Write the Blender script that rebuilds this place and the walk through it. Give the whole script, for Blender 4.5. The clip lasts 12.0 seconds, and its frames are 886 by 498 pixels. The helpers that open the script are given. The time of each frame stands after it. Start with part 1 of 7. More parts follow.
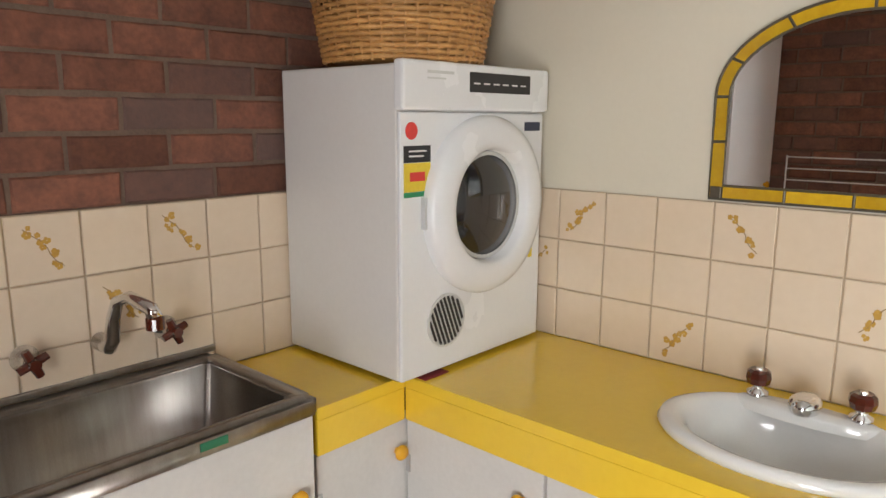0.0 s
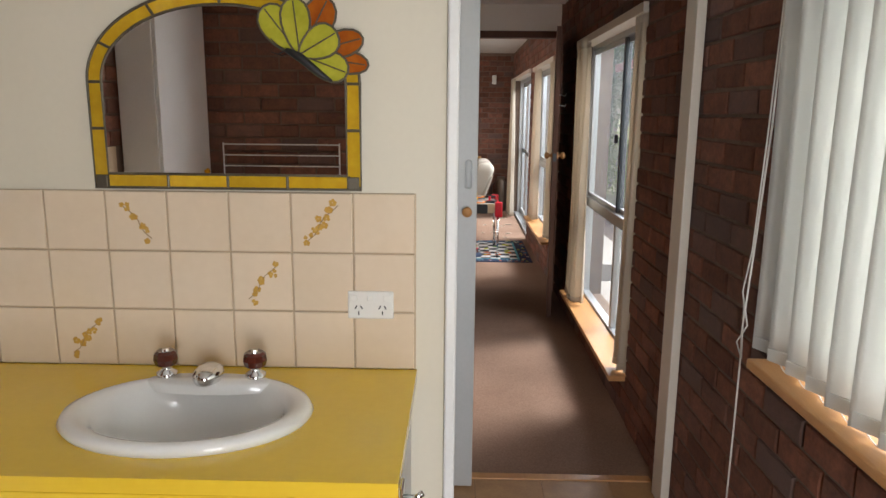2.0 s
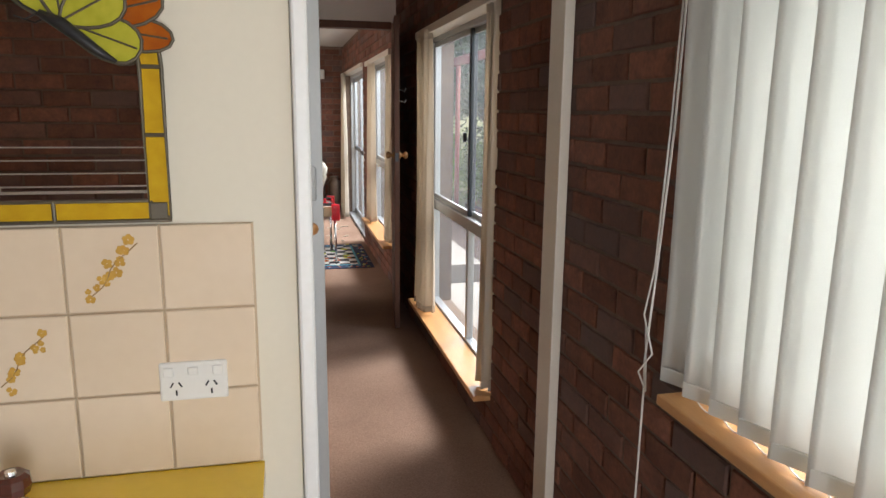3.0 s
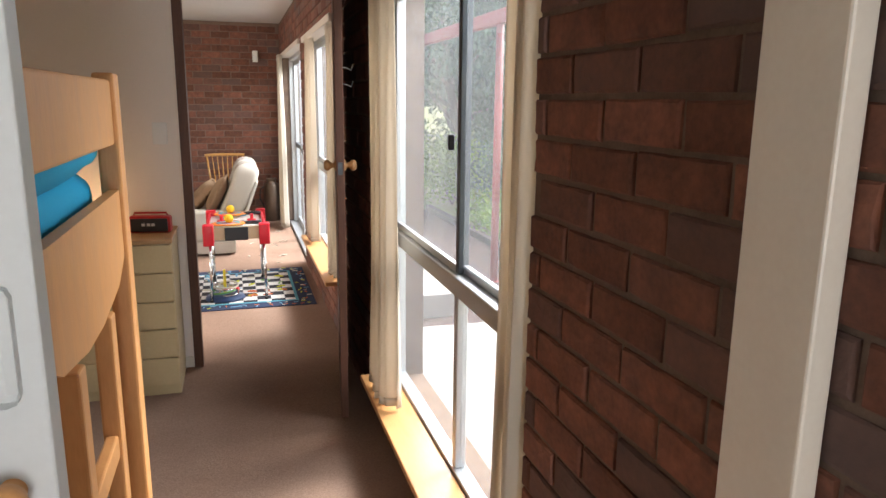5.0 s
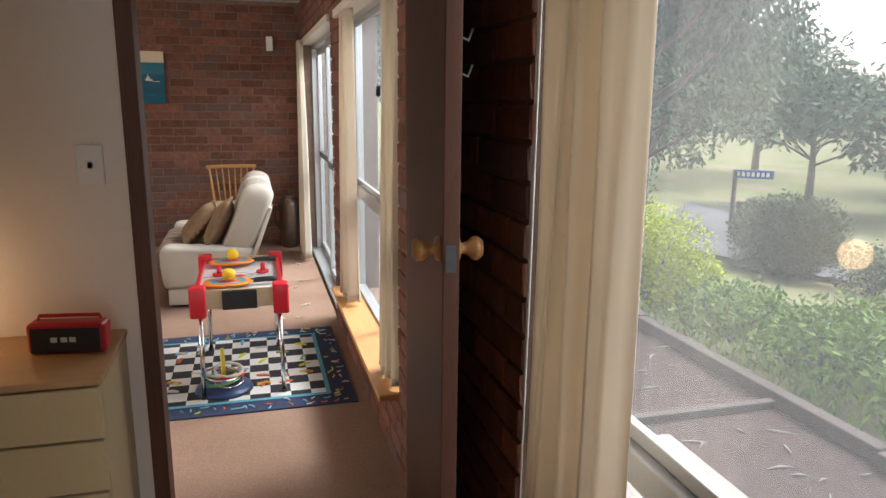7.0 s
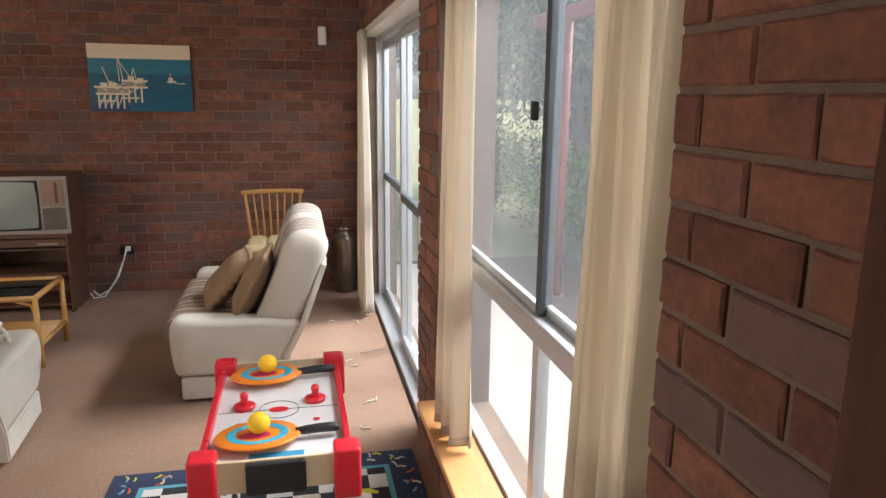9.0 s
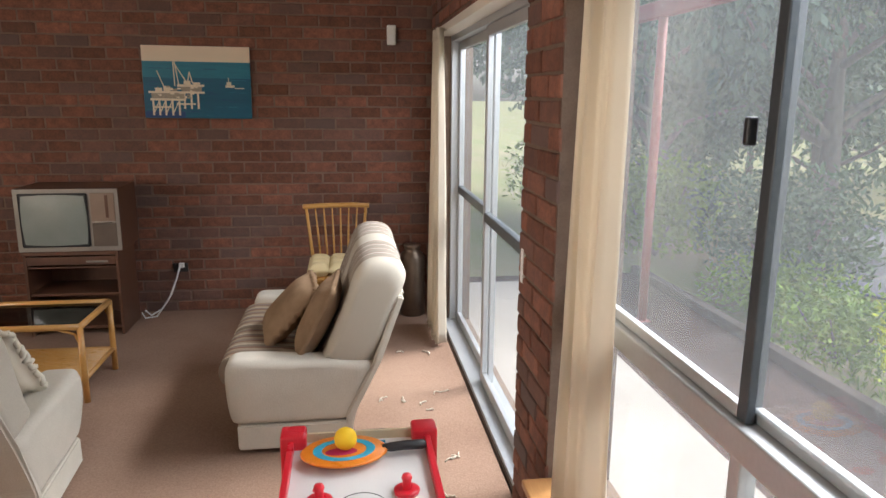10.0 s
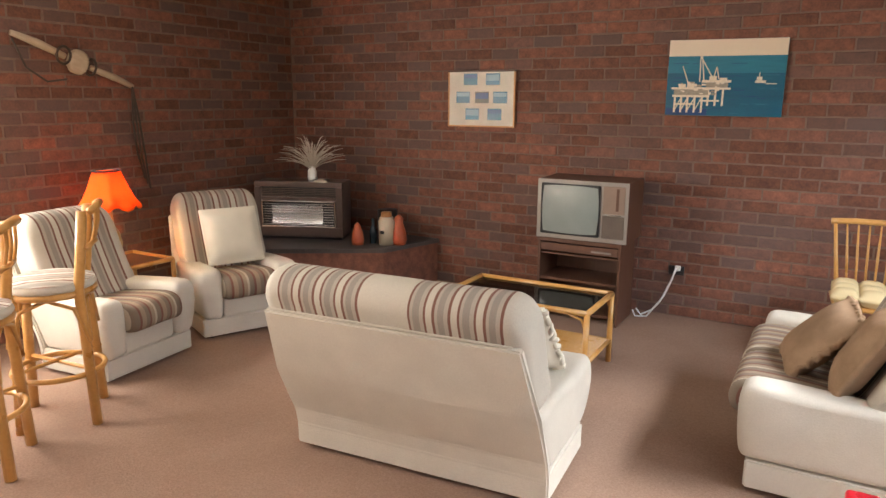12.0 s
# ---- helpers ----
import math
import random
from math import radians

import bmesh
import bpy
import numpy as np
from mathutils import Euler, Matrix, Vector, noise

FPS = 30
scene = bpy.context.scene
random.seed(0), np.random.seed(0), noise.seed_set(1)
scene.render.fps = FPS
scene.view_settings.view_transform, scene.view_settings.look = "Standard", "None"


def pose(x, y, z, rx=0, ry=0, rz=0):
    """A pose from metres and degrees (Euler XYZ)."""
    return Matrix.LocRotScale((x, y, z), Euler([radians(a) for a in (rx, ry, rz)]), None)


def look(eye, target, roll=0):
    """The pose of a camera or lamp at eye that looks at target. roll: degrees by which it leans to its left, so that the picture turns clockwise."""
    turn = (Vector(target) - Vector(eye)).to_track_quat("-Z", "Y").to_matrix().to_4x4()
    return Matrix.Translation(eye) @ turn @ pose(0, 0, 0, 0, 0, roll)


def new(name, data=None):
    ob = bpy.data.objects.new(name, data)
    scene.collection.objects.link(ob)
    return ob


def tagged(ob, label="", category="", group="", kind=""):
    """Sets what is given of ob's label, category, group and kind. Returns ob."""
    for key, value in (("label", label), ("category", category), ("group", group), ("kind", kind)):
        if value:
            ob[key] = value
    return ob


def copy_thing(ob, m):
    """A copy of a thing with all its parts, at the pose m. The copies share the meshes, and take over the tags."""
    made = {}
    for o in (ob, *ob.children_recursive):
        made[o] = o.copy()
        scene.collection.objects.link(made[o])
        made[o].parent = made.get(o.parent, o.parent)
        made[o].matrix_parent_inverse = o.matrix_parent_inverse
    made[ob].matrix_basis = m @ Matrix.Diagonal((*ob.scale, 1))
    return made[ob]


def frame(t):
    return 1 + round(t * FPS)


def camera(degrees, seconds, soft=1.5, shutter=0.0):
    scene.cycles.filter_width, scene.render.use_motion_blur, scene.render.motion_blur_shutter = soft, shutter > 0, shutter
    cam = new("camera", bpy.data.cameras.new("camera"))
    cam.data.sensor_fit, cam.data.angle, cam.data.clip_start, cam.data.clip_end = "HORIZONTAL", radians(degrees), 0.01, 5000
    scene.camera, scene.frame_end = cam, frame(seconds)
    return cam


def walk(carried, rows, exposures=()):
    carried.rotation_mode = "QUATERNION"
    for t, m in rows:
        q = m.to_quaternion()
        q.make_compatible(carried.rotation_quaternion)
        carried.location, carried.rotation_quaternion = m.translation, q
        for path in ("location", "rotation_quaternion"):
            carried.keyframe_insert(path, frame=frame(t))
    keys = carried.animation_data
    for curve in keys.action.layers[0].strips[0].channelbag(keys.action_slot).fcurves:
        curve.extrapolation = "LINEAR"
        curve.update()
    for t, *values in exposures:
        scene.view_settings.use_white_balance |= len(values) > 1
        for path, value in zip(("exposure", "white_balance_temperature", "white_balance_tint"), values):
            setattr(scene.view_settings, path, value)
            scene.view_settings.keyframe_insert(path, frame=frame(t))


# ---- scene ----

# exposure follows the hand-held camera from the laundry to the bright windows
cam = camera(64.9, 12.0)
METRES, EYE, TURN = 7.28, 1.645, 42.1
ROWS = [
    (0.0, 0.0, 0.0, 0.0, 0.05, -10.64, -0.25),
    (0.5, 0.0119, -0.01, -0.0017, -12.25, -10.82, -0.22),
    (1.0, 0.0191, -0.0176, -0.0031, -24.0, -10.84, -0.28),
    (1.5, 0.0236, -0.0196, -0.0026, -33.07, -10.98, -0.4),
    (2.0, 0.0278, -0.0111, -0.0013, -40.82, -11.09, -0.55),
    (2.5, 0.0366, 0.0107, 0.0008, -48.95, -11.18, -0.64),
    (3.0, 0.0647, 0.0389, -0.0014, -54.8, -11.24, -0.6),
    (5.0, 0.2491, 0.1795, -0.0032, -58.6, -11.96, -0.62),
    (5.5, 0.3012, 0.2253, -0.0011, -58.31, -11.95, -0.77),
    (6.0, 0.3534, 0.2741, -0.0012, -58.26, -12.05, -0.71),
    (6.5, 0.3963, 0.3231, -0.0013, -57.71, -12.27, -0.56),
    (7.0, 0.4367, 0.3711, -0.0005, -57.38, -12.31, -0.55),
    (9.0, 0.5997, 0.5517, 0.0089, -53.86, -12.54, -0.57),
    (9.5, 0.6272, 0.592, 0.01, -52.27, -12.53, -0.49),
    (10.0, 0.6445, 0.6249, 0.0116, -49.88, -12.42, -0.43),
    (10.5, 0.6498, 0.6466, 0.0105, -41.53, -12.34, -0.48),
    (11.0, 0.6413, 0.6631, 0.0065, -30.71, -12.25, -0.52),
    (11.5, 0.6306, 0.6713, 0.0038, -22.96, -12.11, -0.38),
    (12.0, 0.6281, 0.6783, 0.0004, -12.69, -12.11, -0.38),
]
EXPOSURES = [(t, e, 6150, 10) for t, e in ((0.0, 1.28), (1.0, 1.08), (2.0, 0.95), (3.2, 1.05), (4.8, 1.65), (5.6, 1.55), (6.2, 1.25), (7.2, 1.02), (8.8, 1.1), (9.5, 1.02), (10.5, 1.1), (11.2, 1.45), (12.0, 1.9))]
walk(cam, [(t, pose(0, 0, EYE, 0, 0, TURN) @ pose(METRES * x, METRES * y, METRES * z, 90 + pitch, roll, yaw))
           for t, x, y, z, yaw, pitch, roll in ROWS], EXPOSURES)

# ---- world and light ----
world = bpy.data.worlds.new("overcast_sky")
scene.world = world
world.use_nodes = True
wn, wl = world.node_tree.nodes, world.node_tree.links
sky = wn.new("ShaderNodeTexSky")
sky.sky_type = "NISHITA"
sky.sun_disc = False
sky.sun_elevation, sky.sun_rotation = radians(48), radians(70)
sky.air_density, sky.dust_density, sky.ozone_density = 1.0, 4.0, 0.6
soft_sky = wn.new("ShaderNodeHueSaturation")
soft_sky.inputs["Saturation"].default_value = 0.55
wl.new(sky.outputs["Color"], soft_sky.inputs["Color"])
wl.new(soft_sky.outputs["Color"], wn["Background"].inputs["Color"])
wn["Background"].inputs["Strength"].default_value = 0.15
sun_data = bpy.data.lights.new("sun", "SUN")
sun_data.energy, sun_data.angle, sun_data.color = 1.9, radians(25), (1.0, 0.97, 0.93)
sun = new("sun", sun_data)
sun.matrix_world = look((10, 3.6, 12), (0, 0, 0))


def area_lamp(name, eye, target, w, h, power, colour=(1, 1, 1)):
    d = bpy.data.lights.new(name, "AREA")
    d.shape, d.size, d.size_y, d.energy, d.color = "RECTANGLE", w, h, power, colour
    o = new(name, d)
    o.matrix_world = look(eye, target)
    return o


# daylight behind the laundry blind
area_lamp("laundry_window_daylight", (1.42, 1.0, 1.6), (0, 1.0, 1.4), 1.7, 1.2, 7, (0.98, 1.0, 1.0))
# fill lamps in an unseen back door and side window, both added for light
area_lamp("laundry_back_door_daylight", (0.6, -1.3, 1.2), (0.0, 1.8, 1.2), 0.75, 1.7, 27, (1.0, 0.98, 0.95))
area_lamp("living_side_window_daylight", (-4.93, 7.95, 1.52), (0, 8.6, 1.1), 1.95, 1.15, 56, (1.0, 0.89, 0.76))
# added lamps outside the garden windows boost the sky's light, above the veranda beam
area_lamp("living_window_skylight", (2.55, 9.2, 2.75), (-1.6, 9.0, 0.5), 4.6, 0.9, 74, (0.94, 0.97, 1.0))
area_lamp("bedroom_window_skylight", (2.55, 4.6, 2.75), (-1.4, 6.0, 1.3), 2.0, 0.9, 31, (0.97, 0.98, 1.0))


# ---- materials ----
def rgb(c):
    return (c[0], c[1], c[2], 1.0)


def mat(name, a, b=None, rough=0.6, metal=0.0, scale=8.0, fine=120.0, bump=0.15, vary=0.0, spec=0.5,
        stretch=(1, 1, 1), trans=0.0, coat=0.0, distance=0.002):
    """Two colours mixed by a coarse and a fine noise, with relief; vary: brightness spread between objects or islands."""
    m = bpy.data.materials.new(name)
    m.use_nodes = True
    n, l = m.node_tree.nodes, m.node_tree.links
    p = n["Principled BSDF"]
    b = b or tuple(0.8 * v for v in a)
    tc = n.new("ShaderNodeTexCoord")
    mp = n.new("ShaderNodeMapping")
    mp.inputs["Scale"].default_value = stretch
    l.new(tc.outputs["Object"], mp.inputs["Vector"])
    n1, n2 = n.new("ShaderNodeTexNoise"), n.new("ShaderNodeTexNoise")
    n1.inputs["Scale"].default_value, n1.inputs["Detail"].default_value = scale, 4
    n2.inputs["Scale"].default_value, n2.inputs["Detail"].default_value = fine, 3
    oi = n.new("ShaderNodeObjectInfo")
    add = n.new("ShaderNodeVectorMath")
    add.operation = "MULTIPLY_ADD"
    add.inputs[1].default_value = (37, 19, 53)
    l.new(oi.outputs["Random"], add.inputs[0])
    l.new(mp.outputs["Vector"], add.inputs[2])
    l.new(add.outputs["Vector"], n1.inputs["Vector"])
    l.new(add.outputs["Vector"], n2.inputs["Vector"])
    mixn = n.new("ShaderNodeMix")
    mixn.inputs["Factor"].default_value = 0.4
    l.new(n1.outputs["Fac"], mixn.inputs["A"])
    l.new(n2.outputs["Fac"], mixn.inputs["B"])
    ramp = n.new("ShaderNodeValToRGB")
    ramp.color_ramp.elements[0].position, ramp.color_ramp.elements[1].position = 0.32, 0.68
    ramp.color_ramp.elements[0].color, ramp.color_ramp.elements[1].color = rgb(b), rgb(a)
    l.new(mixn.outputs["Result"], ramp.inputs["Fac"])
    last = ramp.outputs["Color"]
    if vary:
        geo = n.new("ShaderNodeNewGeometry")
        s = n.new("ShaderNodeMath")
        s.operation = "ADD"
        l.new(oi.outputs["Random"], s.inputs[0])
        l.new(geo.outputs["Random Per Island"], s.inputs[1])
        fr = n.new("ShaderNodeMath")
        fr.operation = "FRACT"
        l.new(s.outputs[0], fr.inputs[0])
        mr = n.new("ShaderNodeMapRange")
        mr.inputs["To Min"].default_value, mr.inputs["To Max"].default_value = 1 - vary, 1 + vary
        l.new(fr.outputs[0], mr.inputs["Value"])
        hs = n.new("ShaderNodeHueSaturation")
        l.new(mr.outputs["Result"], hs.inputs["Value"])
        l.new(last, hs.inputs["Color"])
        last = hs.outputs["Color"]
    l.new(last, p.inputs["Base Color"])
    rr = n.new("ShaderNodeMapRange")
    rr.inputs["To Min"].default_value, rr.inputs["To Max"].default_value = max(0.02, rough - 0.08), min(1, rough + 0.08)
    l.new(n1.outputs["Fac"], rr.inputs["Value"])
    l.new(rr.outputs["Result"], p.inputs["Roughness"])
    p.inputs["Metallic"].default_value = metal
    p.inputs["Specular IOR Level"].default_value = spec
    p.inputs["Coat Weight"].default_value = coat
    p.inputs["Transmission Weight"].default_value = trans
    if bump:
        bp = n.new("ShaderNodeBump")
        bp.inputs["Strength"].default_value, bp.inputs["Distance"].default_value = bump, distance
        l.new(mixn.outputs["Result"], bp.inputs["Height"])
        l.new(bp.outputs["Normal"], p.inputs["Normal"])
    return m


def striped(name, colours, axis, period, rough=0.85):
    """Woven stripes along one axis; colours: (start, colour) in parts of the period."""
    m = mat(name, (0.5, 0.5, 0.5), rough=rough, fine=400, bump=0.5)
    n, l = m.node_tree.nodes, m.node_tree.links
    tc = n.new("ShaderNodeTexCoord")
    sep = n.new("ShaderNodeSeparateXYZ")
    l.new(tc.outputs["Object"], sep.inputs[0])
    div = n.new("ShaderNodeMath")
    div.operation = "DIVIDE"
    div.inputs[1].default_value = period
    l.new(sep.outputs[axis], div.inputs[0])
    fr = n.new("ShaderNodeMath")
    fr.operation = "FRACT"
    l.new(div.outputs[0], fr.inputs[0])
    ramp = n.new("ShaderNodeValToRGB")
    ramp.color_ramp.interpolation = "CONSTANT"
    els = ramp.color_ramp.elements
    for i, (pos, c) in enumerate(colours):
        e = els[i] if i < 2 else els.new(pos)
        e.position = pos
        e.color = rgb(c)
    l.new(fr.outputs[0], ramp.inputs["Fac"])
    mul = n.new("ShaderNodeMix")
    mul.data_type = "RGBA"
    mul.blend_type = "MULTIPLY"
    mul.inputs[0].default_value = 0.35
    l.new(ramp.outputs["Color"], mul.inputs[6])
    nz = n.new("ShaderNodeTexNoise")
    nz.inputs["Scale"].default_value = 300
    l.new(tc.outputs["Object"], nz.inputs["Vector"])
    l.new(nz.outputs["Fac"], mul.inputs[7])
    l.new(mul.outputs[2], n["Principled BSDF"].inputs["Base Color"])
    return m


def glass_mat(name, tint=(1, 1, 1), clear=0.92, veil=0.0):
    m = bpy.data.materials.new(name)
    m.use_nodes = True
    n, l = m.node_tree.nodes, m.node_tree.links
    tr, gl, mx = n.new("ShaderNodeBsdfTransparent"), n.new("ShaderNodeBsdfGlossy"), n.new("ShaderNodeMixShader")
    tr.inputs["Color"].default_value = rgb(tint)
    gl.inputs["Roughness"].default_value = 0.02
    mx.inputs["Fac"].default_value = 1 - clear
    l.new(tr.outputs[0], mx.inputs[1])
    l.new(gl.outputs[0], mx.inputs[2])
    if veil:
        # veiling glare put into the panes as a pale forward scatter
        tl, m2 = n.new("ShaderNodeBsdfTranslucent"), n.new("ShaderNodeMixShader")
        tl.inputs["Color"].default_value = (0.85, 0.87, 0.9, 1)
        m2.inputs["Fac"].default_value = veil
        l.new(mx.outputs[0], m2.inputs[1])
        l.new(tl.outputs[0], m2.inputs[2])
        mx = m2
    l.new(mx.outputs[0], n["Material Output"].inputs["Surface"])
    return m


def cloth_mat(name, colour, through_light=0.5, weave=500):
    """Thin cloth that lets daylight glow through."""
    m = mat(name, colour, tuple(v * 0.9 for v in colour), rough=0.9, scale=6, fine=weave, bump=0.25)
    n, l = m.node_tree.nodes, m.node_tree.links
    p = n["Principled BSDF"]
    tl, mx = n.new("ShaderNodeBsdfTranslucent"), n.new("ShaderNodeMixShader")
    tl.inputs["Color"].default_value = rgb(colour)
    mx.inputs["Fac"].default_value = through_light
    l.new(p.outputs[0], mx.inputs[1])
    l.new(tl.outputs[0], mx.inputs[2])
    l.new(mx.outputs[0], n["Material Output"].inputs["Surface"])
    return m


def glow_mat(name, colour, strength):
    m = bpy.data.materials.new(name)
    m.use_nodes = True
    p = m.node_tree.nodes["Principled BSDF"]
    p.inputs["Base Color"].default_value = rgb(colour)
    p.inputs["Emission Color"].default_value = rgb(colour)
    p.inputs["Emission Strength"].default_value = strength
    return m


BRICK = mat("red_brown_clinker_brick", (0.25, 0.105, 0.066), (0.12, 0.055, 0.041), rough=0.8, scale=16, fine=70, bump=0.9, vary=0.28, spec=0.25, distance=0.005)
bn, bl_ = BRICK.node_tree.nodes, BRICK.node_tree.links
# some bricks are burnt to a blue-grey
b_geo, b_oi = bn.new("ShaderNodeNewGeometry"), bn.new("ShaderNodeObjectInfo")
b_sum, b_mul, b_fr, b_map, b_mix = bn.new("ShaderNodeMath"), bn.new("ShaderNodeMath"), bn.new("ShaderNodeMath"), bn.new("ShaderNodeMapRange"), bn.new("ShaderNodeMix")
b_mul.operation, b_mul.inputs[1].default_value, b_fr.operation = "MULTIPLY", 7.31, "FRACT"
bl_.new(b_geo.outputs["Random Per Island"], b_sum.inputs[0])
bl_.new(b_oi.outputs["Random"], b_sum.inputs[1])
bl_.new(b_sum.outputs[0], b_mul.inputs[0])
bl_.new(b_mul.outputs[0], b_fr.inputs[0])
bl_.new(b_fr.outputs[0], b_map.inputs["Value"])
b_map.inputs["From Min"].default_value, b_map.inputs["To Max"].default_value = 0.6, 0.75
b_mix.data_type = "RGBA"
bl_.new(b_map.outputs["Result"], b_mix.inputs[0])
bl_.new(bn["Principled BSDF"].inputs["Base Color"].links[0].from_socket, b_mix.inputs[6])
b_mix.inputs[7].default_value = (0.12, 0.092, 0.085, 1)
bl_.new(b_mix.outputs[2], bn["Principled BSDF"].inputs["Base Color"])
MORTAR = mat("grey_brown_mortar", (0.21, 0.15, 0.112), (0.14, 0.1, 0.078), rough=0.95, scale=15, fine=160, bump=0.7, spec=0.1)
MORTAR_L = mat("pale_flush_mortar", (0.23, 0.155, 0.118), (0.16, 0.11, 0.088), rough=0.95, scale=15, fine=160, bump=0.7, spec=0.1)
PLASTER = mat("cream_painted_plaster", (0.72, 0.67, 0.55), (0.69, 0.64, 0.52), rough=0.55, scale=2.5, fine=60, bump=0.06)
PLASTER_W = mat("warm_white_painted_plaster", (0.8, 0.73, 0.66), (0.77, 0.7, 0.63), rough=0.6, scale=2.5, fine=60, bump=0.06)
CEILING = mat("white_ceiling_paint", (0.8, 0.79, 0.76), (0.76, 0.75, 0.72), rough=0.8, scale=3, fine=150, bump=0.15)
CARPET = mat("tan_cut_pile_carpet", (0.37, 0.25, 0.185), (0.21, 0.13, 0.092), rough=0.98, scale=1.1, fine=130, bump=1.0, spec=0.05, distance=0.006)
CORK = mat("honey_cork_floor", (0.5, 0.3, 0.14), (0.36, 0.2, 0.09), rough=0.4, scale=12, fine=130, bump=0.1, vary=0.12)
WHITE = mat("white_gloss_paint", (0.8, 0.8, 0.79), (0.74, 0.74, 0.72), rough=0.35, scale=4, fine=90, bump=0.05)
GREYPAINT = mat("pale_grey_gloss_paint", (0.6, 0.61, 0.6), (0.55, 0.56, 0.55), rough=0.4, scale=4, fine=90, bump=0.05)
CREAMPAINT = mat("cream_gloss_trim_paint", (0.74, 0.68, 0.58), (0.68, 0.61, 0.51), rough=0.4, scale=4, fine=90, bump=0.06)
DARKWOOD = mat("dark_stained_timber", (0.13, 0.058, 0.035), (0.08, 0.034, 0.021), spec=0.3, rough=0.5, scale=5, fine=60, bump=0.2, stretch=(6, 6, 0.6))
SILLWOOD = mat("varnished_pine_sill", (0.62, 0.33, 0.13), (0.5, 0.25, 0.09), rough=0.35, scale=4, fine=50, bump=0.15, stretch=(6, 0.6, 6))
PINE = mat("honey_pine_boards", (0.66, 0.33, 0.12), (0.54, 0.25, 0.08), rough=0.4, scale=4, fine=45, bump=0.12, stretch=(5, 5, 0.7))
ALU = mat("grey_aluminium_frame", (0.55, 0.56, 0.57), (0.48, 0.49, 0.5), rough=0.4, metal=0.6, scale=5, fine=80, bump=0.04)
ALU_DARK = mat("dark_grey_aluminium", (0.09, 0.1, 0.11), (0.06, 0.07, 0.08), rough=0.45, metal=0.4, scale=5, fine=80, bump=0.04)
GLASS = glass_mat("window_glass", (0.97, 0.985, 0.98), 0.95, 0.034)
SHEER = cloth_mat("cream_sheer_curtain", (0.74, 0.66, 0.54), 0.36)
BLIND = cloth_mat("white_blind_fabric", (0.85, 0.85, 0.82), 0.5)
CHROME = mat("polished_chrome", (0.8, 0.8, 0.8), (0.7, 0.7, 0.7), rough=0.1, metal=1.0, bump=0)
STEEL = mat("brushed_stainless_steel", (0.4, 0.37, 0.33), (0.28, 0.25, 0.22), rough=0.34, metal=1.0, scale=6, fine=200, bump=0.08, stretch=(1, 8, 1))
YELLOW = mat("glossy_yellow_laminate", (0.87, 0.6, 0.045), (0.82, 0.55, 0.035), rough=0.2, scale=3, fine=60, bump=0.02, coat=0.3)
BLACK = mat("black_plastic", (0.02, 0.02, 0.022), (0.012, 0.012, 0.014), rough=0.4, scale=6, fine=150, bump=0.08)


# ---- building helpers ----
def part(name, bm, material, parent=None, label="", smooth=False):
    me = bpy.data.meshes.new(name)
    bmesh.ops.recalc_face_normals(bm, faces=bm.faces)
    bm.to_mesh(me)
    bm.free()
    for p in me.polygons:
        p.use_smooth = smooth
    if material:
        me.materials.append(material)
    ob = new(name, me)
    if parent:
        ob.parent = parent
    if label:
        ob["label"] = label
    return ob


def thing(name, label, category, m=None, group="", kind=""):
    ob = tagged(new(name), label, category, group, kind)
    if m is not None:
        ob.matrix_basis = m
    return ob


def add_box(bm, x0, x1, y0, y1, z0, z1, bevel=0.0, seg=2, m=None):
    r = bmesh.ops.create_cube(bm, size=1.0)
    vs = r["verts"]
    for v in vs:
        v.co = Vector(((x0 + x1) / 2 + v.co.x * (x1 - x0), (y0 + y1) / 2 + v.co.y * (y1 - y0), (z0 + z1) / 2 + v.co.z * (z1 - z0)))
    if bevel:
        es = list({e for v in vs for e in v.link_edges})
        rb = bmesh.ops.bevel(bm, geom=es, offset=bevel, segments=seg, affect="EDGES", profile=0.5)
        vs = list({v for f in rb["faces"] for v in f.verts} | {v for v in vs if v.is_valid})
    if m is not None:
        for v in vs:
            v.co = m @ v.co
    return vs


def box(x0, x1, y0, y1, z0, z1, bevel=0.0, seg=2, m=None):
    bm = bmesh.new()
    add_box(bm, min(x0, x1), max(x0, x1), min(y0, y1), max(y0, y1), min(z0, z1), max(z0, z1), bevel, seg, m)
    return bm


def add_tube(bm, pts, radii, seg=12, closed=False, caps=True):
    """A round bar along points, with a radius for each (or one for all)."""
    pts = [Vector(p) for p in pts]
    if not hasattr(radii, "__len__"):
        radii = [radii] * len(pts)
    rings, up = [], None
    for i, p in enumerate(pts):
        a = pts[i - 1] if i > 0 else (pts[-1] if closed else p)
        b = pts[i + 1] if i + 1 < len(pts) else (pts[0] if closed else p)
        d = (b - a).normalized()
        if up is None:
            up = Vector((0, 0, 1)) if abs(d.z) < 0.9 else Vector((1, 0, 0))
        s = d.cross(up).normalized()
        up = s.cross(d).normalized()
        rings.append([bm.verts.new(p + radii[i] * (math.cos(2 * math.pi * k / seg) * s + math.sin(2 * math.pi * k / seg) * up)) for k in range(seg)])
    n = len(rings)
    for i in range(n if closed else n - 1):
        r0, r1 = rings[i], rings[(i + 1) % n]
        for k in range(seg):
            bm.faces.new((r0[k], r0[(k + 1) % seg], r1[(k + 1) % seg], r1[k]))
    if caps and not closed:
        bm.faces.new(rings[0][::-1])
        bm.faces.new(rings[-1])
    return bm


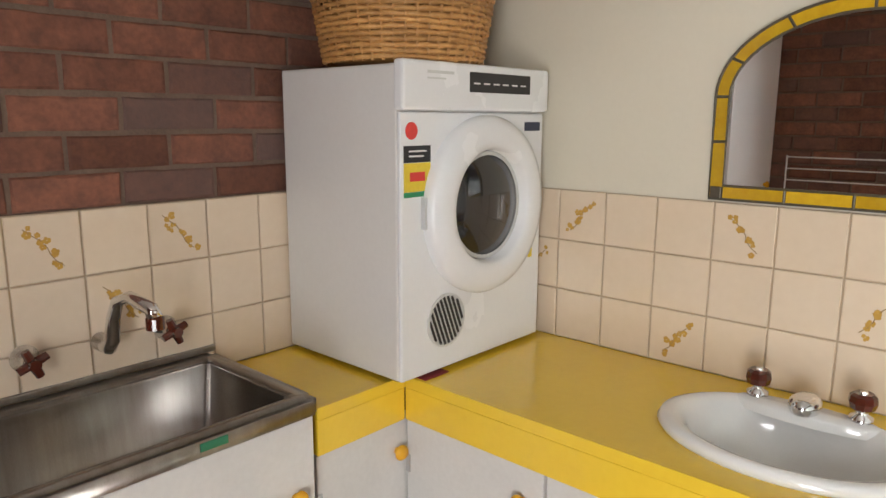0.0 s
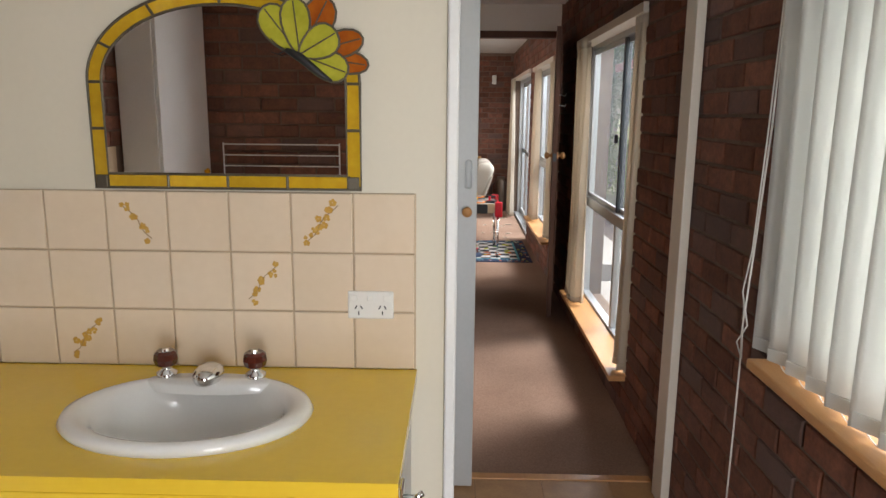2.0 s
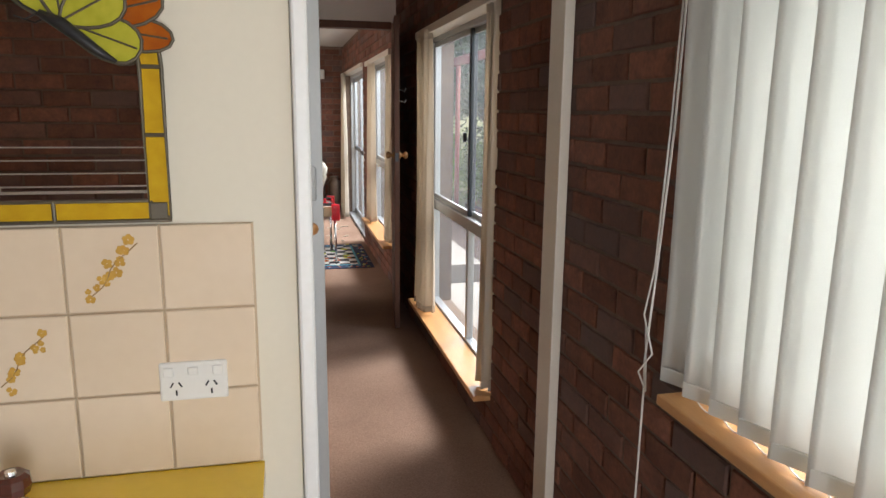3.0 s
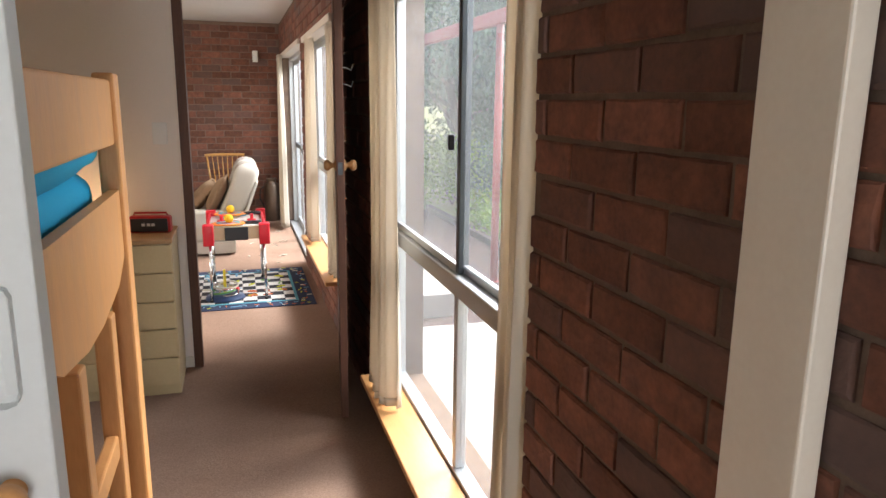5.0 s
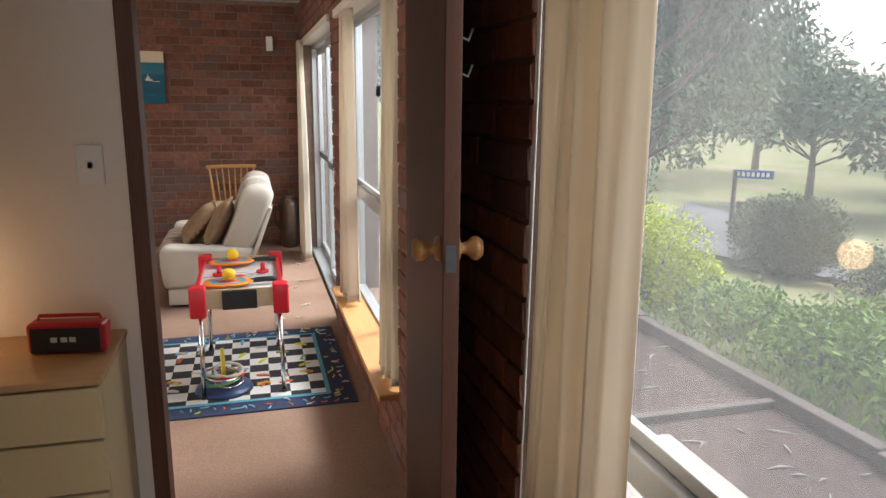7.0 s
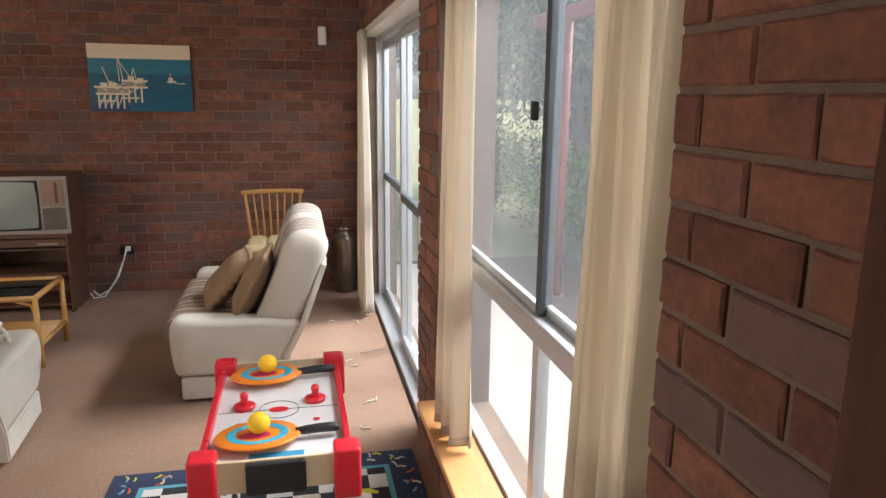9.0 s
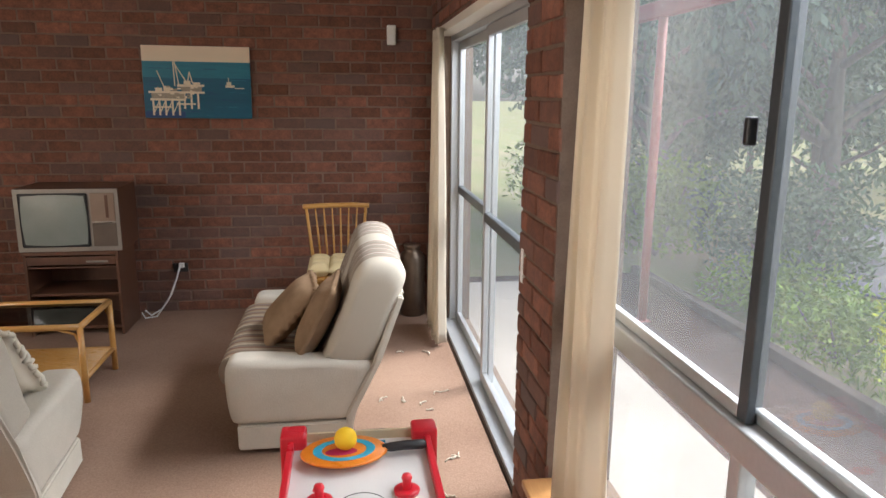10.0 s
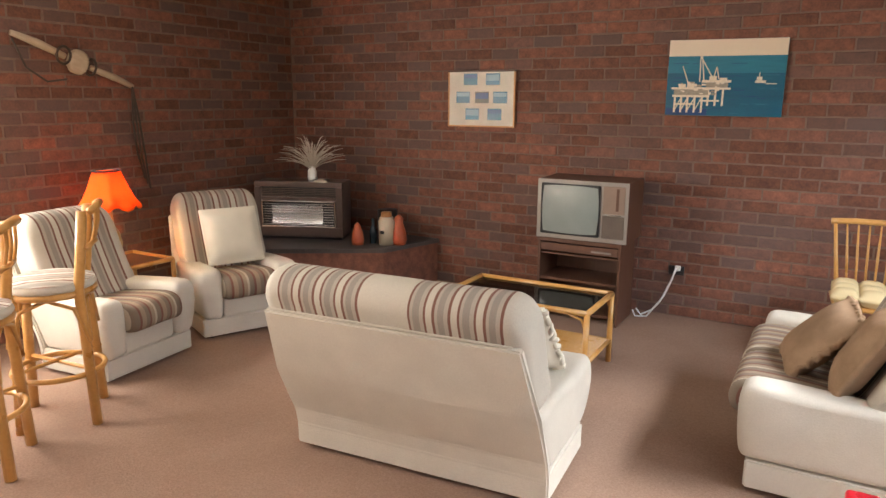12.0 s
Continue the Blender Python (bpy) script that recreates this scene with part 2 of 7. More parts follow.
def tube(pts, radii, seg=12, closed=False):
    return add_tube(bmesh.new(), pts, radii, seg, closed)


def lathe(profile, seg=32, sx=1.0, sy=1.0, m=None):
    """Turn (radius, height) pairs round z."""
    bm = bmesh.new()
    rings = []
    for r, z in profile:
        if r < 1e-5:
            rings.append([bm.verts.new((0, 0, z))])
        else:
            rings.append([bm.verts.new((r * sx * math.cos(2 * math.pi * k / seg), r * sy * math.sin(2 * math.pi * k / seg), z)) for k in range(seg)])
    for r0, r1 in zip(rings, rings[1:]):
        for k in range(seg):
            a, b = r0[k % len(r0)], r0[(k + 1) % len(r0)]
            c, d = r1[(k + 1) % len(r1)], r1[k % len(r1)]
            f = [v for i, v in enumerate((a, b, c, d)) if v not in (a, b, c, d)[:i]]
            if len(f) > 2:
                bm.faces.new(f)
    if m is not None:
        bm.transform(m)
    return bm


def cushion(w, d, h, bulge=0.35, n=10):
    """A soft pad, w by d by h, centred, with rounded edges."""
    bm = bmesh.new()
    bmesh.ops.create_cube(bm, size=1.0)
    bmesh.ops.subdivide_edges(bm, edges=bm.edges, cuts=n, use_grid_fill=True)
    for v in bm.verts:
        x, y, z = v.co * 2
        e = 1 - max(abs(x), abs(y)) ** 6
        z2 = z * ((1 - bulge) + bulge * (1 - x ** 4) * (1 - y ** 4))
        k = 1 - 0.10 * abs(z) ** 3 * max(abs(x), abs(y)) ** 3
        wob = 0.02 * noise.noise(Vector((x * 1.7, y * 1.7, z + w * 10)))
        v.co = Vector((x * k * w / 2, y * k * d / 2, (z2 + wob * e) * h / 2))
    return bm


def grid_sheet(w, h, nu, nv, f):
    """A sheet of nu by nv cells; f(u, v) gives each corner's place, u and v from 0 to 1."""
    bm = bmesh.new()
    vs = [[bm.verts.new(f(i / nu, j / nv)) for j in range(nv + 1)] for i in range(nu + 1)]
    for i in range(nu):
        for j in range(nv):
            bm.faces.new((vs[i][j], vs[i + 1][j], vs[i + 1][j + 1], vs[i][j + 1]))
    return bm


def thicken(bm, t):
    bmesh.ops.recalc_face_normals(bm, faces=bm.faces)
    bmesh.ops.solidify(bm, geom=list(bm.faces), thickness=t)
    return bm


# ---- the shell of the house ----
RW = 1.115            # inner face of the long window wall
BACK = 12.2           # far wall of the living room
LEFT = -4.72          # side wall of the living room
PART2 = 6.52          # partition between bedroom and living room
H_LIV, H_BED, H_LAU = 2.62, 2.58, 2.5
WIN1 = (0.1, 1.98, 0.93, 2.14)
WIN2 = (3.64, 5.52, 0.22, 2.14)
WIN3 = (6.9, 8.74, 0.35, 2.14)
# unseen opening, added for the living room fill lamp
WIN4 = (6.9, 9.0, 0.9, 2.15)
SLIDE = (9.2, 11.72, 0.0, 2.16)


def slab_wall(name, axis, at, thick, u0, u1, z0, z1, openings, material, label):
    """A wall with real openings, as one mesh. axis 'x': the wall stands at x = at and runs along y."""
    us = sorted({u0, u1, *[o[0] for o in openings], *[o[1] for o in openings]})
    bm = bmesh.new()
    for a, b in zip(us, us[1:]):
        mid, spans, z = (a + b) / 2, [], z0
        for o in sorted((o for o in openings if o[0] < mid < o[1]), key=lambda o: o[2]):
            spans.append((z, o[2]))
            z = o[3]
        spans.append((z, z1))
        for s0, s1 in spans:
            if s1 - s0 > 0.002:
                if axis == "x":
                    add_box(bm, min(at, at + thick), max(at, at + thick), a, b, s0, s1)
                else:
                    add_box(bm, a, b, min(at, at + thick), max(at, at + thick), s0, s1)
    return tagged(part(name, bm, material), label, "wall", kind="structure")


wall_east = slab_wall("wall_east", "x", RW + 0.0075, 0.24, -1.6, BACK + 0.25, -0.05, 2.8, [WIN1, WIN2, WIN3, SLIDE], MORTAR,
                      "long raked-joint brick wall with tall windows and a sliding door")
wall_north = slab_wall("wall_north", "y", BACK + 0.0005, 0.24, LEFT - 0.25, RW + 0.01, -0.05, 2.8, [], MORTAR_L, "red-brown brick wall behind the television")
wall_west = slab_wall("wall_west", "x", LEFT - 0.001, -0.24, PART2 + 0.07, BACK + 0.002, -0.05, 2.8, [WIN4], MORTAR_L, "red-brown brick side wall of the living room")
wall_tub = slab_wall("wall_laundry_west", "x", -1.66, -0.2, -1.6, 3.0, -0.05, 2.8, [], MORTAR, "brick wall above the tiled tub splashback")
wall_rear = slab_wall("wall_laundry_south", "y", -1.13, -0.2, -1.664, RW + 0.011, -0.05, 2.8, [(0.2, 1.0, 0.25, 2.1)], MORTAR, "dim brick wall of the laundry")
wall_mirror = slab_wall("wall_mirror", "y", 1.79, 0.1, -1.664, 0.175, 0, 2.6, [], PLASTER, "cream painted wall above cream tiles")
wall_return = slab_wall("wall_return", "x", 0.175, -0.1, 1.891, 2.95, 0, 2.6, [], WHITE, "white painted return wall beside the doorway")
wall_sliding = slab_wall("wall_bedroom_south", "y", 2.951, 0.1, -3.4, 1.1, 0, 2.6, [(0.18, 1.1, 0, 2.09)], PLASTER_W, "painted partition with a sliding door opening")
wall_bed = slab_wall("wall_bedroom_north", "y", PART2, 0.07, LEFT, 1.1, 0, 2.75, [(0.17, 1.1, 0, 2.35)], PLASTER_W, "warm white partition wall with a doorway")
wall_bed_w = slab_wall("wall_bedroom_west", "x", -3.3, -0.1, 3.052, PART2 - 0.001, 0, 2.6, [], PLASTER_W, "warm white bedroom wall")
wall_liv_s = tagged(part("wall_kitchen_side", box(LEFT - 0.009, LEFT - 0.1, 3.3, PART2 + 0.069, 0, 2.75), PLASTER_W), "warm white end wall", "wall", kind="structure")

tagged(part("ceiling_living", box(LEFT - 0.3, RW + 0.4, PART2 + 0.035, BACK + 0.3, H_LIV, H_LIV + 0.1), CEILING), "white painted plaster ceiling", "ceiling", kind="structure")
tagged(part("ceiling_bedroom", box(-3.5, RW + 0.4, 3.001, PART2 - 0.001, H_BED, H_BED + 0.1), CEILING), "white painted plaster ceiling", "ceiling", kind="structure")
tagged(part("ceiling_laundry", box(-1.9, RW + 0.4, -1.7, 3.0, H_LAU, H_LAU + 0.1), CEILING), "white painted plaster ceiling", "ceiling", kind="structure")
tagged(part("floor_carpet", box(LEFT - 0.3, RW + 0.02, 3.02, BACK + 0.05, -0.1, 0.0), CARPET), "worn tan cut-pile carpet with pale wear marks", "carpet", kind="structure")
floor_l = tagged(part("floor_laundry", box(-1.9, RW + 0.02, -1.6, 3.019, -0.1, -0.006), MORTAR), "honey-coloured cork tile floor", "floor", kind="structure")
tagged(part("threshold_strip", box(0.18, 1.1, 2.99, 3.04, -0.004, 0.006, 0.003), SILLWOOD), "thin timber threshold strip between cork and carpet", "threshold", kind="structure")

# ---- doors, windows and trim ----
def window(name, w, at_x, label, transom, mullion, sill=True, latch_z=1.455):
    """A tall aluminium window in the opening w, with a transom, sliding sashes above and fixed lights below."""
    y0, y1, z0, z1 = w
    ob = tagged(new(name), label, "window", kind="structure")
    f = 0.045
    part("window_frame", box(at_x, at_x + 0.06, y0, y0 + f, z0, z1, 0.004), ALU, ob)
    part("window_frame", box(at_x, at_x + 0.06, y1 - f, y1, z0, z1, 0.004), ALU, ob)
    part("window_frame", box(at_x, at_x + 0.06, y0 + f, y1 - f, z1 - f, z1, 0.004), ALU, ob)
    part("window_frame", box(at_x, at_x + 0.06, y0 + f, y1 - f, z0, z0 + f, 0.004), ALU, ob)
    if transom:
        part("transom", box(at_x - 0.012, at_x + 0.06, y0 + f, y1 - f, transom - 0.035, transom + 0.035, 0.006), ALU, ob, "grey aluminium transom rail")
        part("lower_mullion", box(at_x + 0.008, at_x + 0.05, mullion - 0.02, mullion + 0.02, z0 + f, transom - 0.036, 0.004), ALU, ob)
        panes = [(y0 + f, mullion - 0.02, z0 + f, transom - 0.035), (mullion + 0.02, y1 - f, z0 + f, transom - 0.035)]
        zt = transom + 0.036
    else:
        panes, zt = [], z0 + f
    for k, (a, b) in enumerate(((y0 + f, mullion + 0.025), (mullion - 0.025, y1 - f))):
        x = at_x + 0.008 + 0.024 * (1 - k)
        # the two meeting stiles take the dark aluminium, the rest the grey
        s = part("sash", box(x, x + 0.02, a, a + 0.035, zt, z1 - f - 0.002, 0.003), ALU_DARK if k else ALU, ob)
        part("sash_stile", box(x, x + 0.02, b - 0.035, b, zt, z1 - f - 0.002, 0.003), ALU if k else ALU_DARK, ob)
        part("sash_rail", box(x, x + 0.02, a + 0.035, b - 0.035, zt, zt + 0.03, 0.003), ALU, ob)
        part("sash_rail", box(x, x + 0.02, a + 0.035, b - 0.035, z1 - f - 0.032, z1 - f - 0.002, 0.003), ALU, ob)
        panes.append((a + 0.03, b - 0.03, zt + 0.025, z1 - f - 0.03))
    part("latch", box(at_x - 0.016, at_x + 0.006, mullion + 0.03, mullion + 0.05, latch_z, latch_z + 0.055, 0.005), BLACK, ob, "black plastic sash latch")
    for a, b, c, d in panes:
        g = part("pane", box(at_x + 0.026, at_x + 0.030, a, b, c, d), GLASS, ob)
        g.visible_shadow = False
    if sill:
        part("window_sill", box(RW - 0.085, at_x - 0.001, y0 + 0.002, y1 - 0.002, z0 + 0.001, z0 + 0.03, 0.006), SILLWOOD, ob, "varnished pine window sill")
    return ob


window("window_1", WIN1, 1.2, "aluminium laundry window behind a white vertical blind", None, 1.05)
window("window_2", WIN2, 1.2, "tall aluminium window with a transom above low lights", 0.985, 4.49)
# frames of the unseen side window and back door added for the fill lamps
def unseen_openings():
    ob = tagged(new("window_4"), "unseen side window frame added around the living room fill lamp", "window", kind="structure")
    y0, y1, z0, z1 = WIN4
    for a, b, c, d in ((y0, y0 + 0.05, z0, z1), (y1 - 0.05, y1, z0, z1), (y0 + 0.051, y1 - 0.051, z0, z0 + 0.05), (y0 + 0.051, y1 - 0.051, z1 - 0.05, z1), (7.92, 7.97, z0 + 0.051, z1 - 0.051)):
        part("window_frame", box(LEFT - 0.16, LEFT - 0.1, a, b, c, d, 0.004), ALU, ob)
    rd = tagged(new("door_laundry_back"), "unseen back door frame added around the laundry fill lamp", "door", kind="structure")
    for a, b, c, d in ((0.2, 0.26, 0.25, 2.1), (0.94, 1.0, 0.25, 2.1), (0.261, 0.939, 0.25, 0.31), (0.261, 0.939, 2.04, 2.1)):
        part("door_frame", box(a, b, -1.2, -1.14, c, d, 0.004), WHITE, rd)


unseen_openings()
window("window_3", WIN3, 1.2, "tall aluminium window with a transom above low lights", 1.055, 7.735, latch_z=1.64)


def sliding_door():
    y0, y1, z0, z1 = SLIDE
    ob = tagged(new("door_sliding"), "aluminium sliding glass door to the garden, closed", "door", kind="structure")
    x = 1.2
    part("door_frame", box(x, x + 0.1, y0, y0 + 0.04, 0.02, z1, 0.004), ALU, ob)
    part("door_frame", box(x, x + 0.1, y1 - 0.04, y1, 0.02, z1, 0.004), ALU, ob)
    part("door_frame", box(x, x + 0.1, y0 + 0.04, y1 - 0.04, z1 - 0.05, z1, 0.004), ALU, ob)
    part("door_track", box(RW + 0.03, x + 0.12, y0, y1, -0.02, 0.02, 0.004), ALU, ob, "worn aluminium door track")
    for k, (a, b) in enumerate(((y0 + 0.04, 10.47), (10.41, y1 - 0.04))):
        xs = x + 0.012 + 0.04 * k
        leaf = part("door_leaf", box(xs, xs + 0.032, a, a + 0.055, 0.025, z1 - 0.052, 0.004), ALU, ob)
        part("stile", box(xs, xs + 0.032, b - 0.055, b, 0.025, z1 - 0.052, 0.004), ALU, leaf)
        part("rail", box(xs, xs + 0.032, a + 0.056, b - 0.056, 0.025, 0.09, 0.004), ALU, leaf)
        part("rail", box(xs, xs + 0.032, a + 0.056, b - 0.056, z1 - 0.11, z1 - 0.052, 0.004), ALU, leaf)
        part("rail", box(xs - 0.006, xs + 0.036, a + 0.056, b - 0.056, 1.02, 1.075, 0.006), ALU_DARK, leaf, "dark push rail")
        for c, d in ((0.088, 1.022), (1.072, z1 - 0.108)):
            g = part("pane", box(xs + 0.014, xs + 0.018, a + 0.05, b - 0.05, c, d), GLASS, leaf)
            g.visible_shadow = False
    part("door_lock", box(RW - 0.004, RW + 0.01, 9.13, 9.17, 1.0, 1.14, 0.004), WHITE, ob, "small white lock strike")


sliding_door()
for nm, y0, y1, z1 in (("window_head_trim_1", WIN2[0] - 0.03, WIN2[1] + 0.03, WIN2[3]), ("window_head_trim_2", WIN3[0] - 0.03, WIN3[1] + 0.03, WIN3[3]), ("window_head_trim_3", SLIDE[0] - 0.03, SLIDE[1] + 0.03, SLIDE[3])):
    tagged(part(nm, box(RW - 0.03, RW - 0.002, y0, y1, z1 - 0.02, z1 + 0.03, 0.004), CREAMPAINT), "cream curtain track above the window", "curtain track", kind="structure")
    tagged(part(nm + "_reveal", box(RW + 0.001, 1.199, y0 + 0.032, y1 - 0.032, z1 - 0.012, z1 - 0.001), CREAMPAINT), "cream painted head lining", "trim", kind="structure")

# laundry doorway
tagged(part("trim_laundry_post", box(RW - 0.04, RW - 0.004, 2.775, 2.905, 0.002, 2.48, 0.004), CREAMPAINT), "cream painted timber post on the brick wall", "trim", kind="structure")
tagged(part("trim_laundry_head", box(0.18, RW - 0.052, 2.90, 2.95, 2.09, 2.16, 0.003), WHITE), "white door head", "trim", kind="structure")
tagged(part("trim_mirror_wall_edge", box(0.176, 0.205, 1.77, 1.9, 0.002, 2.48, 0.006), WHITE), "white corner trim", "trim", kind="structure")
slider = tagged(new("door_1"), "pale grey sliding door slid back into its pocket", "door", kind="structure")
part("leaf", box(-0.5, 0.283, 2.905, 2.945, 0.012, 2.08, 0.003), GREYPAINT, slider)
part("flush_pull", box(0.232, 0.262, 2.899, 2.906, 1.33, 1.45, 0.012), GREYPAINT, slider, "oval flush pull")
part("knob", lathe([(0.0, 0.045), (0.017, 0.043), (0.021, 0.034), (0.019, 0.02), (0.011, 0.008), (0.013, 0.0)], 20, m=pose(0.243, 2.905, 1.24, 90, 0, 0)), PINE, slider, "round pale wooden knob", True)

# bedroom to living room doorway
tagged(part("trim_door_2_jamb", box(0.171, 0.222, PART2 - 0.025, PART2 + 0.09, 0.002, 2.29, 0.003), DARKWOOD), "dark stained door jamb", "trim", kind="structure")
tagged(part("trim_door_2_jamb_hinge", box(1.085, 1.1, 6.395, 6.465, 0.002, 2.29, 0.003), DARKWOOD), "dark stained door jamb", "trim", kind="structure")
tagged(part("trim_door_2_head", box(0.171, 1.059, PART2 - 0.025, PART2 + 0.09, 2.291, 2.349, 0.003), DARKWOOD), "dark stained door head", "trim", kind="structure")
tagged(part("baseboard_bedroom", box(-3.29, 0.168, PART2 - 0.014, PART2 - 0.001, 0.001, 0.07, 0.003), CREAMPAINT), "cream painted skirting board", "baseboard", kind="structure")
door2 = tagged(new("door_2"), "dark brown timber door standing open against the window wall", "door", kind="structure")
door2.matrix_basis = pose(1.084, 6.43, 0, 0, 0, -7.2)
part("leaf", box(-0.037, 0, -0.9, 0, 0.012, 2.28, 0.003), DARKWOOD, door2)
KNOBWOOD = mat("varnished_knob_wood", (0.42, 0.22, 0.08), (0.3, 0.14, 0.05), rough=0.3, scale=12, fine=90, bump=0.05)
prof = [(0.0, 0.062), (0.018, 0.06), (0.027, 0.05), (0.026, 0.038), (0.014, 0.024), (0.012, 0.012), (0.026, 0.008), (0.028, 0.0)]
part("knob", lathe(prof, 24, m=pose(-0.037, -0.845, 1.312, 0, -90, 0)), KNOBWOOD, door2, "turned wooden knob", True)
part("knob", lathe(prof, 24, m=pose(0, -0.845, 1.312, 0, 90, 0)), KNOBWOOD, door2, "turned wooden knob", True)
part("latch_plate", box(-0.03, -0.008, -0.9025, -0.8995, 1.27, 1.33), ALU_DARK, door2, "small metal latch plate")
for zz in (1.70, 1.78):
    part("coat_hook", tube([(0.0, -0.71, zz), (0.02, -0.71, zz), (0.045, -0.71, zz - 0.012), (0.055, -0.71, zz + 0.015)], 0.003, 8), ALU, door2, "wire coat hook", True)


# ---- curtains and blind ----
def curtain(y0, y1, x, z0, z1, folds, label, seed, spread=0.0):
    """A gathered sheer curtain hanging in deep folds, wider at the hem."""
    rng = random.Random(seed)
    ph = rng.uniform(0, 6)
    ob = thing("curtain", label, "curtain", pose(x, (y0 + y1) / 2, z0))
    w, h = y1 - y0, z1 - z0

    def f(u, v):
        k = 1 - spread * (1 - (1 - v) ** 1.5)
        yy = (u - 0.5) * w * k
        xx = 0.028 * math.sin(2 * math.pi * folds * u + ph + 0.5 * math.sin(3 * v)) + 0.012 * math.sin(2 * math.pi * folds * 2.3 * u + 2 * v)
        return Vector((xx * (0.75 + 0.5 * (1 - v)), yy + 0.01 * math.sin(5 * v + 9 * u), 0.004 * math.sin(40 * u) * (1 - v) + v * h))
    c = part("cloth", thicken(grid_sheet(w, h, folds * 12, 26, f), 0.0015), SHEER, ob, "", True)
    part("hem", thicken(grid_sheet(w, 0.04, folds * 12, 2, lambda u, v: f(u, v * 0.02) + Vector((-0.002, 0, 0))), 0.0015), SHEER, ob, "stitched double hem", True)
    part("heading_tape", thicken(grid_sheet(w, 0.07, folds * 12, 2, lambda u, v: f(u, 0.965 + v * 0.035) + Vector((-0.002, 0, 0))), 0.0015), SHEER, ob, "gathered heading tape", True)
    return ob


curtain(5.03, 5.39, RW - 0.03, 0.27, 2.15, 4, "cream sheer curtain gathered beside the window", 1, 0.25)
curtain(3.645, 3.79, RW + 0.01, 0.27, 2.15, 3, "cream sheer curtain gathered at the window edge", 2, 0.1)
curtain(8.24, 8.52, RW - 0.005, 0.4, 2.15, 3, "cream sheer curtain gathered beside the window", 3, 0.1)
curtain(6.91, 7.24, RW + 0.01, 0.4, 2.15, 4, "cream sheer curtain gathered at the window edge", 4, 0.1)
curtain(11.08, 11.62, RW - 0.06, 0.03, 2.16, 6, "long cream sheer curtain gathered beside the sliding door", 5, 0.35)

blind = thing("vertical_blind", "white fabric vertical blind drawn across the laundry window", "blind", pose(RW - 0.03, 0, 0.98))
part("head_rail", box(-0.02, 0.02, 0.08, 2.02, 1.16, 1.2, 0.004), WHITE, blind)
for i in range(19):
    yc = 1.955 - i * 0.102
    m = pose(0, yc, 0, 0, 0, 24 + 3 * math.sin(i * 1.7))
    bm = grid_sheet(0.127, 1.15, 8, 10, lambda u, v: m @ Vector((0.012 * math.sin(math.pi * u) + 0.004 * math.sin(4 * v + i), (u - 0.5) * 0.127, v * 1.16)))
    s = part("slat", thicken(bm, 0.001), BLIND, blind, "", True)
    part("hem_weight", box(-0.003, 0.005, -0.062, 0.062, -0.001, 0.035, 0.002, m=m), BLIND, s)
    if i:
        part("bead_chain", tube([(0.0, yc + 0.05 - 0.1 * k / 6, 0.0 - 0.018 * math.sin(math.pi * k / 6)) for k in range(7)], 0.0016, 6), WHITE, blind)
cord = thing("blind_cord", "white knotted pull cord hanging from the blind", "cord", pose(RW - 0.045, 2.03, 0))
CORD = mat("white_cotton_cord", (0.75, 0.72, 0.66), rough=0.9, fine=300)
part("cord", tube([(0.0, 0.0, 2.14), (0.0, 0.02, 1.6), (-0.005, 0.045, 1.25), (-0.01, 0.065, 1.0), (-0.004, 0.07, 0.93), (0.0, 0.08, 0.7), (0.0, 0.085, 0.35)], 0.003, 8), CORD, cord, "", True)
part("cord_loop", tube([(0.0, 0.01, 2.14), (-0.004, 0.03, 1.6), (-0.008, 0.05, 1.25), (-0.012, 0.08, 1.12), (-0.01, 0.03, 1.03), (-0.012, 0.09, 0.96), (-0.01, 0.05, 0.92), (-0.008, 0.075, 1.1)], 0.0025, 8), CORD, cord, "", True)

# ---- laundry ----
BENCH = 0.983


def prism(pts, z0, z1, bevel=0.0):
    bm = bmesh.new()
    lo = [bm.verts.new((x, y, z0)) for x, y in pts]
    hi = [bm.verts.new((x, y, z1)) for x, y in pts]
    n = len(pts)
    bm.faces.new(lo[::-1])
    bm.faces.new(hi)
    for i in range(n):
        bm.faces.new((lo[i], lo[(i + 1) % n], hi[(i + 1) % n], hi[i]))
    if bevel:
        bmesh.ops.bevel(bm, geom=list(bm.edges), offset=bevel, segments=2, affect="EDGES")
    return bm


bench = thing("worktop", "glossy yellow laminate worktop with a deep front edge", "worktop", pose(0, 0, 0))
SINKC = (-0.375, 1.485)
# worktop with an oval hole for the basin
bm = bmesh.new()
outer = [(-1.645, 0.93), (-1.23, 0.93), (-1.23, 1.215), (0.105, 1.215), (0.105, 1.781), (-1.645, 1.781)]
hole = [(SINKC[0] + 0.235 * math.cos(2 * math.pi * k / 40), SINKC[1] + 0.165 * math.sin(2 * math.pi * k / 40)) for k in range(40)]
eds = []
for ring in (outer, hole):
    vs = [bm.verts.new((x, y, BENCH)) for x, y in ring]
    eds += [bm.edges.new((vs[i], vs[(i + 1) % len(vs)])) for i in range(len(vs))]
bmesh.ops.triangle_fill(bm, edges=eds, use_beauty=True)
r = bmesh.ops.extrude_face_region(bm, geom=list(bm.faces))
for g in r["geom"]:
    if isinstance(g, bmesh.types.BMVert):
        g.co.z -= 0.03
part("top", bm, YELLOW, bench)
part("front_edge", box(-1.229, 0.105, 1.215, 1.235, BENCH - 0.12, BENCH - 0.031, 0.002), YELLOW, bench)
part("front_edge", box(-1.25, -1.23, 0.93, 1.214, BENCH - 0.12, BENCH - 0.031, 0.002), YELLOW, bench)

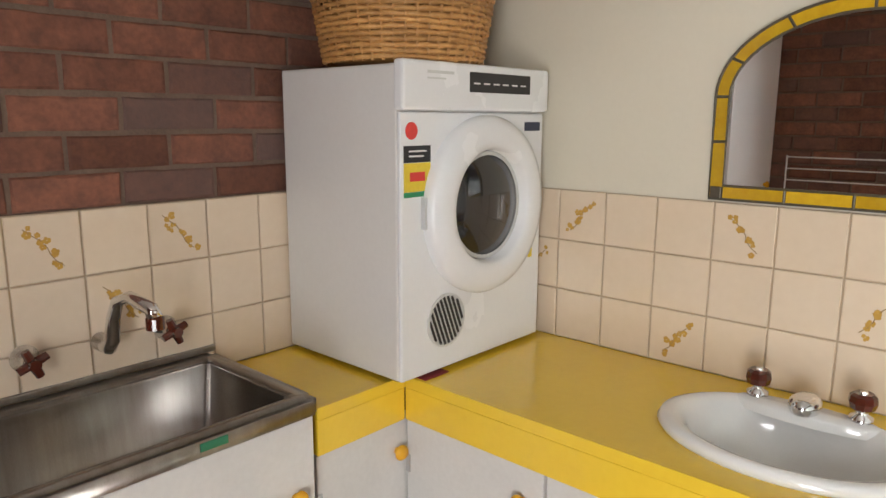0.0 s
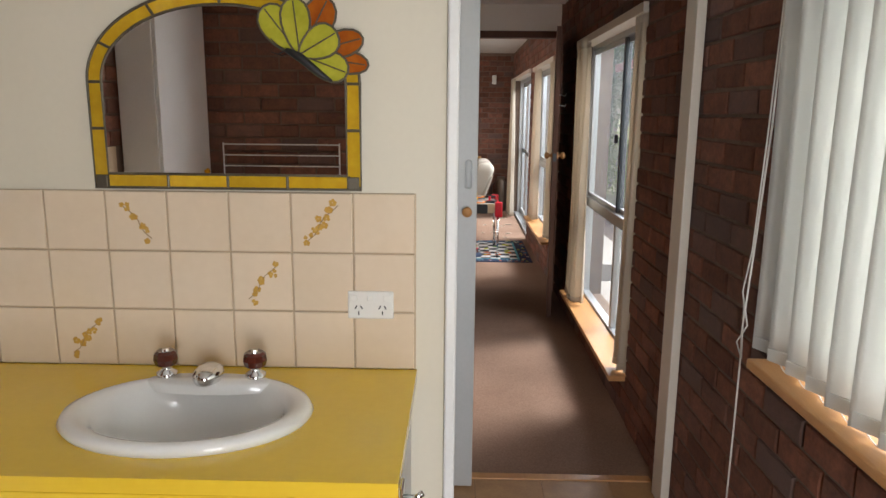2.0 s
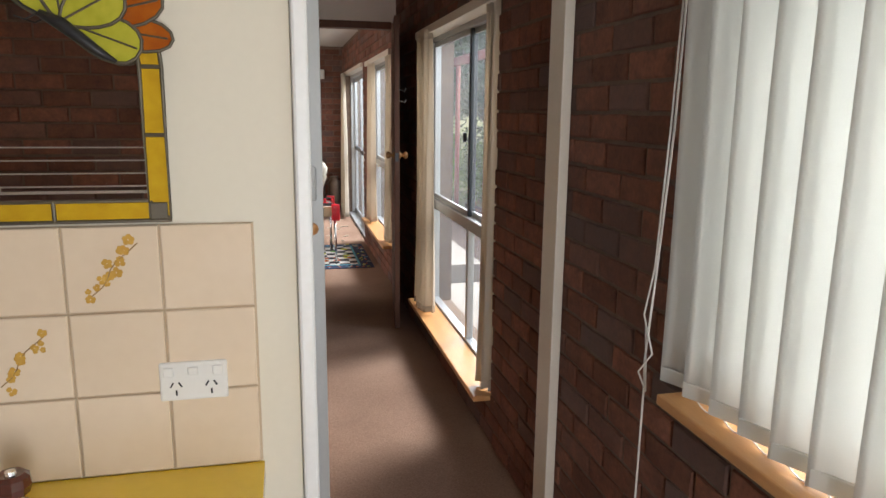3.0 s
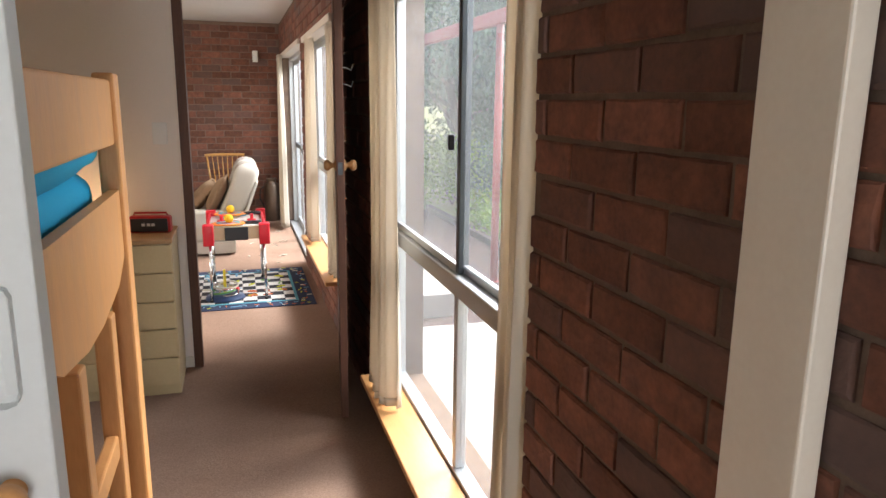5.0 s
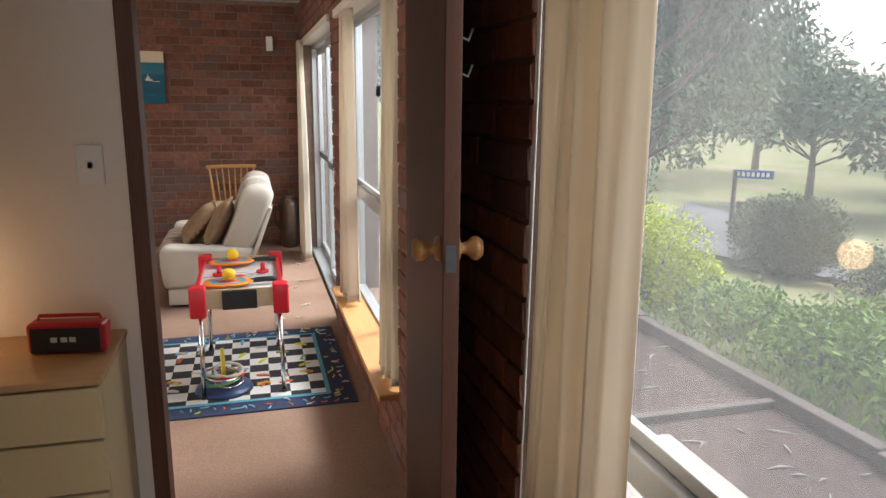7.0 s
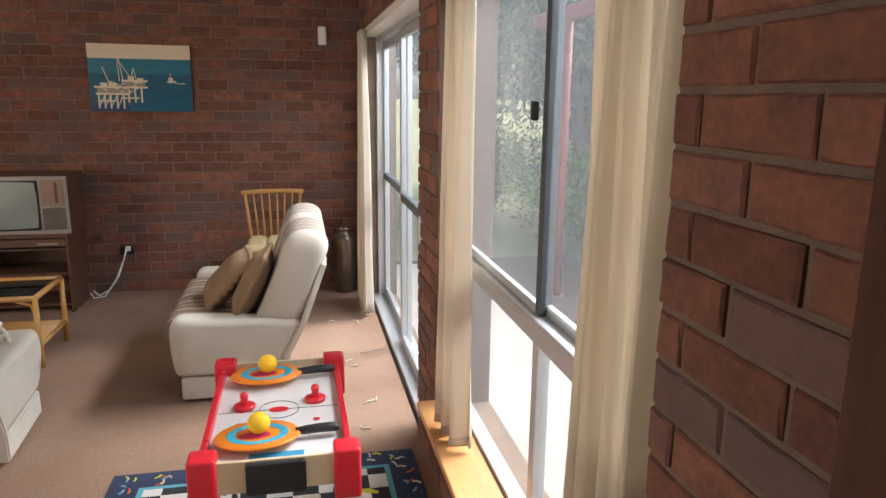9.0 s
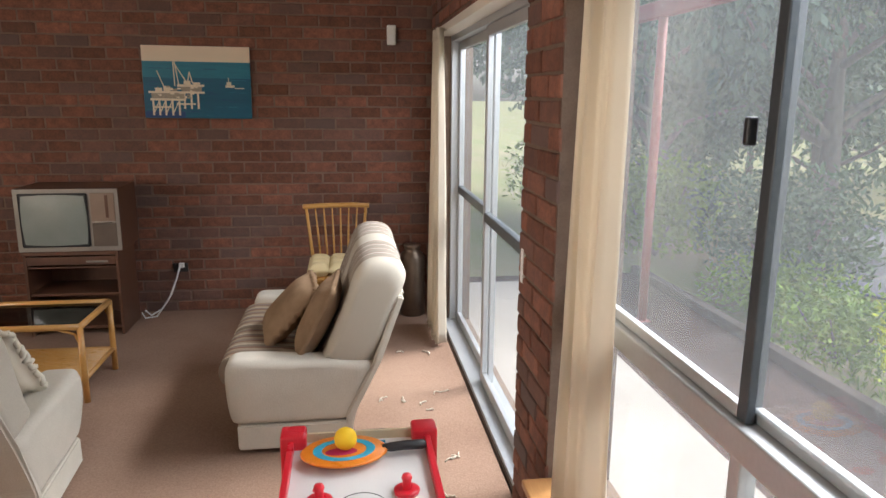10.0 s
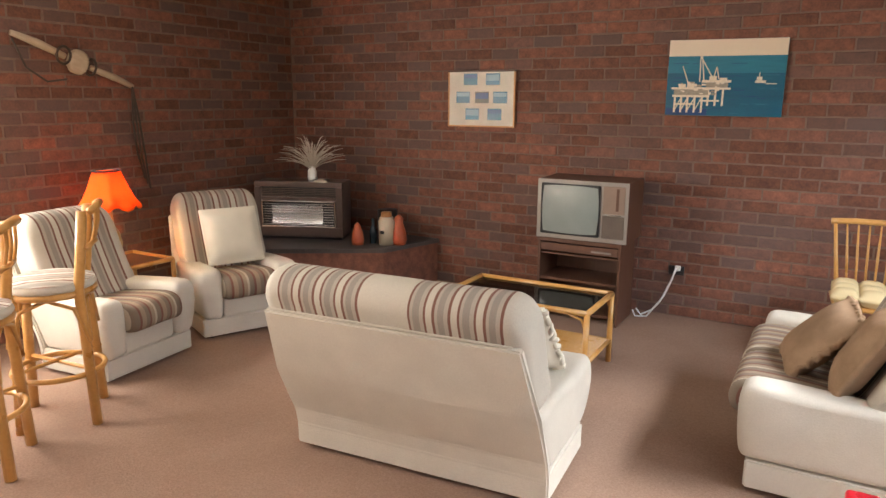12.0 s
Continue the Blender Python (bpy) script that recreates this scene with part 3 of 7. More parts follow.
CABWHITE = mat("chalky_white_cabinet_paint", (0.72, 0.71, 0.68), (0.64, 0.63, 0.6), rough=0.45, scale=5, fine=70, bump=0.08)
YKNOB = mat("yellow_plastic_knob", (0.85, 0.45, 0.02), (0.8, 0.4, 0.02), rough=0.25, bump=0)
knob_prof = [(0.0, 0.032), (0.014, 0.03), (0.021, 0.022), (0.021, 0.016), (0.012, 0.008), (0.01, 0.0)]


def base_cabinet(m, w, d, h, doors, label, knob_side, knob_z, body_h=None):
    """A white base unit; its front faces -y, x from 0 to w."""
    ob = thing("base_cabinet", label, "cabinet", m, "white laundry cabinets")
    part("carcass", box(0, w, 0.02, d, 0.0, body_h or h, 0.002), CABWHITE, ob)
    dw = w / doors
    for i in range(doors):
        dr = part("door", box(i * dw + 0.004, (i + 1) * dw - 0.004, 0, 0.019, 0.06, h - 0.006, 0.003), CABWHITE, ob)
        kx = i * dw + (dw - 0.06 if knob_side == 0 else 0.06)
        part("knob", lathe(knob_prof, 20, m=pose(kx, 0, knob_z, 90, 0, 0)), YKNOB, dr, "round yellow knob", True)
        hx = i * dw + (0.01 if knob_side == 0 else dw - 0.01)
        for hz in (0.16, h - 0.13):
            part("hinge", box(hx - 0.008, hx + 0.008, -0.004, 0.0, hz - 0.025, hz + 0.025, 0.001), CHROME, dr)
    return ob


base_cabinet(pose(-1.249, 1.237, 0), 1.34, 0.54, BENCH - 0.125, 3, "white painted cabinet under the yellow worktop", 0, 0.765)
base_cabinet(pose(-1.252, 0.935, 0, 0, 0, 90), 0.33, 0.39, BENCH - 0.125, 1, "narrow white painted corner cabinet", 0, 0.77)
base_cabinet(pose(-1.215, 0.225, 0, 0, 0, 90), 0.685, 0.425, 0.985, 1, "white painted cabinet under the laundry tub", 0, 0.80, 0.74)
bolt = thing("cabinet_latch", "small chrome latch at the worktop end", "latch", pose(0.106, 1.26, 0.93))
part("plate", box(0, 0.006, -0.02, 0.02, -0.03, 0.03, 0.002), CHROME, bolt)
part("pin", tube([(0.006, 0, 0), (0.03, 0, 0), (0.04, 0, 0.01)], 0.006, 10), CHROME, bolt, "", True)

# basin
CERAMIC = mat("white_glazed_ceramic", (0.83, 0.83, 0.81), (0.8, 0.8, 0.78), rough=0.08, bump=0, coat=0.4)
AMBER = mat("amber_brown_acrylic", (0.1, 0.02, 0.01), (0.05, 0.012, 0.008), rough=0.1, bump=0, coat=0.5)
basin = thing("basin", "oval white ceramic basin set into the yellow worktop", "basin", pose(SINKC[0], SINKC[1], BENCH))
part("bowl", lathe([(0.265, 0.0), (0.27, 0.008), (0.262, 0.02), (0.245, 0.025), (0.225, 0.02), (0.205, 0.004), (0.19, -0.03), (0.16, -0.09), (0.1, -0.13), (0.03, -0.14), (0.0, -0.14)], 56, 1.0, 0.74), CERAMIC, basin, "", True)
part("tap_ledge", lathe([(0.0, 0.026), (0.14, 0.026), (0.155, 0.02), (0.16, 0.002)], 40, 1.0, 0.26, pose(-0.005, 0.145, 0)), CERAMIC, basin, "", True)
part("drain", lathe([(0.0, -0.136), (0.02, -0.135), (0.024, -0.139)], 20), CHROME, basin, "", True)
for tx in (-0.115, 0.1):
    tp = part("tap", lathe([(0.024, 0.0), (0.024, 0.008), (0.013, 0.014), (0.013, 0.022)], 20, m=pose(tx, 0.165, 0.026)), CHROME, basin, "chrome tap body", True)
    bmk = lathe([(0.012, 0.022), (0.025, 0.028), (0.029, 0.042), (0.027, 0.056), (0.02, 0.062), (0.0, 0.06)], 10, m=pose(tx, 0.165, 0.026))
    part("handle", bmk, AMBER, tp, "faceted amber acrylic handle")
    part("collar", lathe([(0.0, 0.067), (0.008, 0.066), (0.01, 0.06)], 12, m=pose(tx, 0.165, 0.026)), CHROME, tp)
part("spout", lathe([(0.0, 0.035), (0.02, 0.034), (0.032, 0.024), (0.034, 0.01), (0.03, 0.0)], 24, 1.0, 1.5, pose(-0.005, 0.14, 0.026)), CHROME, basin, "low chrome spout", True)

# stainless laundry tub
tub = thing("laundry_tub", "dull stainless steel laundry tub beside the worktop", "laundry tub", pose(-1.645, 0.22, 0.99))
bm = bmesh.new()
W_, D_ = 0.45, 0.69
o = [(0, 0), (W_, 0), (W_, D_), (0, D_)]
i1 = [(0.06, 0.05), (W_ - 0.04, 0.05), (W_ - 0.04, D_ - 0.05), (0.06, D_ - 0.05)]
i2 = [(0.09, 0.09), (W_ - 0.08, 0.09), (W_ - 0.08, D_ - 0.09), (0.09, D_ - 0.09)]
rings = [[bm.verts.new((x, y, z)) for x, y in ring] for ring, z in ((o, 0.0), (o, 0.045), (i1, 0.045), (i1, 0.03), (i2, -0.22))]
for a, b in zip(rings, rings[1:]):
    for k in range(4):
        bm.faces.new((a[k], a[(k + 1) % 4], b[(k + 1) % 4], b[k]))
bm.faces.new(rings[-1])
bmesh.ops.bevel(bm, geom=[e for e in bm.edges if not e.is_boundary], offset=0.012, segments=3, affect="EDGES")
part("bowl", bm, STEEL, tub, "", True)
part("splash_lip", box(0.0, 0.012, 0, D_, 0.046, 0.062, 0.003), STEEL, tub)
part("maker_badge", box(W_ - 0.002, W_ + 0.002, 0.40, 0.46, 0.012, 0.03), mat("green_badge", (0.03, 0.2, 0.1), rough=0.4), tub, "small green badge")
part("drain", lathe([(0.0, 0.004), (0.03, 0.003), (0.036, 0.0)], 20, m=pose(0.22, 0.34, -0.22)), CHROME, tub)
taps = thing("wall_tap_set", "chrome swivel spout with two amber-handled wall taps", "tap", pose(-1.638, 0.62, 1.13))
part("spout", tube([(0.0, 0, 0), (0.05, 0, 0.0), (0.07, 0, 0.02), (0.075, 0.005, 0.07), (0.09, 0.01, 0.11), (0.13, 0.02, 0.125), (0.19, 0.04, 0.105), (0.2, 0.042, 0.085)], [0.022, 0.02, 0.018, 0.015, 0.014, 0.014, 0.016, 0.018], 14), CHROME, taps, "curved chrome spout", True)
part("aerator", lathe([(0.02, 0.0), (0.02, 0.025), (0.015, 0.03)], 16, m=pose(0.2, 0.042, 0.062)), AMBER, taps)
for ty in (-0.16, 0.155):
    tb = part("tap", lathe([(0.03, 0.0), (0.03, 0.006), (0.014, 0.014), (0.014, 0.05)], 20, m=pose(0, ty, 0, 0, 90, 0)), CHROME, taps, "chrome wall tap", True)
    bmh = bmesh.new()
    for k in range(4):
        a = math.pi / 2 * k + 0.4
        add_tube(bmh, [(0.055, ty, 0), (0.055, ty + 0.033 * math.cos(a), 0.033 * math.sin(a))], [0.012, 0.009], 8)
    add_tube(bmh, [(0.04, ty, 0), (0.075, ty, 0)], [0.015, 0.012], 12)
    part("handle", bmh, AMBER, tb, "amber acrylic cross handle")

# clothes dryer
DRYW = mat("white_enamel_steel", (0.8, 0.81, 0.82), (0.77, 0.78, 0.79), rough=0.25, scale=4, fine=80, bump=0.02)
# body panels: a slightly darker, warmer and rougher white than the front
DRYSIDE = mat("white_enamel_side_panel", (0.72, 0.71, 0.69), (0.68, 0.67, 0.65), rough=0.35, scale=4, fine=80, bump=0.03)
DARKGLASS = mat("smoked_door_glass", (0.02, 0.02, 0.022), rough=0.05, bump=0, coat=0.6)
dx, dy0, dy1 = -1.175, 1.15, 1.735
dryer = thing("clothes_dryer", "white front-loading clothes dryer on the yellow worktop", "dryer", pose(dx, (dy0 + dy1) / 2, BENCH + 0.012))
hw = (dy1 - dy0) / 2
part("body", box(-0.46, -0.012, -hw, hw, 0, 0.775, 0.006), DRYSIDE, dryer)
part("front_panel", box(-0.013, 0, -hw, hw, 0, 0.665, 0.005), DRYW, dryer)
part("console", box(-0.02, 0.014, -hw - 0.004, hw + 0.004, 0.668, 0.785, 0.008), DRYW, dryer, "white control console")
part("display", box(0.0142, 0.016, -0.06, 0.20, 0.715, 0.765), BLACK, dryer, "black display panel")
for k in range(6):
    part("display_mark", box(0.0161, 0.0166, -0.045 + 0.04 * k, -0.02 + 0.04 * k, 0.735, 0.739), WHITE, dryer)
part("brand_mark", box(0.0142, 0.0148, -0.215, -0.12, 0.755, 0.762), GREYPAINT, dryer)
part("brand_mark", box(0.0142, 0.0148, -0.215, -0.15, 0.742, 0.746), GREYPAINT, dryer)
M_DOOR = pose(0.0, 0.02, 0.42, 0, 90, 0)
dd = part("door", lathe([(0.238, 0.0), (0.238, 0.016), (0.228, 0.034), (0.205, 0.044), (0.178, 0.046), (0.16, 0.042), (0.152, 0.034), (0.146, 0.006)], 64, m=M_DOOR), DRYW, dryer, "round white door ring", True)
part("door_glass", lathe([(0.146, 0.007), (0.14, 0.008), (0.125, 0.014), (0.09, 0.026), (0.045, 0.033), (0.0, 0.035)], 48, m=M_DOOR), DARKGLASS, dd, "dark smoked bowl glass", True)
part("door_seal", lathe([(0.1455, 0.012), (0.14, 0.016), (0.134, 0.012)], 48, m=M_DOOR), GREYPAINT, dd, "", True)
part("door_hinge", box(0.0, 0.016, -0.224, -0.216, 0.38, 0.46, 0.002), GREYPAINT, dd, "grey door hinge")
vent = part("vent_grille", lathe([(0.072, 0.0), (0.072, 0.004), (0.066, 0.005), (0.066, 0.0015), (0.0, 0.0015)], 36, m=pose(0.0, -0.13, 0.13, 0, 90, 0)), GREYPAINT, dryer)
for k in range(9):
    s = -0.056 + 0.014 * k
    ln = math.sqrt(max(0, 0.064 ** 2 - s * s))
    part("vent_slot", box(0.0015, 0.004, s - 0.0035, s + 0.0035, -ln, ln, m=pose(0, -0.13, 0.13, 22, 0, 0)), BLACK, vent)
LRED, LYEL, LGRN = mat("red_label", (0.75, 0.05, 0.04), rough=0.4), mat("yellow_label", (0.85, 0.65, 0.04), rough=0.4), mat("green_label", (0.02, 0.3, 0.12), rough=0.4)
part("label_badge", lathe([(0.0, 0.001), (0.02, 0.001), (0.021, 0.0)], 20, m=pose(0.0, -0.255, 0.62, 0, 90, 0)), LRED, dryer, "round red sticker")
part("rating_label", box(0.0, 0.001, -0.282, -0.19, 0.545, 0.585), BLACK, dryer, "black warning sticker")
part("rating_label", box(0.0, 0.001, -0.282, -0.19, 0.475, 0.544), LYEL, dryer, "yellow energy rating sticker")
part("rating_label", box(0.0, 0.001, -0.282, -0.19, 0.462, 0.4745), LGRN, dryer, "green sticker band")
part("label_print", box(0.001, 0.0014, -0.262, -0.21, 0.50, 0.522), LRED, dryer)
part("label_print", box(0.001, 0.0014, -0.265, -0.205, 0.57, 0.574), WHITE, dryer)
part("label_print", box(0.001, 0.0014, -0.265, -0.215, 0.558, 0.562), WHITE, dryer)
part("capacity_label", box(0.0, 0.001, 0.2, 0.275, 0.615, 0.64), mat("navy_label", (0.02, 0.03, 0.07), rough=0.4), dryer, "dark blue sticker")
part("caution_label", box(0.0, 0.001, 0.232, 0.252, 0.245, 0.275), LYEL, dryer, "small yellow caution sticker")
for fy in (-0.25, 0.25):
    for fx in (-0.42, -0.05):
        part("foot", lathe([(0.02, -0.012), (0.02, 0.0)], 14, m=pose(fx, fy, 0)), BLACK, dryer)
soap = thing("dish_sponge", "dark red scrap under the dryer corner", "sponge", pose(-1.19, 1.27, BENCH + 0.001))
part("pad", cushion(0.05, 0.09, 0.011, 0.3, 4), mat("dark_red_sponge", (0.2, 0.02, 0.02), rough=0.9), soap, "", True)

# wicker basket
WICK = mat("golden_wicker", (0.55, 0.3, 0.1), (0.38, 0.18, 0.05), rough=0.55, scale=25, fine=150, bump=0.3, vary=0.2)
bask = thing("wicker_basket", "round golden wicker laundry basket on the dryer", "basket", pose(-1.375, 1.36, 1.782))
rad = lambda h: 0.205 + 0.17 * h
part("liner", lathe([(0.0, 0.004), (0.19, 0.004), (rad(0.0) - 0.012, 0.01), (rad(0.33) - 0.012, 0.33)], 40), WICK, bask, "", True)
bmw = bmesh.new()
for j in range(24):
    h = 0.008 + j * 0.0138
    ph = (j % 2) * math.pi
    pts = []
    for k in range(96):
        a = 2 * math.pi * k / 96
        rr = rad(h) + 0.005 * math.cos(24 * a + ph)
        pts.append((rr * math.cos(a), rr * math.sin(a), h + 0.0015 * math.sin(5 * a + j)))
    add_tube(bmw, pts, 0.0068, 6, closed=True)
part("weave", bmw, WICK, bask, "woven cane strands", True)
for k in range(48):
    a = 2 * math.pi * (k + 0.25) / 48
    part("stake", tube([((rad(h)) * math.cos(a), (rad(h)) * math.sin(a), h) for h in (0.0, 0.17, 0.335)], 0.004, 6), WICK, bask)
bmr = bmesh.new()
for j in range(2):
    add_tube(bmr, [((rad(0.34) + 0.009 * math.cos(20 * 2 * math.pi * k / 120 + j * math.pi)) * math.cos(2 * math.pi * k / 120), (rad(0.34) + 0.009 * math.cos(20 * 2 * math.pi * k / 120 + j * math.pi)) * math.sin(2 * math.pi * k / 120), 0.342 + 0.01 * math.sin(20 * 2 * math.pi * k / 120 + j * math.pi)) for k in range(120)], 0.011, 8, closed=True)
part("rim", bmr, WICK, bask, "plaited cane rim", True)

# arched stained-glass mirror
LEAD = mat("dull_lead_came", (0.14, 0.12, 0.09), (0.1, 0.085, 0.06), rough=0.45, metal=0.6)
YGLASS = mat("mottled_yellow_art_glass", (0.62, 0.4, 0.02), (0.5, 0.29, 0.015), rough=0.12, scale=18, fine=60, bump=0.1, vary=0.12, coat=0.4)
MIRROR = mat("silvered_mirror", (0.9, 0.9, 0.9), (0.89, 0.89, 0.89), rough=0.0, metal=1.0, bump=0)
MIRROR.node_tree.nodes["Principled BSDF"].inputs["Roughness"].default_value = 0.01
for lk in list(MIRROR.node_tree.nodes["Principled BSDF"].inputs["Roughness"].links):
    MIRROR.node_tree.links.remove(lk)
mir = thing("wall_mirror", "arched wall mirror bordered with yellow leaded glass", "mirror", pose(-0.36, 1.779, 1.445))
HWID, SPR, RISE = 0.33, 0.255, 0.215


def arch(inset, n=28):
    w, r = HWID - inset, RISE + 0.0 - inset
    return [(-w, inset)] + [(-w * math.cos(math.pi * k / n), SPR + r * math.sin(math.pi * k / n)) for k in range(n + 1)] + [(w, inset)]


def plate(pts, y0, y1):
    bm = bmesh.new()
    a = [bm.verts.new((x, y0, z)) for x, z in pts]
    b = [bm.verts.new((x, y1, z)) for x, z in pts]
    bm.faces.new(a)
    bm.faces.new(b[::-1])
    for i in range(len(pts)):
        bm.faces.new((a[i], b[i], b[(i + 1) % len(pts)], a[(i + 1) % len(pts)]))
    return bm


part("backing", plate(arch(0.002), 0.0, 0.008), LEAD, mir)
part("mirror_glass", plate(arch(0.036), -0.006, -0.0005), MIRROR, mir, "silvered mirror glass")
oa, ia = arch(0.004), arch(0.034)
n_a = len(oa)
stops = [0, 1, 5, 10, 15, 20, 25, 29, n_a - 1]
stops = sorted(set(stops))
for a, b in zip(stops, stops[1:]):
    part("border_glass", plate(oa[a:b + 1] + ia[a:b + 1][::-1], -0.006, -0.0008), YGLASS, mir)
    part("came", tube([(oa[b][0], -0.006, oa[b][1]), (ia[b][0], -0.006, ia[b][1])], 0.0035, 8), LEAD, mir)
part("came", tube([(-HWID + 0.004, -0.006, 0.145), (-HWID + 0.034, -0.006, 0.145)], 0.0035, 8), LEAD, mir)
part("came", tube([(HWID - 0.034, -0.006, 0.145), (HWID - 0.004, -0.006, 0.145)], 0.0035, 8), LEAD, mir)
for k in range(4):
    x0, x1 = -HWID + 0.036 + k * 0.147, -HWID + 0.036 + (k + 1) * 0.147
    part("border_glass", plate([(x0 + 0.001, 0.004), (x1 - 0.001, 0.004), (x1 - 0.001, 0.034), (x0 + 0.001, 0.034)], -0.006, -0.0008), YGLASS, mir)
    if k:
        part("came", tube([(x0, -0.006, 0.002), (x0, -0.006, 0.036)], 0.0035, 8), LEAD, mir)
for loop in (arch(0.002), arch(0.036)):
    part("came", tube([(x, -0.006, z) for x, z in loop], 0.0035, 8, closed=True), LEAD, mir, "", True)
for sx in (-1, 1):
    part("corner_block", box(sx * (HWID - 0.02) - 0.014, sx * (HWID - 0.02) + 0.014, -0.011, -0.0065, 0.004, 0.033, 0.002), LEAD, mir)

# stained glass butterfly
BYEL = mat("lime_yellow_art_glass", (0.5, 0.47, 0.05), (0.36, 0.36, 0.03), rough=0.12, scale=20, fine=60, bump=0.1, coat=0.4)
BORA = mat("orange_art_glass", (0.45, 0.13, 0.012), (0.3, 0.06, 0.008), rough=0.12, scale=20, fine=60, bump=0.1, coat=0.4)
bfly = thing("glass_butterfly", "yellow and orange leaded glass butterfly on the mirror", "ornament", pose(-0.17, 1.762, 1.765))
wing_defs = ((128, 0.16, 0.05, BYEL, 0.0), (96, 0.15, 0.045, BYEL, -0.003), (30, 0.12, 0.05, BYEL, -0.006), (-20, 0.14, 0.045, BYEL, -0.002),
             (62, 0.17, 0.05, BORA, 0.004), (15, 0.18, 0.04, BORA, 0.005), (-8, 0.19, 0.035, BORA, 0.007))
for ang, ln, wd, wm, oy in wing_defs:
    ln, wd = ln * 0.85, wd * 0.85
    ca, sa = math.cos(radians(ang)), math.sin(radians(ang))
    pts = []
    for k in range(18):
        t = 2 * math.pi * k / 18
        u, v = ln * (0.5 - 0.5 * math.cos(t)), wd * math.sin(t) * (0.55 + 0.6 * (0.5 - 0.5 * math.cos(t)))
        pts.append((u * ca - v * sa, u * sa + v * ca))
    wg = part("wing", plate(pts, oy - 0.003, oy), wm, bfly)
    part("came", tube([(x, oy - 0.0015, z) for x, z in pts], 0.003, 6, closed=True), LEAD, wg, "", True)
    part("vein", tube([(0, oy - 0.004, 0), (ln * ca * 0.95, oy - 0.004, ln * sa * 0.95)], 0.0018, 6), LEAD, wg)
part("body", tube([(-0.03, -0.012, 0.01), (0.0, -0.014, -0.005), (0.05, -0.012, -0.045), (0.075, -0.01, -0.06)], [0.006, 0.011, 0.008, 0.003], 10), BLACK, bfly, "", True)
for a in (150, 175):
    part("feeler", tube([(-0.03, -0.012, 0.01), (-0.05, -0.012, 0.02 if a < 160 else 0.0), (-0.065, -0.012, 0.035 if a < 160 else 0.005)], 0.0015, 6), BLACK, bfly)

# double socket
SWITCH = mat("white_switch_plastic", (0.78, 0.77, 0.73), (0.75, 0.74, 0.7), rough=0.3, bump=0)


def socket(m, label, colour, plug=False):
    ob = thing("power_socket", label, "power socket", m)
    part("plate", box(-0.058, 0.058, -0.01, 0, -0.036, 0.036, 0.004), colour, ob)
    for sx in (-0.03, 0.03):
        part("rocker", box(sx - 0.009 + (0.012 if sx > 0 else -0.012), sx + 0.009 + (0.012 if sx > 0 else -0.012), -0.014, -0.0102, 0.01, 0.028, 0.002), colour, ob)
        for k, (px, pz, rr) in enumerate(((-0.007, -0.005, 30), (0.007, -0.005, -30), (0, -0.02, 0))):
            part("slot", box(-0.0015, 0.0015, -0.0112, -0.0102, -0.005, 0.005, m=pose(sx + px, 0, pz, 0, rr, 0)), BLACK, ob)
    part("rocker", box(-0.009, 0.009, -0.014, -0.0102, 0.012, 0.027, 0.002), colour, ob)
    return ob


socket(pose(-0.012, 1.782, 1.155), "white double power socket on the cream tiles", SWITCH)

# tall cupboard and airer behind the camera, seen in the mirror
cup = thing("tall_cupboard", "tall white painted cupboard with a yellow knob", "cupboard", pose(-1.64, -1.1, 0))
part("carcass", box(0, 0.20, 0, 0.75, 0.0, 2.3, 0.003), WHITE, cup)
cd = part("door", box(0.201, 0.22, 0.01, 0.74, 0.05, 2.28, 0.003), WHITE, cup)
part("knob", lathe(knob_prof, 20, m=pose(0.22, 0.12, 1.25, 0, 90, 0)), YKNOB, cd, "round yellow knob", True)
air = thing("clothes_airer", "white wire clothes airer fixed to the brick wall", "airer", pose(-1.33, -1.11, 1.15))
for z in (0.06, 0.13, 0.2, 0.27):
    part("rail", tube([(0, 0.02, z), (0.76, 0.02, z)], 0.004, 8), WHITE, air)
for y in (0.09, 0.16):
    part("rail", tube([(-0.02, y, 0.04), (0.84, y, 0.04)], 0.004, 8), WHITE, air)
for x in (0.0, 0.76):
    part("upright", tube([(x, 0.02, 0.0), (x, 0.02, 0.28)], 0.005, 8), WHITE, air)
    part("arm", tube([(x, 0.02, 0.04), (x, 0.18, 0.04)], 0.005, 8), WHITE, air)
    part("bracket", box(x - 0.012, x + 0.012, 0.0, 0.018, 0.03, 0.06, 0.002), WHITE, air)

# ---- bedroom ----
bunk = thing("bunk_bed", "honey pine bunk bed with an upper bunk", "bunk bed", pose(0.225, 3.08, 0))
part("post", box(-0.045, 0, 0.80, 0.87, 0, 1.675, 0.006), PINE, bunk)
part("post", box(-0.045, 0, 0.0, 0.07, 0, 1.675, 0.006), PINE, bunk)
part("post", box(-1.95, -1.905, 0.80, 0.87, 0, 1.675, 0.006), PINE, bunk)
part("post", box(-1.95, -1.905, 0.0, 0.07, 0, 1.675, 0.006), PINE, bunk)
part("end_board", box(-0.03, -0.008, 0.071, 0.799, 1.52, 1.66, 0.006), PINE, bunk)
bmb = plate([(0.071, 1.42), (0.799, 1.42), (0.799, 1.27), (0.70, 1.225), (0.5, 1.2), (0.35, 1.2), (0.17, 1.225), (0.071, 1.27)], -0.03, -0.008)
for v in bmb.verts:
    v.co = Vector((v.co.y, v.co.x, v.co.z))
part("end_board", bmb, PINE, bunk, "curved lower end board")
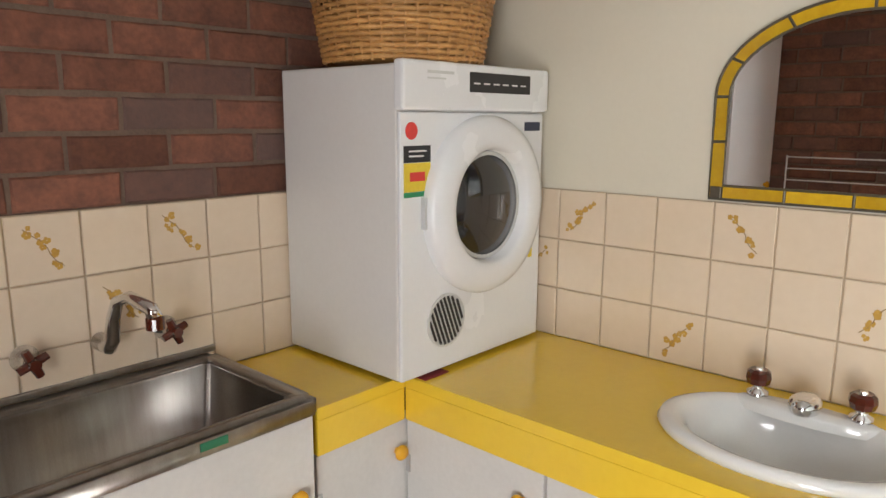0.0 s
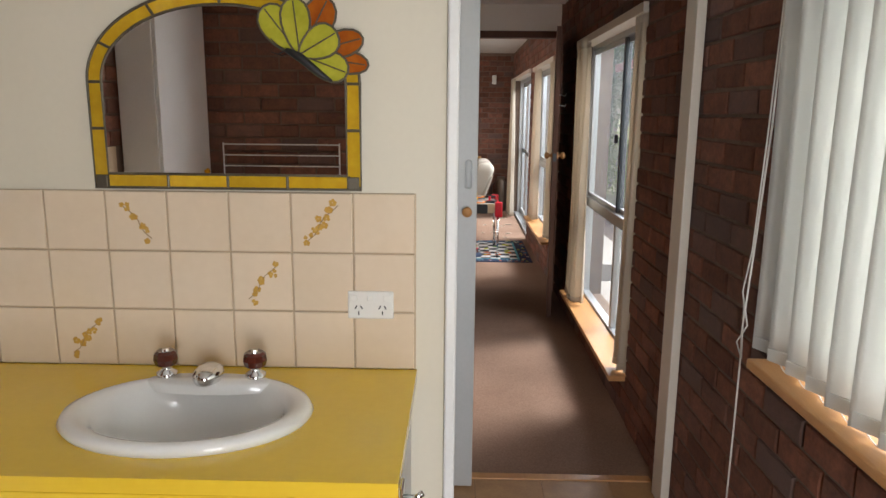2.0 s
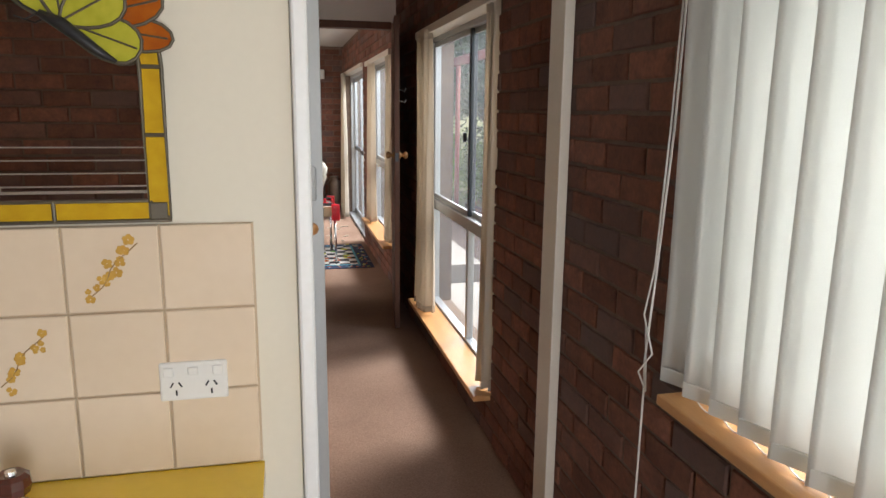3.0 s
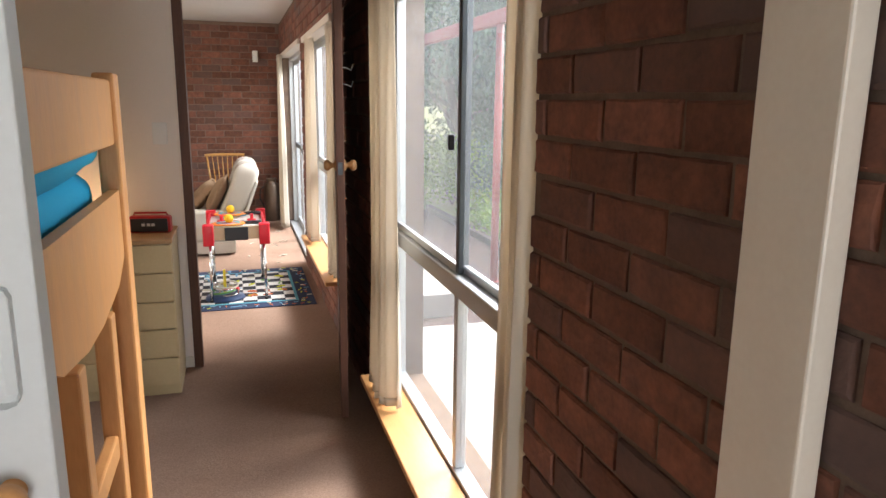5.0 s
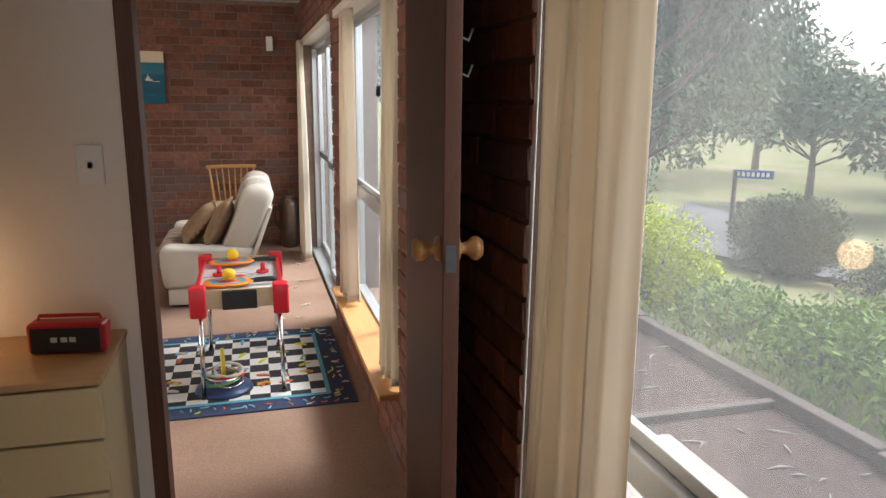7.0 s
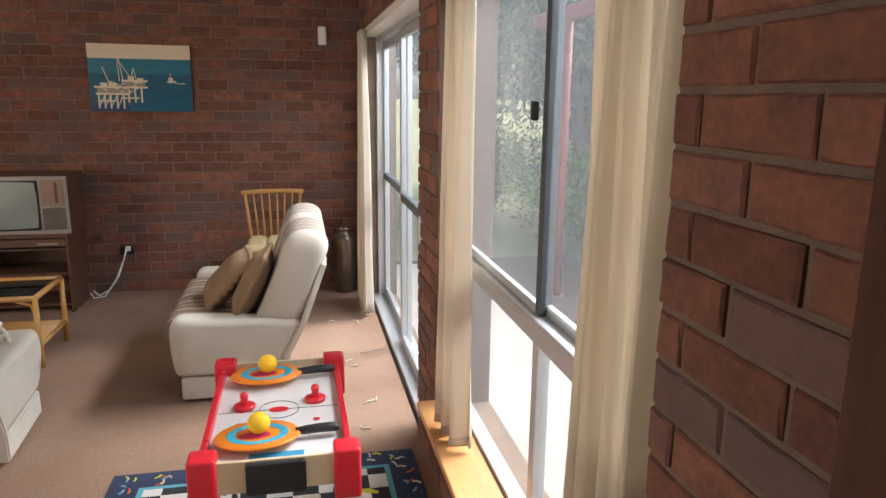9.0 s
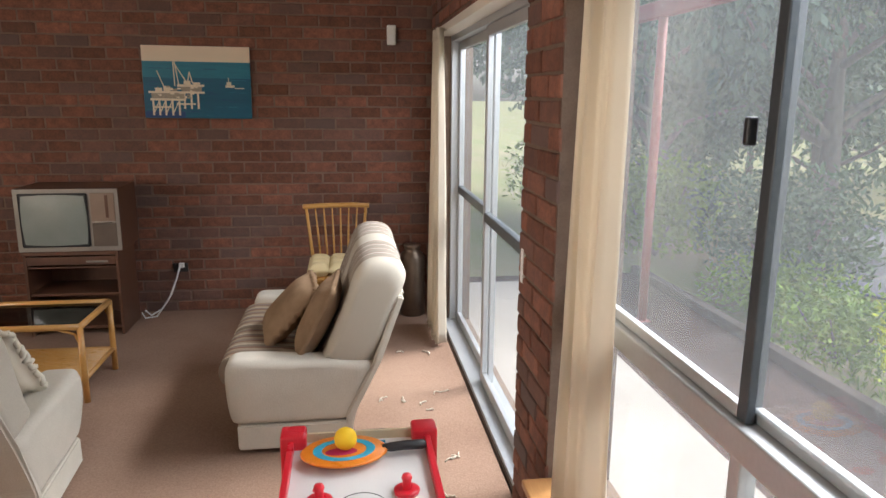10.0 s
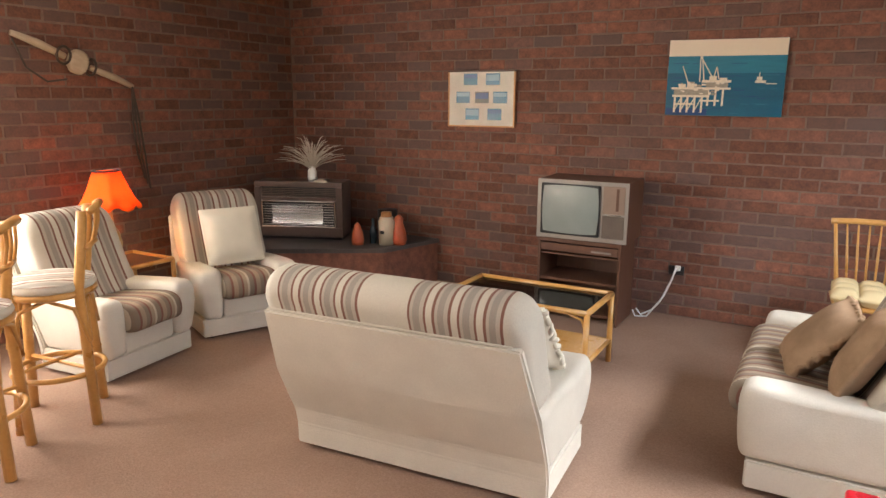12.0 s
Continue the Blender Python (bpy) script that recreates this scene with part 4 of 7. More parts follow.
for y in (0.805, 0.0):
    part("side_rail", box(-1.904, -0.046, y + 0.02, y + 0.045, 1.25, 1.39, 0.005), PINE, bunk)
    part("guard_rail", box(-1.904, -0.046, y + 0.02, y + 0.045, 1.54, 1.64, 0.005), PINE, bunk)
    part("lower_rail", box(-1.904, -0.046, y + 0.02, y + 0.045, 0.22, 0.36, 0.005), PINE, bunk)
part("ladder_rail", box(-0.04, -0.005, 0.55, 0.60, 0.0, 1.198, 0.005), PINE, bunk)
part("ladder_rail", box(-0.04, -0.005, 0.25, 0.30, 0.0, 1.198, 0.005), PINE, bunk)
for z in (0.3, 0.6, 0.9):
    part("rung", box(-0.035, -0.01, 0.301, 0.549, z, z + 0.05, 0.005), PINE, bunk)
part("lower_end_board", box(-0.03, -0.008, 0.071, 0.799, 0.22, 0.24, 0.004), PINE, bunk)
part("slat_base", box(-1.9, -0.05, 0.05, 0.82, 1.29, 1.31), PINE, bunk)
TURQ = mat("turquoise_cotton", (0.0, 0.3, 0.5), (0.0, 0.24, 0.42), rough=0.85, scale=6, fine=300, bump=0.4)
matt = thing("mattress", "upper bunk mattress under a turquoise sheet", "mattress", pose(-0.75, 3.515, 1.405))
part("ticking", cushion(1.82, 0.74, 0.18, 0.1, 10), TURQ, matt, "", True)
fold = thing("blanket", "rumpled turquoise blanket bunched at the bed end", "blanket", pose(0.08, 3.53, 1.515))
part("cloth", cushion(0.2, 0.71, 0.13, 0.5, 10), TURQ, fold, "", True)

BEIGE = mat("beige_painted_drawer_front", (0.62, 0.5, 0.28), (0.56, 0.44, 0.24), rough=0.4, scale=4, fine=60, bump=0.05)
DTOP = mat("pine_veneer_top", (0.5, 0.3, 0.14), (0.42, 0.24, 0.1), rough=0.35, scale=4, fine=50, bump=0.05, stretch=(0.7, 6, 6))
drw = thing("chest_of_drawers", "cream chest of five drawers against the wall", "drawers", pose(-0.52, 6.1, 0))
part("carcass", box(0, 0.64, 0.02, 0.46, 0.0, 0.862, 0.003), BEIGE, drw)
part("top", box(-0.006, 0.646, -0.004, 0.462, 0.863, 0.885, 0.004), DTOP, drw, "pine veneered top")
for a, b in ((0.705, 0.858), (0.545, 0.7), (0.39, 0.54), (0.225, 0.385), (0.06, 0.22)):
    d = part("drawer", box(0.004, 0.636, 0, 0.019, a, b - 0.003, 0.003), BEIGE, drw)
    for hx in (0.32,):
        zc = (a + b) / 2 + 0.01
        hd = part("handle", box(hx - 0.052, hx + 0.052, -0.003, 0.0, zc - 0.034, zc + 0.034, 0.001), BEIGE, d, "moulded square pull")
        for q in ((-0.052, 0.052, 0.024, 0.034), (-0.052, 0.052, -0.034, -0.026), (-0.052, -0.042, -0.0255, 0.0235), (0.042, 0.052, -0.0255, 0.0235)):
            part("rim", box(hx + q[0], hx + q[1], -0.016, -0.0032, zc + q[2], zc + q[3], 0.003), BEIGE, hd)
        part("pull_lip", box(hx - 0.034, hx + 0.034, -0.02, -0.0032, zc + 0.006, zc + 0.018, 0.004), BEIGE, hd)
rad_ = thing("portable_radio", "red and black portable radio on the drawers", "radio", pose(0.0, 6.34, 0.886, 0, 0, -8))
REDP = mat("red_plastic", (0.5, 0.015, 0.02), (0.42, 0.012, 0.015), rough=0.35, bump=0.03)
part("body", box(-0.11, 0.11, -0.035, 0.035, 0, 0.095, 0.014, 3), REDP, rad_)
part("front", box(-0.098, 0.098, -0.039, -0.034, 0.008, 0.082, 0.004), BLACK, rad_, "black front panel")
for k, (a, b) in enumerate(((-0.04, -0.022), (-0.012, 0.006), (0.012, 0.03))):
    part("display_digit", box(a, b, -0.0402, -0.0391, 0.04, 0.055), GREYPAINT, rad_)
part("handle", tube([(-0.09, 0.01, 0.09), (-0.085, 0.01, 0.108), (0.085, 0.01, 0.108), (0.09, 0.01, 0.09)], 0.006, 8), REDP, rad_)
lamp = thing("bedside_lamp", "small lit bedside lamp with a white globe", "lamp", pose(-0.38, 6.3, 0.886))
part("base", lathe([(0.0, 0.0), (0.055, 0.0), (0.055, 0.012), (0.015, 0.03), (0.012, 0.1), (0.02, 0.11)], 24), WHITE, lamp, "", True)
part("globe", lathe([(0.02, 0.105), (0.05, 0.12), (0.065, 0.16), (0.05, 0.205), (0.0, 0.225)], 24), glow_mat("warm_globe_glow", (1.0, 0.62, 0.3), 4.5), lamp, "glowing warm globe", True)
sw = thing("light_switch", "white wall light switch plate", "light switch", pose(0.065, PART2 - 0.001, 1.425))
part("plate", box(-0.04, 0.04, -0.012, 0, -0.062, 0.062, 0.003), SWITCH, sw)
part("rocker", box(-0.01, 0.01, -0.012, -0.0082, -0.012, 0.012, 0.002), SWITCH, sw)
cordw = thing("pull_cord", "thin white curtain pull cord", "cord", pose(RW - 0.02, 5.43, 0))
part("cord", tube([(0, 0, 2.1), (0, 0.01, 1.2), (0, 0.02, 0.75), (-0.004, 0.0, 0.68), (0, -0.03, 0.74), (0, -0.02, 1.2)], 0.002, 6), CORD, cordw)

# ---- living room ----
CREAMFAB = mat("oatmeal_upholstery", (0.62, 0.58, 0.5), (0.54, 0.5, 0.43), rough=1.0, scale=5, fine=140, bump=0.8, spec=0.0, distance=0.004)
CREAM, BRN, GRY, TAN = (0.6, 0.55, 0.46), (0.21, 0.095, 0.068), (0.33, 0.29, 0.245), (0.46, 0.4, 0.33)


def banded(start, end, bands):
    """Colour stops of woven bands between start and end of one repeat, cream elsewhere."""
    out, w = [(0.0, CREAM)], (end - start) / bands
    for k in range(bands):
        p = start + k * w
        out += [(p, BRN), (p + 0.1 * w, TAN), (p + 0.26 * w, GRY), (p + 0.52 * w, TAN), (p + 0.64 * w, BRN), (p + 0.74 * w, CREAM)]
    return out


STRIPE = striped("brown_and_cream_striped_weave", banded(0.02, 1.0, 2), 0, 0.24)
SEATSTRIPE = striped("brown_striped_seat_weave", [(0.0, BRN), (0.1, (0.34, 0.26, 0.18)), (0.3, (0.23, 0.18, 0.135)), (0.46, BRN), (0.54, (0.34, 0.26, 0.18)), (0.7, (0.5, 0.43, 0.33)), (0.8, (0.23, 0.18, 0.135))], 0, 0.16)
BACK_SOFA = striped("sofa_back_weave_in_two_striped_groups", banded(0.16, 0.84, 4), 0, 0.61)
BACK_CHAIR = striped("armchair_back_weave_with_stripes", banded(0.0, 0.2, 1) + banded(0.2, 0.4, 1)[1:] + [(0.42, CREAM)] + banded(0.62, 1.0, 2)[1:], 0, 0.64)


def rounded(pts, times=2):
    """Cut the corners of a closed outline, again and again."""
    for _ in range(times):
        pts = [q for i, (a, b) in enumerate(zip(pts, pts[1:] + pts[:1])) for q in
               ((0.75 * a[0] + 0.25 * b[0], 0.75 * a[1] + 0.25 * b[1]), (0.25 * a[0] + 0.75 * b[0], 0.25 * a[1] + 0.75 * b[1]))]
    return pts


def padded(pts, x0, x1, soft=0.06, steps=5, times=2, swell=0.0, low=0.0, side=0):
    """A stuffed shape: the side outline (y, z) carried from x0 to x1, its ends rounded in over the length soft.
    swell: outward swelling of the end at half height (side -1 or 1, low: where it begins)."""
    pts = rounded(pts, times)
    cy, cz = sum(p[0] for p in pts) / len(pts), sum(p[1] for p in pts) / len(pts)
    zt = max(p[1] for p in pts)
    ring = [(x0 + soft * (1 - math.cos(math.pi / 2 * k / steps)), math.sin(math.pi / 2 * k / steps)) for k in range(steps + 1)]
    mid = [(x0 + soft + (x1 - x0 - 2 * soft) * k / 8, 1.0) for k in range(1, 8)]
    rows = ring + mid + [(x1 - (x - x0), q) for x, q in ring[::-1]]
    half = min(max(p[0] for p in pts) - cy, zt - cz)
    bm = bmesh.new()
    loops = []
    for x, q in rows:
        k = 1 - (1 - q) * min(0.9, soft / half)
        loop = []
        for y, z in pts:
            zz = cz + (z - cz) * k
            u = min(1, max(0, (zz - low) / max(0.01, zt - low)))
            push = side * swell * min(1, max(0, (0.24 - y) / 0.3)) * math.sin(math.pi * min(1, u * 0.72)) if side and (x - (x0 + x1) / 2) * side > 0 else 0
            wob = 0.004 * noise.noise(Vector((x * 5, y * 6, z * 6)))
            loop.append(bm.verts.new((x + push, cy + (y - cy) * k + wob, zz + wob)))
        loops.append(loop)
    n = len(pts)
    for a, b in zip(loops, loops[1:]):
        for i in range(n):
            bm.faces.new((a[i], a[(i + 1) % n], b[(i + 1) % n], b[i]))
    bm.faces.new(loops[0][::-1])
    bm.faces.new(loops[-1])
    return bm


def profile_x(pts, x0, x1, bevel=0.0, seg=3):
    """A side profile of (y, z) points carried from x0 to x1, edges rounded."""
    bm = bmesh.new()
    a = [bm.verts.new((x0, y, z)) for y, z in pts]
    b = [bm.verts.new((x1, y, z)) for y, z in pts]
    bm.faces.new(a)
    bm.faces.new(b[::-1])
    for i in range(len(pts)):
        bm.faces.new((a[i], b[i], b[(i + 1) % len(pts)], a[(i + 1) % len(pts)]))
    if bevel:
        bmesh.ops.recalc_face_normals(bm, faces=bm.faces)
        bmesh.ops.bevel(bm, geom=list(bm.edges), offset=bevel, segments=seg, affect="EDGES", clamp_overlap=True)
    return bm


def seat_unit(name, w, m, label, category, group="", seats=1):
    """A low lounge seat with swelling padded arms and a leaning back in a flat shell; it faces -y, x centred."""
    ob = thing(name, label, category, m, group)
    h = w / 2
    aw = 0.15
    part("plinth", profile_x([(-0.285, 0.022), (0.268, 0.022), (0.268, 0.15), (-0.285, 0.15)], -h + 0.004, h - 0.004, 0.008), CREAMFAB, ob)
    for sx in (-1, 1):
        a, b = (-h + 0.006, -h + aw) if sx < 0 else (h - aw, h - 0.006)
        part("arm", padded([(-0.31, 0.15), (-0.25, 0.15), (0.2, 0.15), (0.25, 0.15), (0.3, 0.26), (0.385, 0.42), (0.375, 0.45), (0.1, 0.475), (-0.22, 0.495), (-0.31, 0.49), (-0.335, 0.43), (-0.325, 0.22)], a, b, 0.04, swell=0.035, low=0.15, side=sx), CREAMFAB, ob, "", True)
        for fy in (-0.22, 0.2):
            part("foot", lathe([(0.02, 0.0), (0.022, 0.022)], 12, m=pose(sx * (h - 0.08), fy, 0)), BLACK, ob)
    part("seat_base", box(-h + aw + 0.001, h - aw - 0.001, -0.285, 0.25, 0.151, 0.29, 0.012), CREAMFAB, ob)
    sw = (w - 2 * aw + 0.03) / seats
    for i in range(seats):
        cx = -h + aw - 0.015 + sw * (i + 0.5)
        part("seat_cushion", padded([(-0.36, 0.275), (-0.1, 0.28), (0.22, 0.26), (0.22, 0.4), (-0.02, 0.43), (-0.2, 0.45), (-0.36, 0.45), (-0.4, 0.36)], cx - sw / 2 + 0.002, cx + sw / 2 - 0.002, 0.04), SEATSTRIPE, ob, "brown and cream striped seat cushion", True)
    # the flat shell narrows towards its top
    bm = profile_x([(0.272, 0.024), (0.275, 0.13), (0.295, 0.21), (0.34, 0.3), (0.42, 0.46), (0.535, 0.765), (0.5, 0.775), (0.38, 0.45), (0.24, 0.18), (0.24, 0.024)], -h, h, 0.008)
    for v in bm.verts:
        v.co.x *= 1 - 0.075 * max(0, (v.co.z - 0.42) / 0.35)
    part("back_shell", bm, CREAMFAB, ob, "flat upholstered back shell")
    bm = padded([(0.08, 0.4), (0.13, 0.46), (0.25, 0.74), (0.3, 0.9), (0.38, 0.955), (0.5, 0.945), (0.555, 0.87), (0.52, 0.77), (0.4, 0.45), (0.3, 0.36)], -h + 0.03, h - 0.03, 0.085, 7)
    part("back_cushion", bm, BACK_SOFA if seats > 1 else BACK_CHAIR, ob, "oatmeal back cushion with woven brown stripes", True)
    part("back_zip", tube([(-h + 0.08, 0.53, 0.778), (h - 0.08, 0.53, 0.778)], 0.004, 6), CREAMFAB, ob, "piped seam")
    return ob


seat_unit("sofa", 1.26, pose(0.16, 10.37, 0, 0, 0, -90), "oatmeal two-seat sofa with a brown striped seat", "sofa", "lounge suite", 2)
seat_unit("sofa", 1.25, pose(-1.44, 9.41, 0, 0, 0, 184), "oatmeal two-seat sofa with a striped headrest", "sofa", "lounge suite", 2)
seat_unit("armchair", 0.68, pose(-3.79, 9.4, 0, 0, 0, 95), "oatmeal armchair with a striped seat cushion", "armchair", "lounge suite")
seat_unit("armchair", 0.68, pose(-3.71, 10.34, 0, 0, 0, 65), "oatmeal armchair holding a plain cream cushion", "armchair", "lounge suite")

TANFAB = mat("tan_slub_cushion_cloth", (0.3, 0.2, 0.125), (0.21, 0.135, 0.08), rough=0.95, scale=12, fine=260, bump=0.8, spec=0.1)
WHITEFAB = mat("cream_cushion_cloth", (0.72, 0.67, 0.56), (0.66, 0.61, 0.5), rough=0.95, scale=8, fine=300, bump=0.4, spec=0.1)


def scatter_cushion(m, w, material, label, frill=0.0):
    ob = thing("scatter_cushion", label, "cushion", m)
    bm = cushion(w, w, 0.14, 0.75, 12)
    part("cover", bm, material, ob, "", True)
    if frill:
        pts = []
        for k in range(96):
            a = 2 * math.pi * k / 96
            q = max(abs(math.cos(a)), abs(math.sin(a)))
            rr = w / 2 * 0.97 / q * (1 - 0.04 * (q < 0.75)) + frill * 0.6 * math.sin(k * 2.1)
            pts.append((rr * math.cos(a), rr * math.sin(a), 0.012 * math.sin(k * 1.7)))
        part("frill", tube(pts, frill, 6, True), material, ob, "frayed fringe edge", True)
    return ob


scatter_cushion(pose(0.27, 10.02, 0.62, 0, -63, -4), 0.42, TANFAB, "plump tan cushion leaning on the sofa back")
scatter_cushion(pose(0.1, 10.28, 0.575, 4, -46, 4), 0.42, TANFAB, "fringed tan cushion leaning on the sofa", 0.012)
scatter_cushion(pose(-3.74, 10.36, 0.66, 66, 0, 65), 0.42, WHITEFAB, "plain cream cushion leaning on the armchair back")
scatter_cushion(pose(-1.06, 9.42, 0.62, 62, 10, 184), 0.36, WHITEFAB, "white lace-edged cushion on the sofa", 0.014)

# television on its stand
WALNUT = mat("walnut_veneer", (0.13, 0.06, 0.035), (0.085, 0.038, 0.022), rough=0.4, scale=5, fine=60, bump=0.1, stretch=(6, 6, 0.7))
SILVER = mat("silver_plastic_trim", (0.33, 0.3, 0.265), (0.28, 0.255, 0.225), rough=0.35, metal=0.3, bump=0.02)
SCREEN = mat("grey_picture_tube", (0.27, 0.3, 0.28), (0.24, 0.27, 0.25), rough=0.12, bump=0, coat=0.5)
GRILLE = mat("brown_speaker_cloth", (0.16, 0.12, 0.09), (0.1, 0.075, 0.06), rough=0.8, fine=400, bump=0.4)
tvs = thing("tv_stand", "dark walnut television stand with open shelves", "tv stand", pose(-1.53, 11.66, 0))
for x in (-0.32, 0.3):
    part("side_panel", box(x, x + 0.02, 0, 0.4, 0, 0.6, 0.002), WALNUT, tvs)
part("top", box(-0.325, 0.325, -0.01, 0.41, 0.601, 0.63, 0.003), WALNUT, tvs)
part("shelf", box(-0.299, 0.299, 0.01, 0.39, 0.3, 0.318), WALNUT, tvs)
part("shelf", box(-0.299, 0.299, 0.01, 0.39, 0.05, 0.07), WALNUT, tvs)
part("shelf", box(-0.299, 0.299, 0.02, 0.39, 0.5, 0.512), WALNUT, tvs)
part("back_panel", box(-0.299, 0.299, 0.391, 0.4, 0.02, 0.6), WALNUT, tvs)
part("drawer_front", box(-0.298, 0.298, 0.0, 0.012, 0.53, 0.59, 0.003), WALNUT, tvs)
part("pull", box(0.1, 0.25, -0.006, -0.0005, 0.545, 0.56, 0.002), SILVER, tvs)
tv = thing("television", "old walnut-cased tube television, switched off", "television", pose(-1.52, 11.64, 0.632))
part("case", box(-0.34, 0.35, 0.012, 0.42, 0, 0.445, 0.006), WALNUT, tv)
part("bezel", box(-0.34, 0.35, 0.0, 0.011, 0, 0.445, 0.004), SILVER, tv, "silver front bezel")
part("screen_surround", box(-0.305, 0.145, -0.006, -0.0005, 0.035, 0.415, 0.01), BLACK, tv, "black screen surround")


def bulge(u, v):
    x, z = -0.285 + 0.41 * u, 0.055 + 0.34 * v
    du, dv = 2 * u - 1, 2 * v - 1
    return Vector((x + 0.012 * du * (1 - dv * dv), -0.008 - 0.02 * (1 - du * du) * (1 - dv * dv), z + 0.01 * dv * (1 - du * du)))


part("screen", grid_sheet(1, 1, 16, 14, bulge), SCREEN, tv, "bulging grey picture tube", True)
part("speaker_grille", box(0.165, 0.325, -0.004, -0.0005, 0.035, 0.2, 0.002), GRILLE, tv, "brown speaker cloth")
part("control_panel", box(0.165, 0.325, -0.005, -0.0005, 0.215, 0.415, 0.002), mat("bronze_control_panel", (0.3, 0.22, 0.17), rough=0.35, metal=0.4), tv)
part("channel_slot", box(0.262, 0.282, -0.007, -0.0052, 0.24, 0.4), WALNUT, tv)
part("switch", box(0.19, 0.3, -0.009, -0.0052, 0.205, 0.212, 0.001), CHROME, tv)
sock2 = socket(pose(-0.91, BACK - 0.002, 0.365), "black double power socket on the brick wall", BLACK)
cable = thing("power_cable", "white power cable drooping from the wall socket", "cable", pose(-0.895, BACK - 0.02, 0.39))
part("lead", tube([(0, 0, 0), (-0.01, -0.045, 0.0), (-0.03, -0.06, -0.08), (-0.08, -0.07, -0.22), (-0.16, -0.08, -0.34), (-0.24, -0.1, -0.385), (-0.27, -0.14, -0.33)], 0.007, 8), WHITE, cable, "", True)
part("lead", tube([(-0.01, -0.03, -0.01), (-0.04, -0.05, -0.1), (-0.1, -0.1, -0.26), (-0.19, -0.13, -0.385), (-0.27, -0.16, -0.387), (-0.28, -0.2, -0.33)], 0.006, 8), WHITE, cable, "", True)
part("plug", box(-0.02, 0.02, -0.04, -0.006, -0.02, 0.02, 0.006), WHITE, cable)

# cane coffee table
CANE = mat("varnished_cane", (0.6, 0.33, 0.1), (0.48, 0.24, 0.06), rough=0.3, scale=9, fine=60, bump=0.15, coat=0.2)
SMOKE = glass_mat("smoked_table_glass", (0.25, 0.22, 0.2), 0.85)
ct = thing("coffee_table", "cane coffee table with a smoked glass top", "coffee table", pose(-1.53, 10.72, 0))
hx, hy = 0.46, 0.25
for sx in (-1, 1):
    for sy in (-1, 1):
        part("leg", tube([(sx * hx, sy * hy, 0), (sx * hx, sy * hy, 0.45)], 0.018, 12), CANE, ct, "", True)
        part("brace", tube([(sx * hx, sy * hy, 0.33), (sx * (hx - 0.03), sy * hy, 0.41), (sx * (hx - 0.11), sy * hy, 0.435)], 0.008, 8), CANE, ct, "", True)
for z, r in ((0.45, 0.018), (0.14, 0.014)):
    for sy in (-1, 1):
        part("rail", tube([(-hx, sy * hy, z), (hx, sy * hy, z)], r, 12), CANE, ct, "", True)
    for sx in (-1, 1):
        part("rail", tube([(sx * hx, -hy, z), (sx * hx, hy, z)], r, 12), CANE, ct, "", True)
for k in range(21):
    y = -hy + 0.02 + k * 0.0228
    part("shelf_cane", tube([(-hx, y, 0.148), (hx, y, 0.148)], 0.006, 6), CANE, ct, "", True)
part("glass_top", box(-hx + 0.017, hx - 0.017, -hy + 0.017, hy - 0.017, 0.442, 0.448), SMOKE, ct, "smoked glass top")


# spindle chair
def spindle_chair(m):
    ob = thing("dining_chair", "varnished spindle-back chair with a tufted cream pad", "chair", m)
    part("seat", cushion(0.44, 0.4, 0.04, 0.1, 6), CANE, ob, "", True).matrix_basis = pose(0, 0, 0.44)
    for sx in (-1, 1):
        for sy in (-1, 1):
            part("leg", tube([(sx * 0.15, sy * 0.14, 0.43), (sx * 0.2, sy * 0.19, 0)], [0.019, 0.013], 10), CANE, ob, "", True)
        part("back_post", tube([(sx * 0.18, 0.17, 0.45), (sx * 0.225, 0.25, 0.89)], [0.014, 0.011], 10), CANE, ob, "", True)
    for k in range(6):
        u = -1 + 2 * (k + 0.5) / 6
        part("spindle", tube([(0.15 * u, 0.17, 0.45), (0.17 * u, 0.215, 0.68), (0.19 * u, 0.25, 0.885)], [0.006, 0.008, 0.005], 8), CANE, ob, "", True)
    part("top_rail", tube([(-0.25, 0.245, 0.9), (-0.12, 0.262, 0.905), (0.12, 0.262, 0.905), (0.25, 0.245, 0.9)], 0.019, 10), CANE, ob, "", True)
    for sx in (-1, 1):
        part("stretcher", tube([(sx * 0.175, -0.165, 0.2), (sx * 0.175, 0.165, 0.2)], 0.009, 8), CANE, ob)
    part("stretcher", tube([(-0.175, 0, 0.2), (0.175, 0, 0.2)], 0.009, 8), CANE, ob)
    return ob


spindle_chair(pose(0.36, 11.6, 0, 0, 0, 4))
pad = thing("seat_pad", "tufted pale yellow pad on the spindle chair", "cushion", pose(0.36, 11.58, 0.505))
PADFAB = mat("pale_yellow_pad_cloth", (0.75, 0.62, 0.36), (0.68, 0.55, 0.3), rough=0.95, scale=9, fine=250, bump=0.4)
bm = bmesh.new()
for i in range(3):
    for j in range(3):
        c = cushion(0.16, 0.15, 0.1, 0.7, 6)
        me_t = bpy.data.meshes.new("tmp")
        c.transform(pose(-0.145 + 0.145 * i, -0.13 + 0.13 * j, 0))
        c.to_mesh(me_t)
        c.free()
        bm.from_mesh(me_t)
        bpy.data.meshes.remove(me_t)
part("tufted_cover", bm, PADFAB, pad, "", True)
# milk can with a narrow neck, lid and side handle
can = thing("umbrella_can", "tall brushed metal can beside the curtain", "canister", pose(0.93, 11.92, 0))
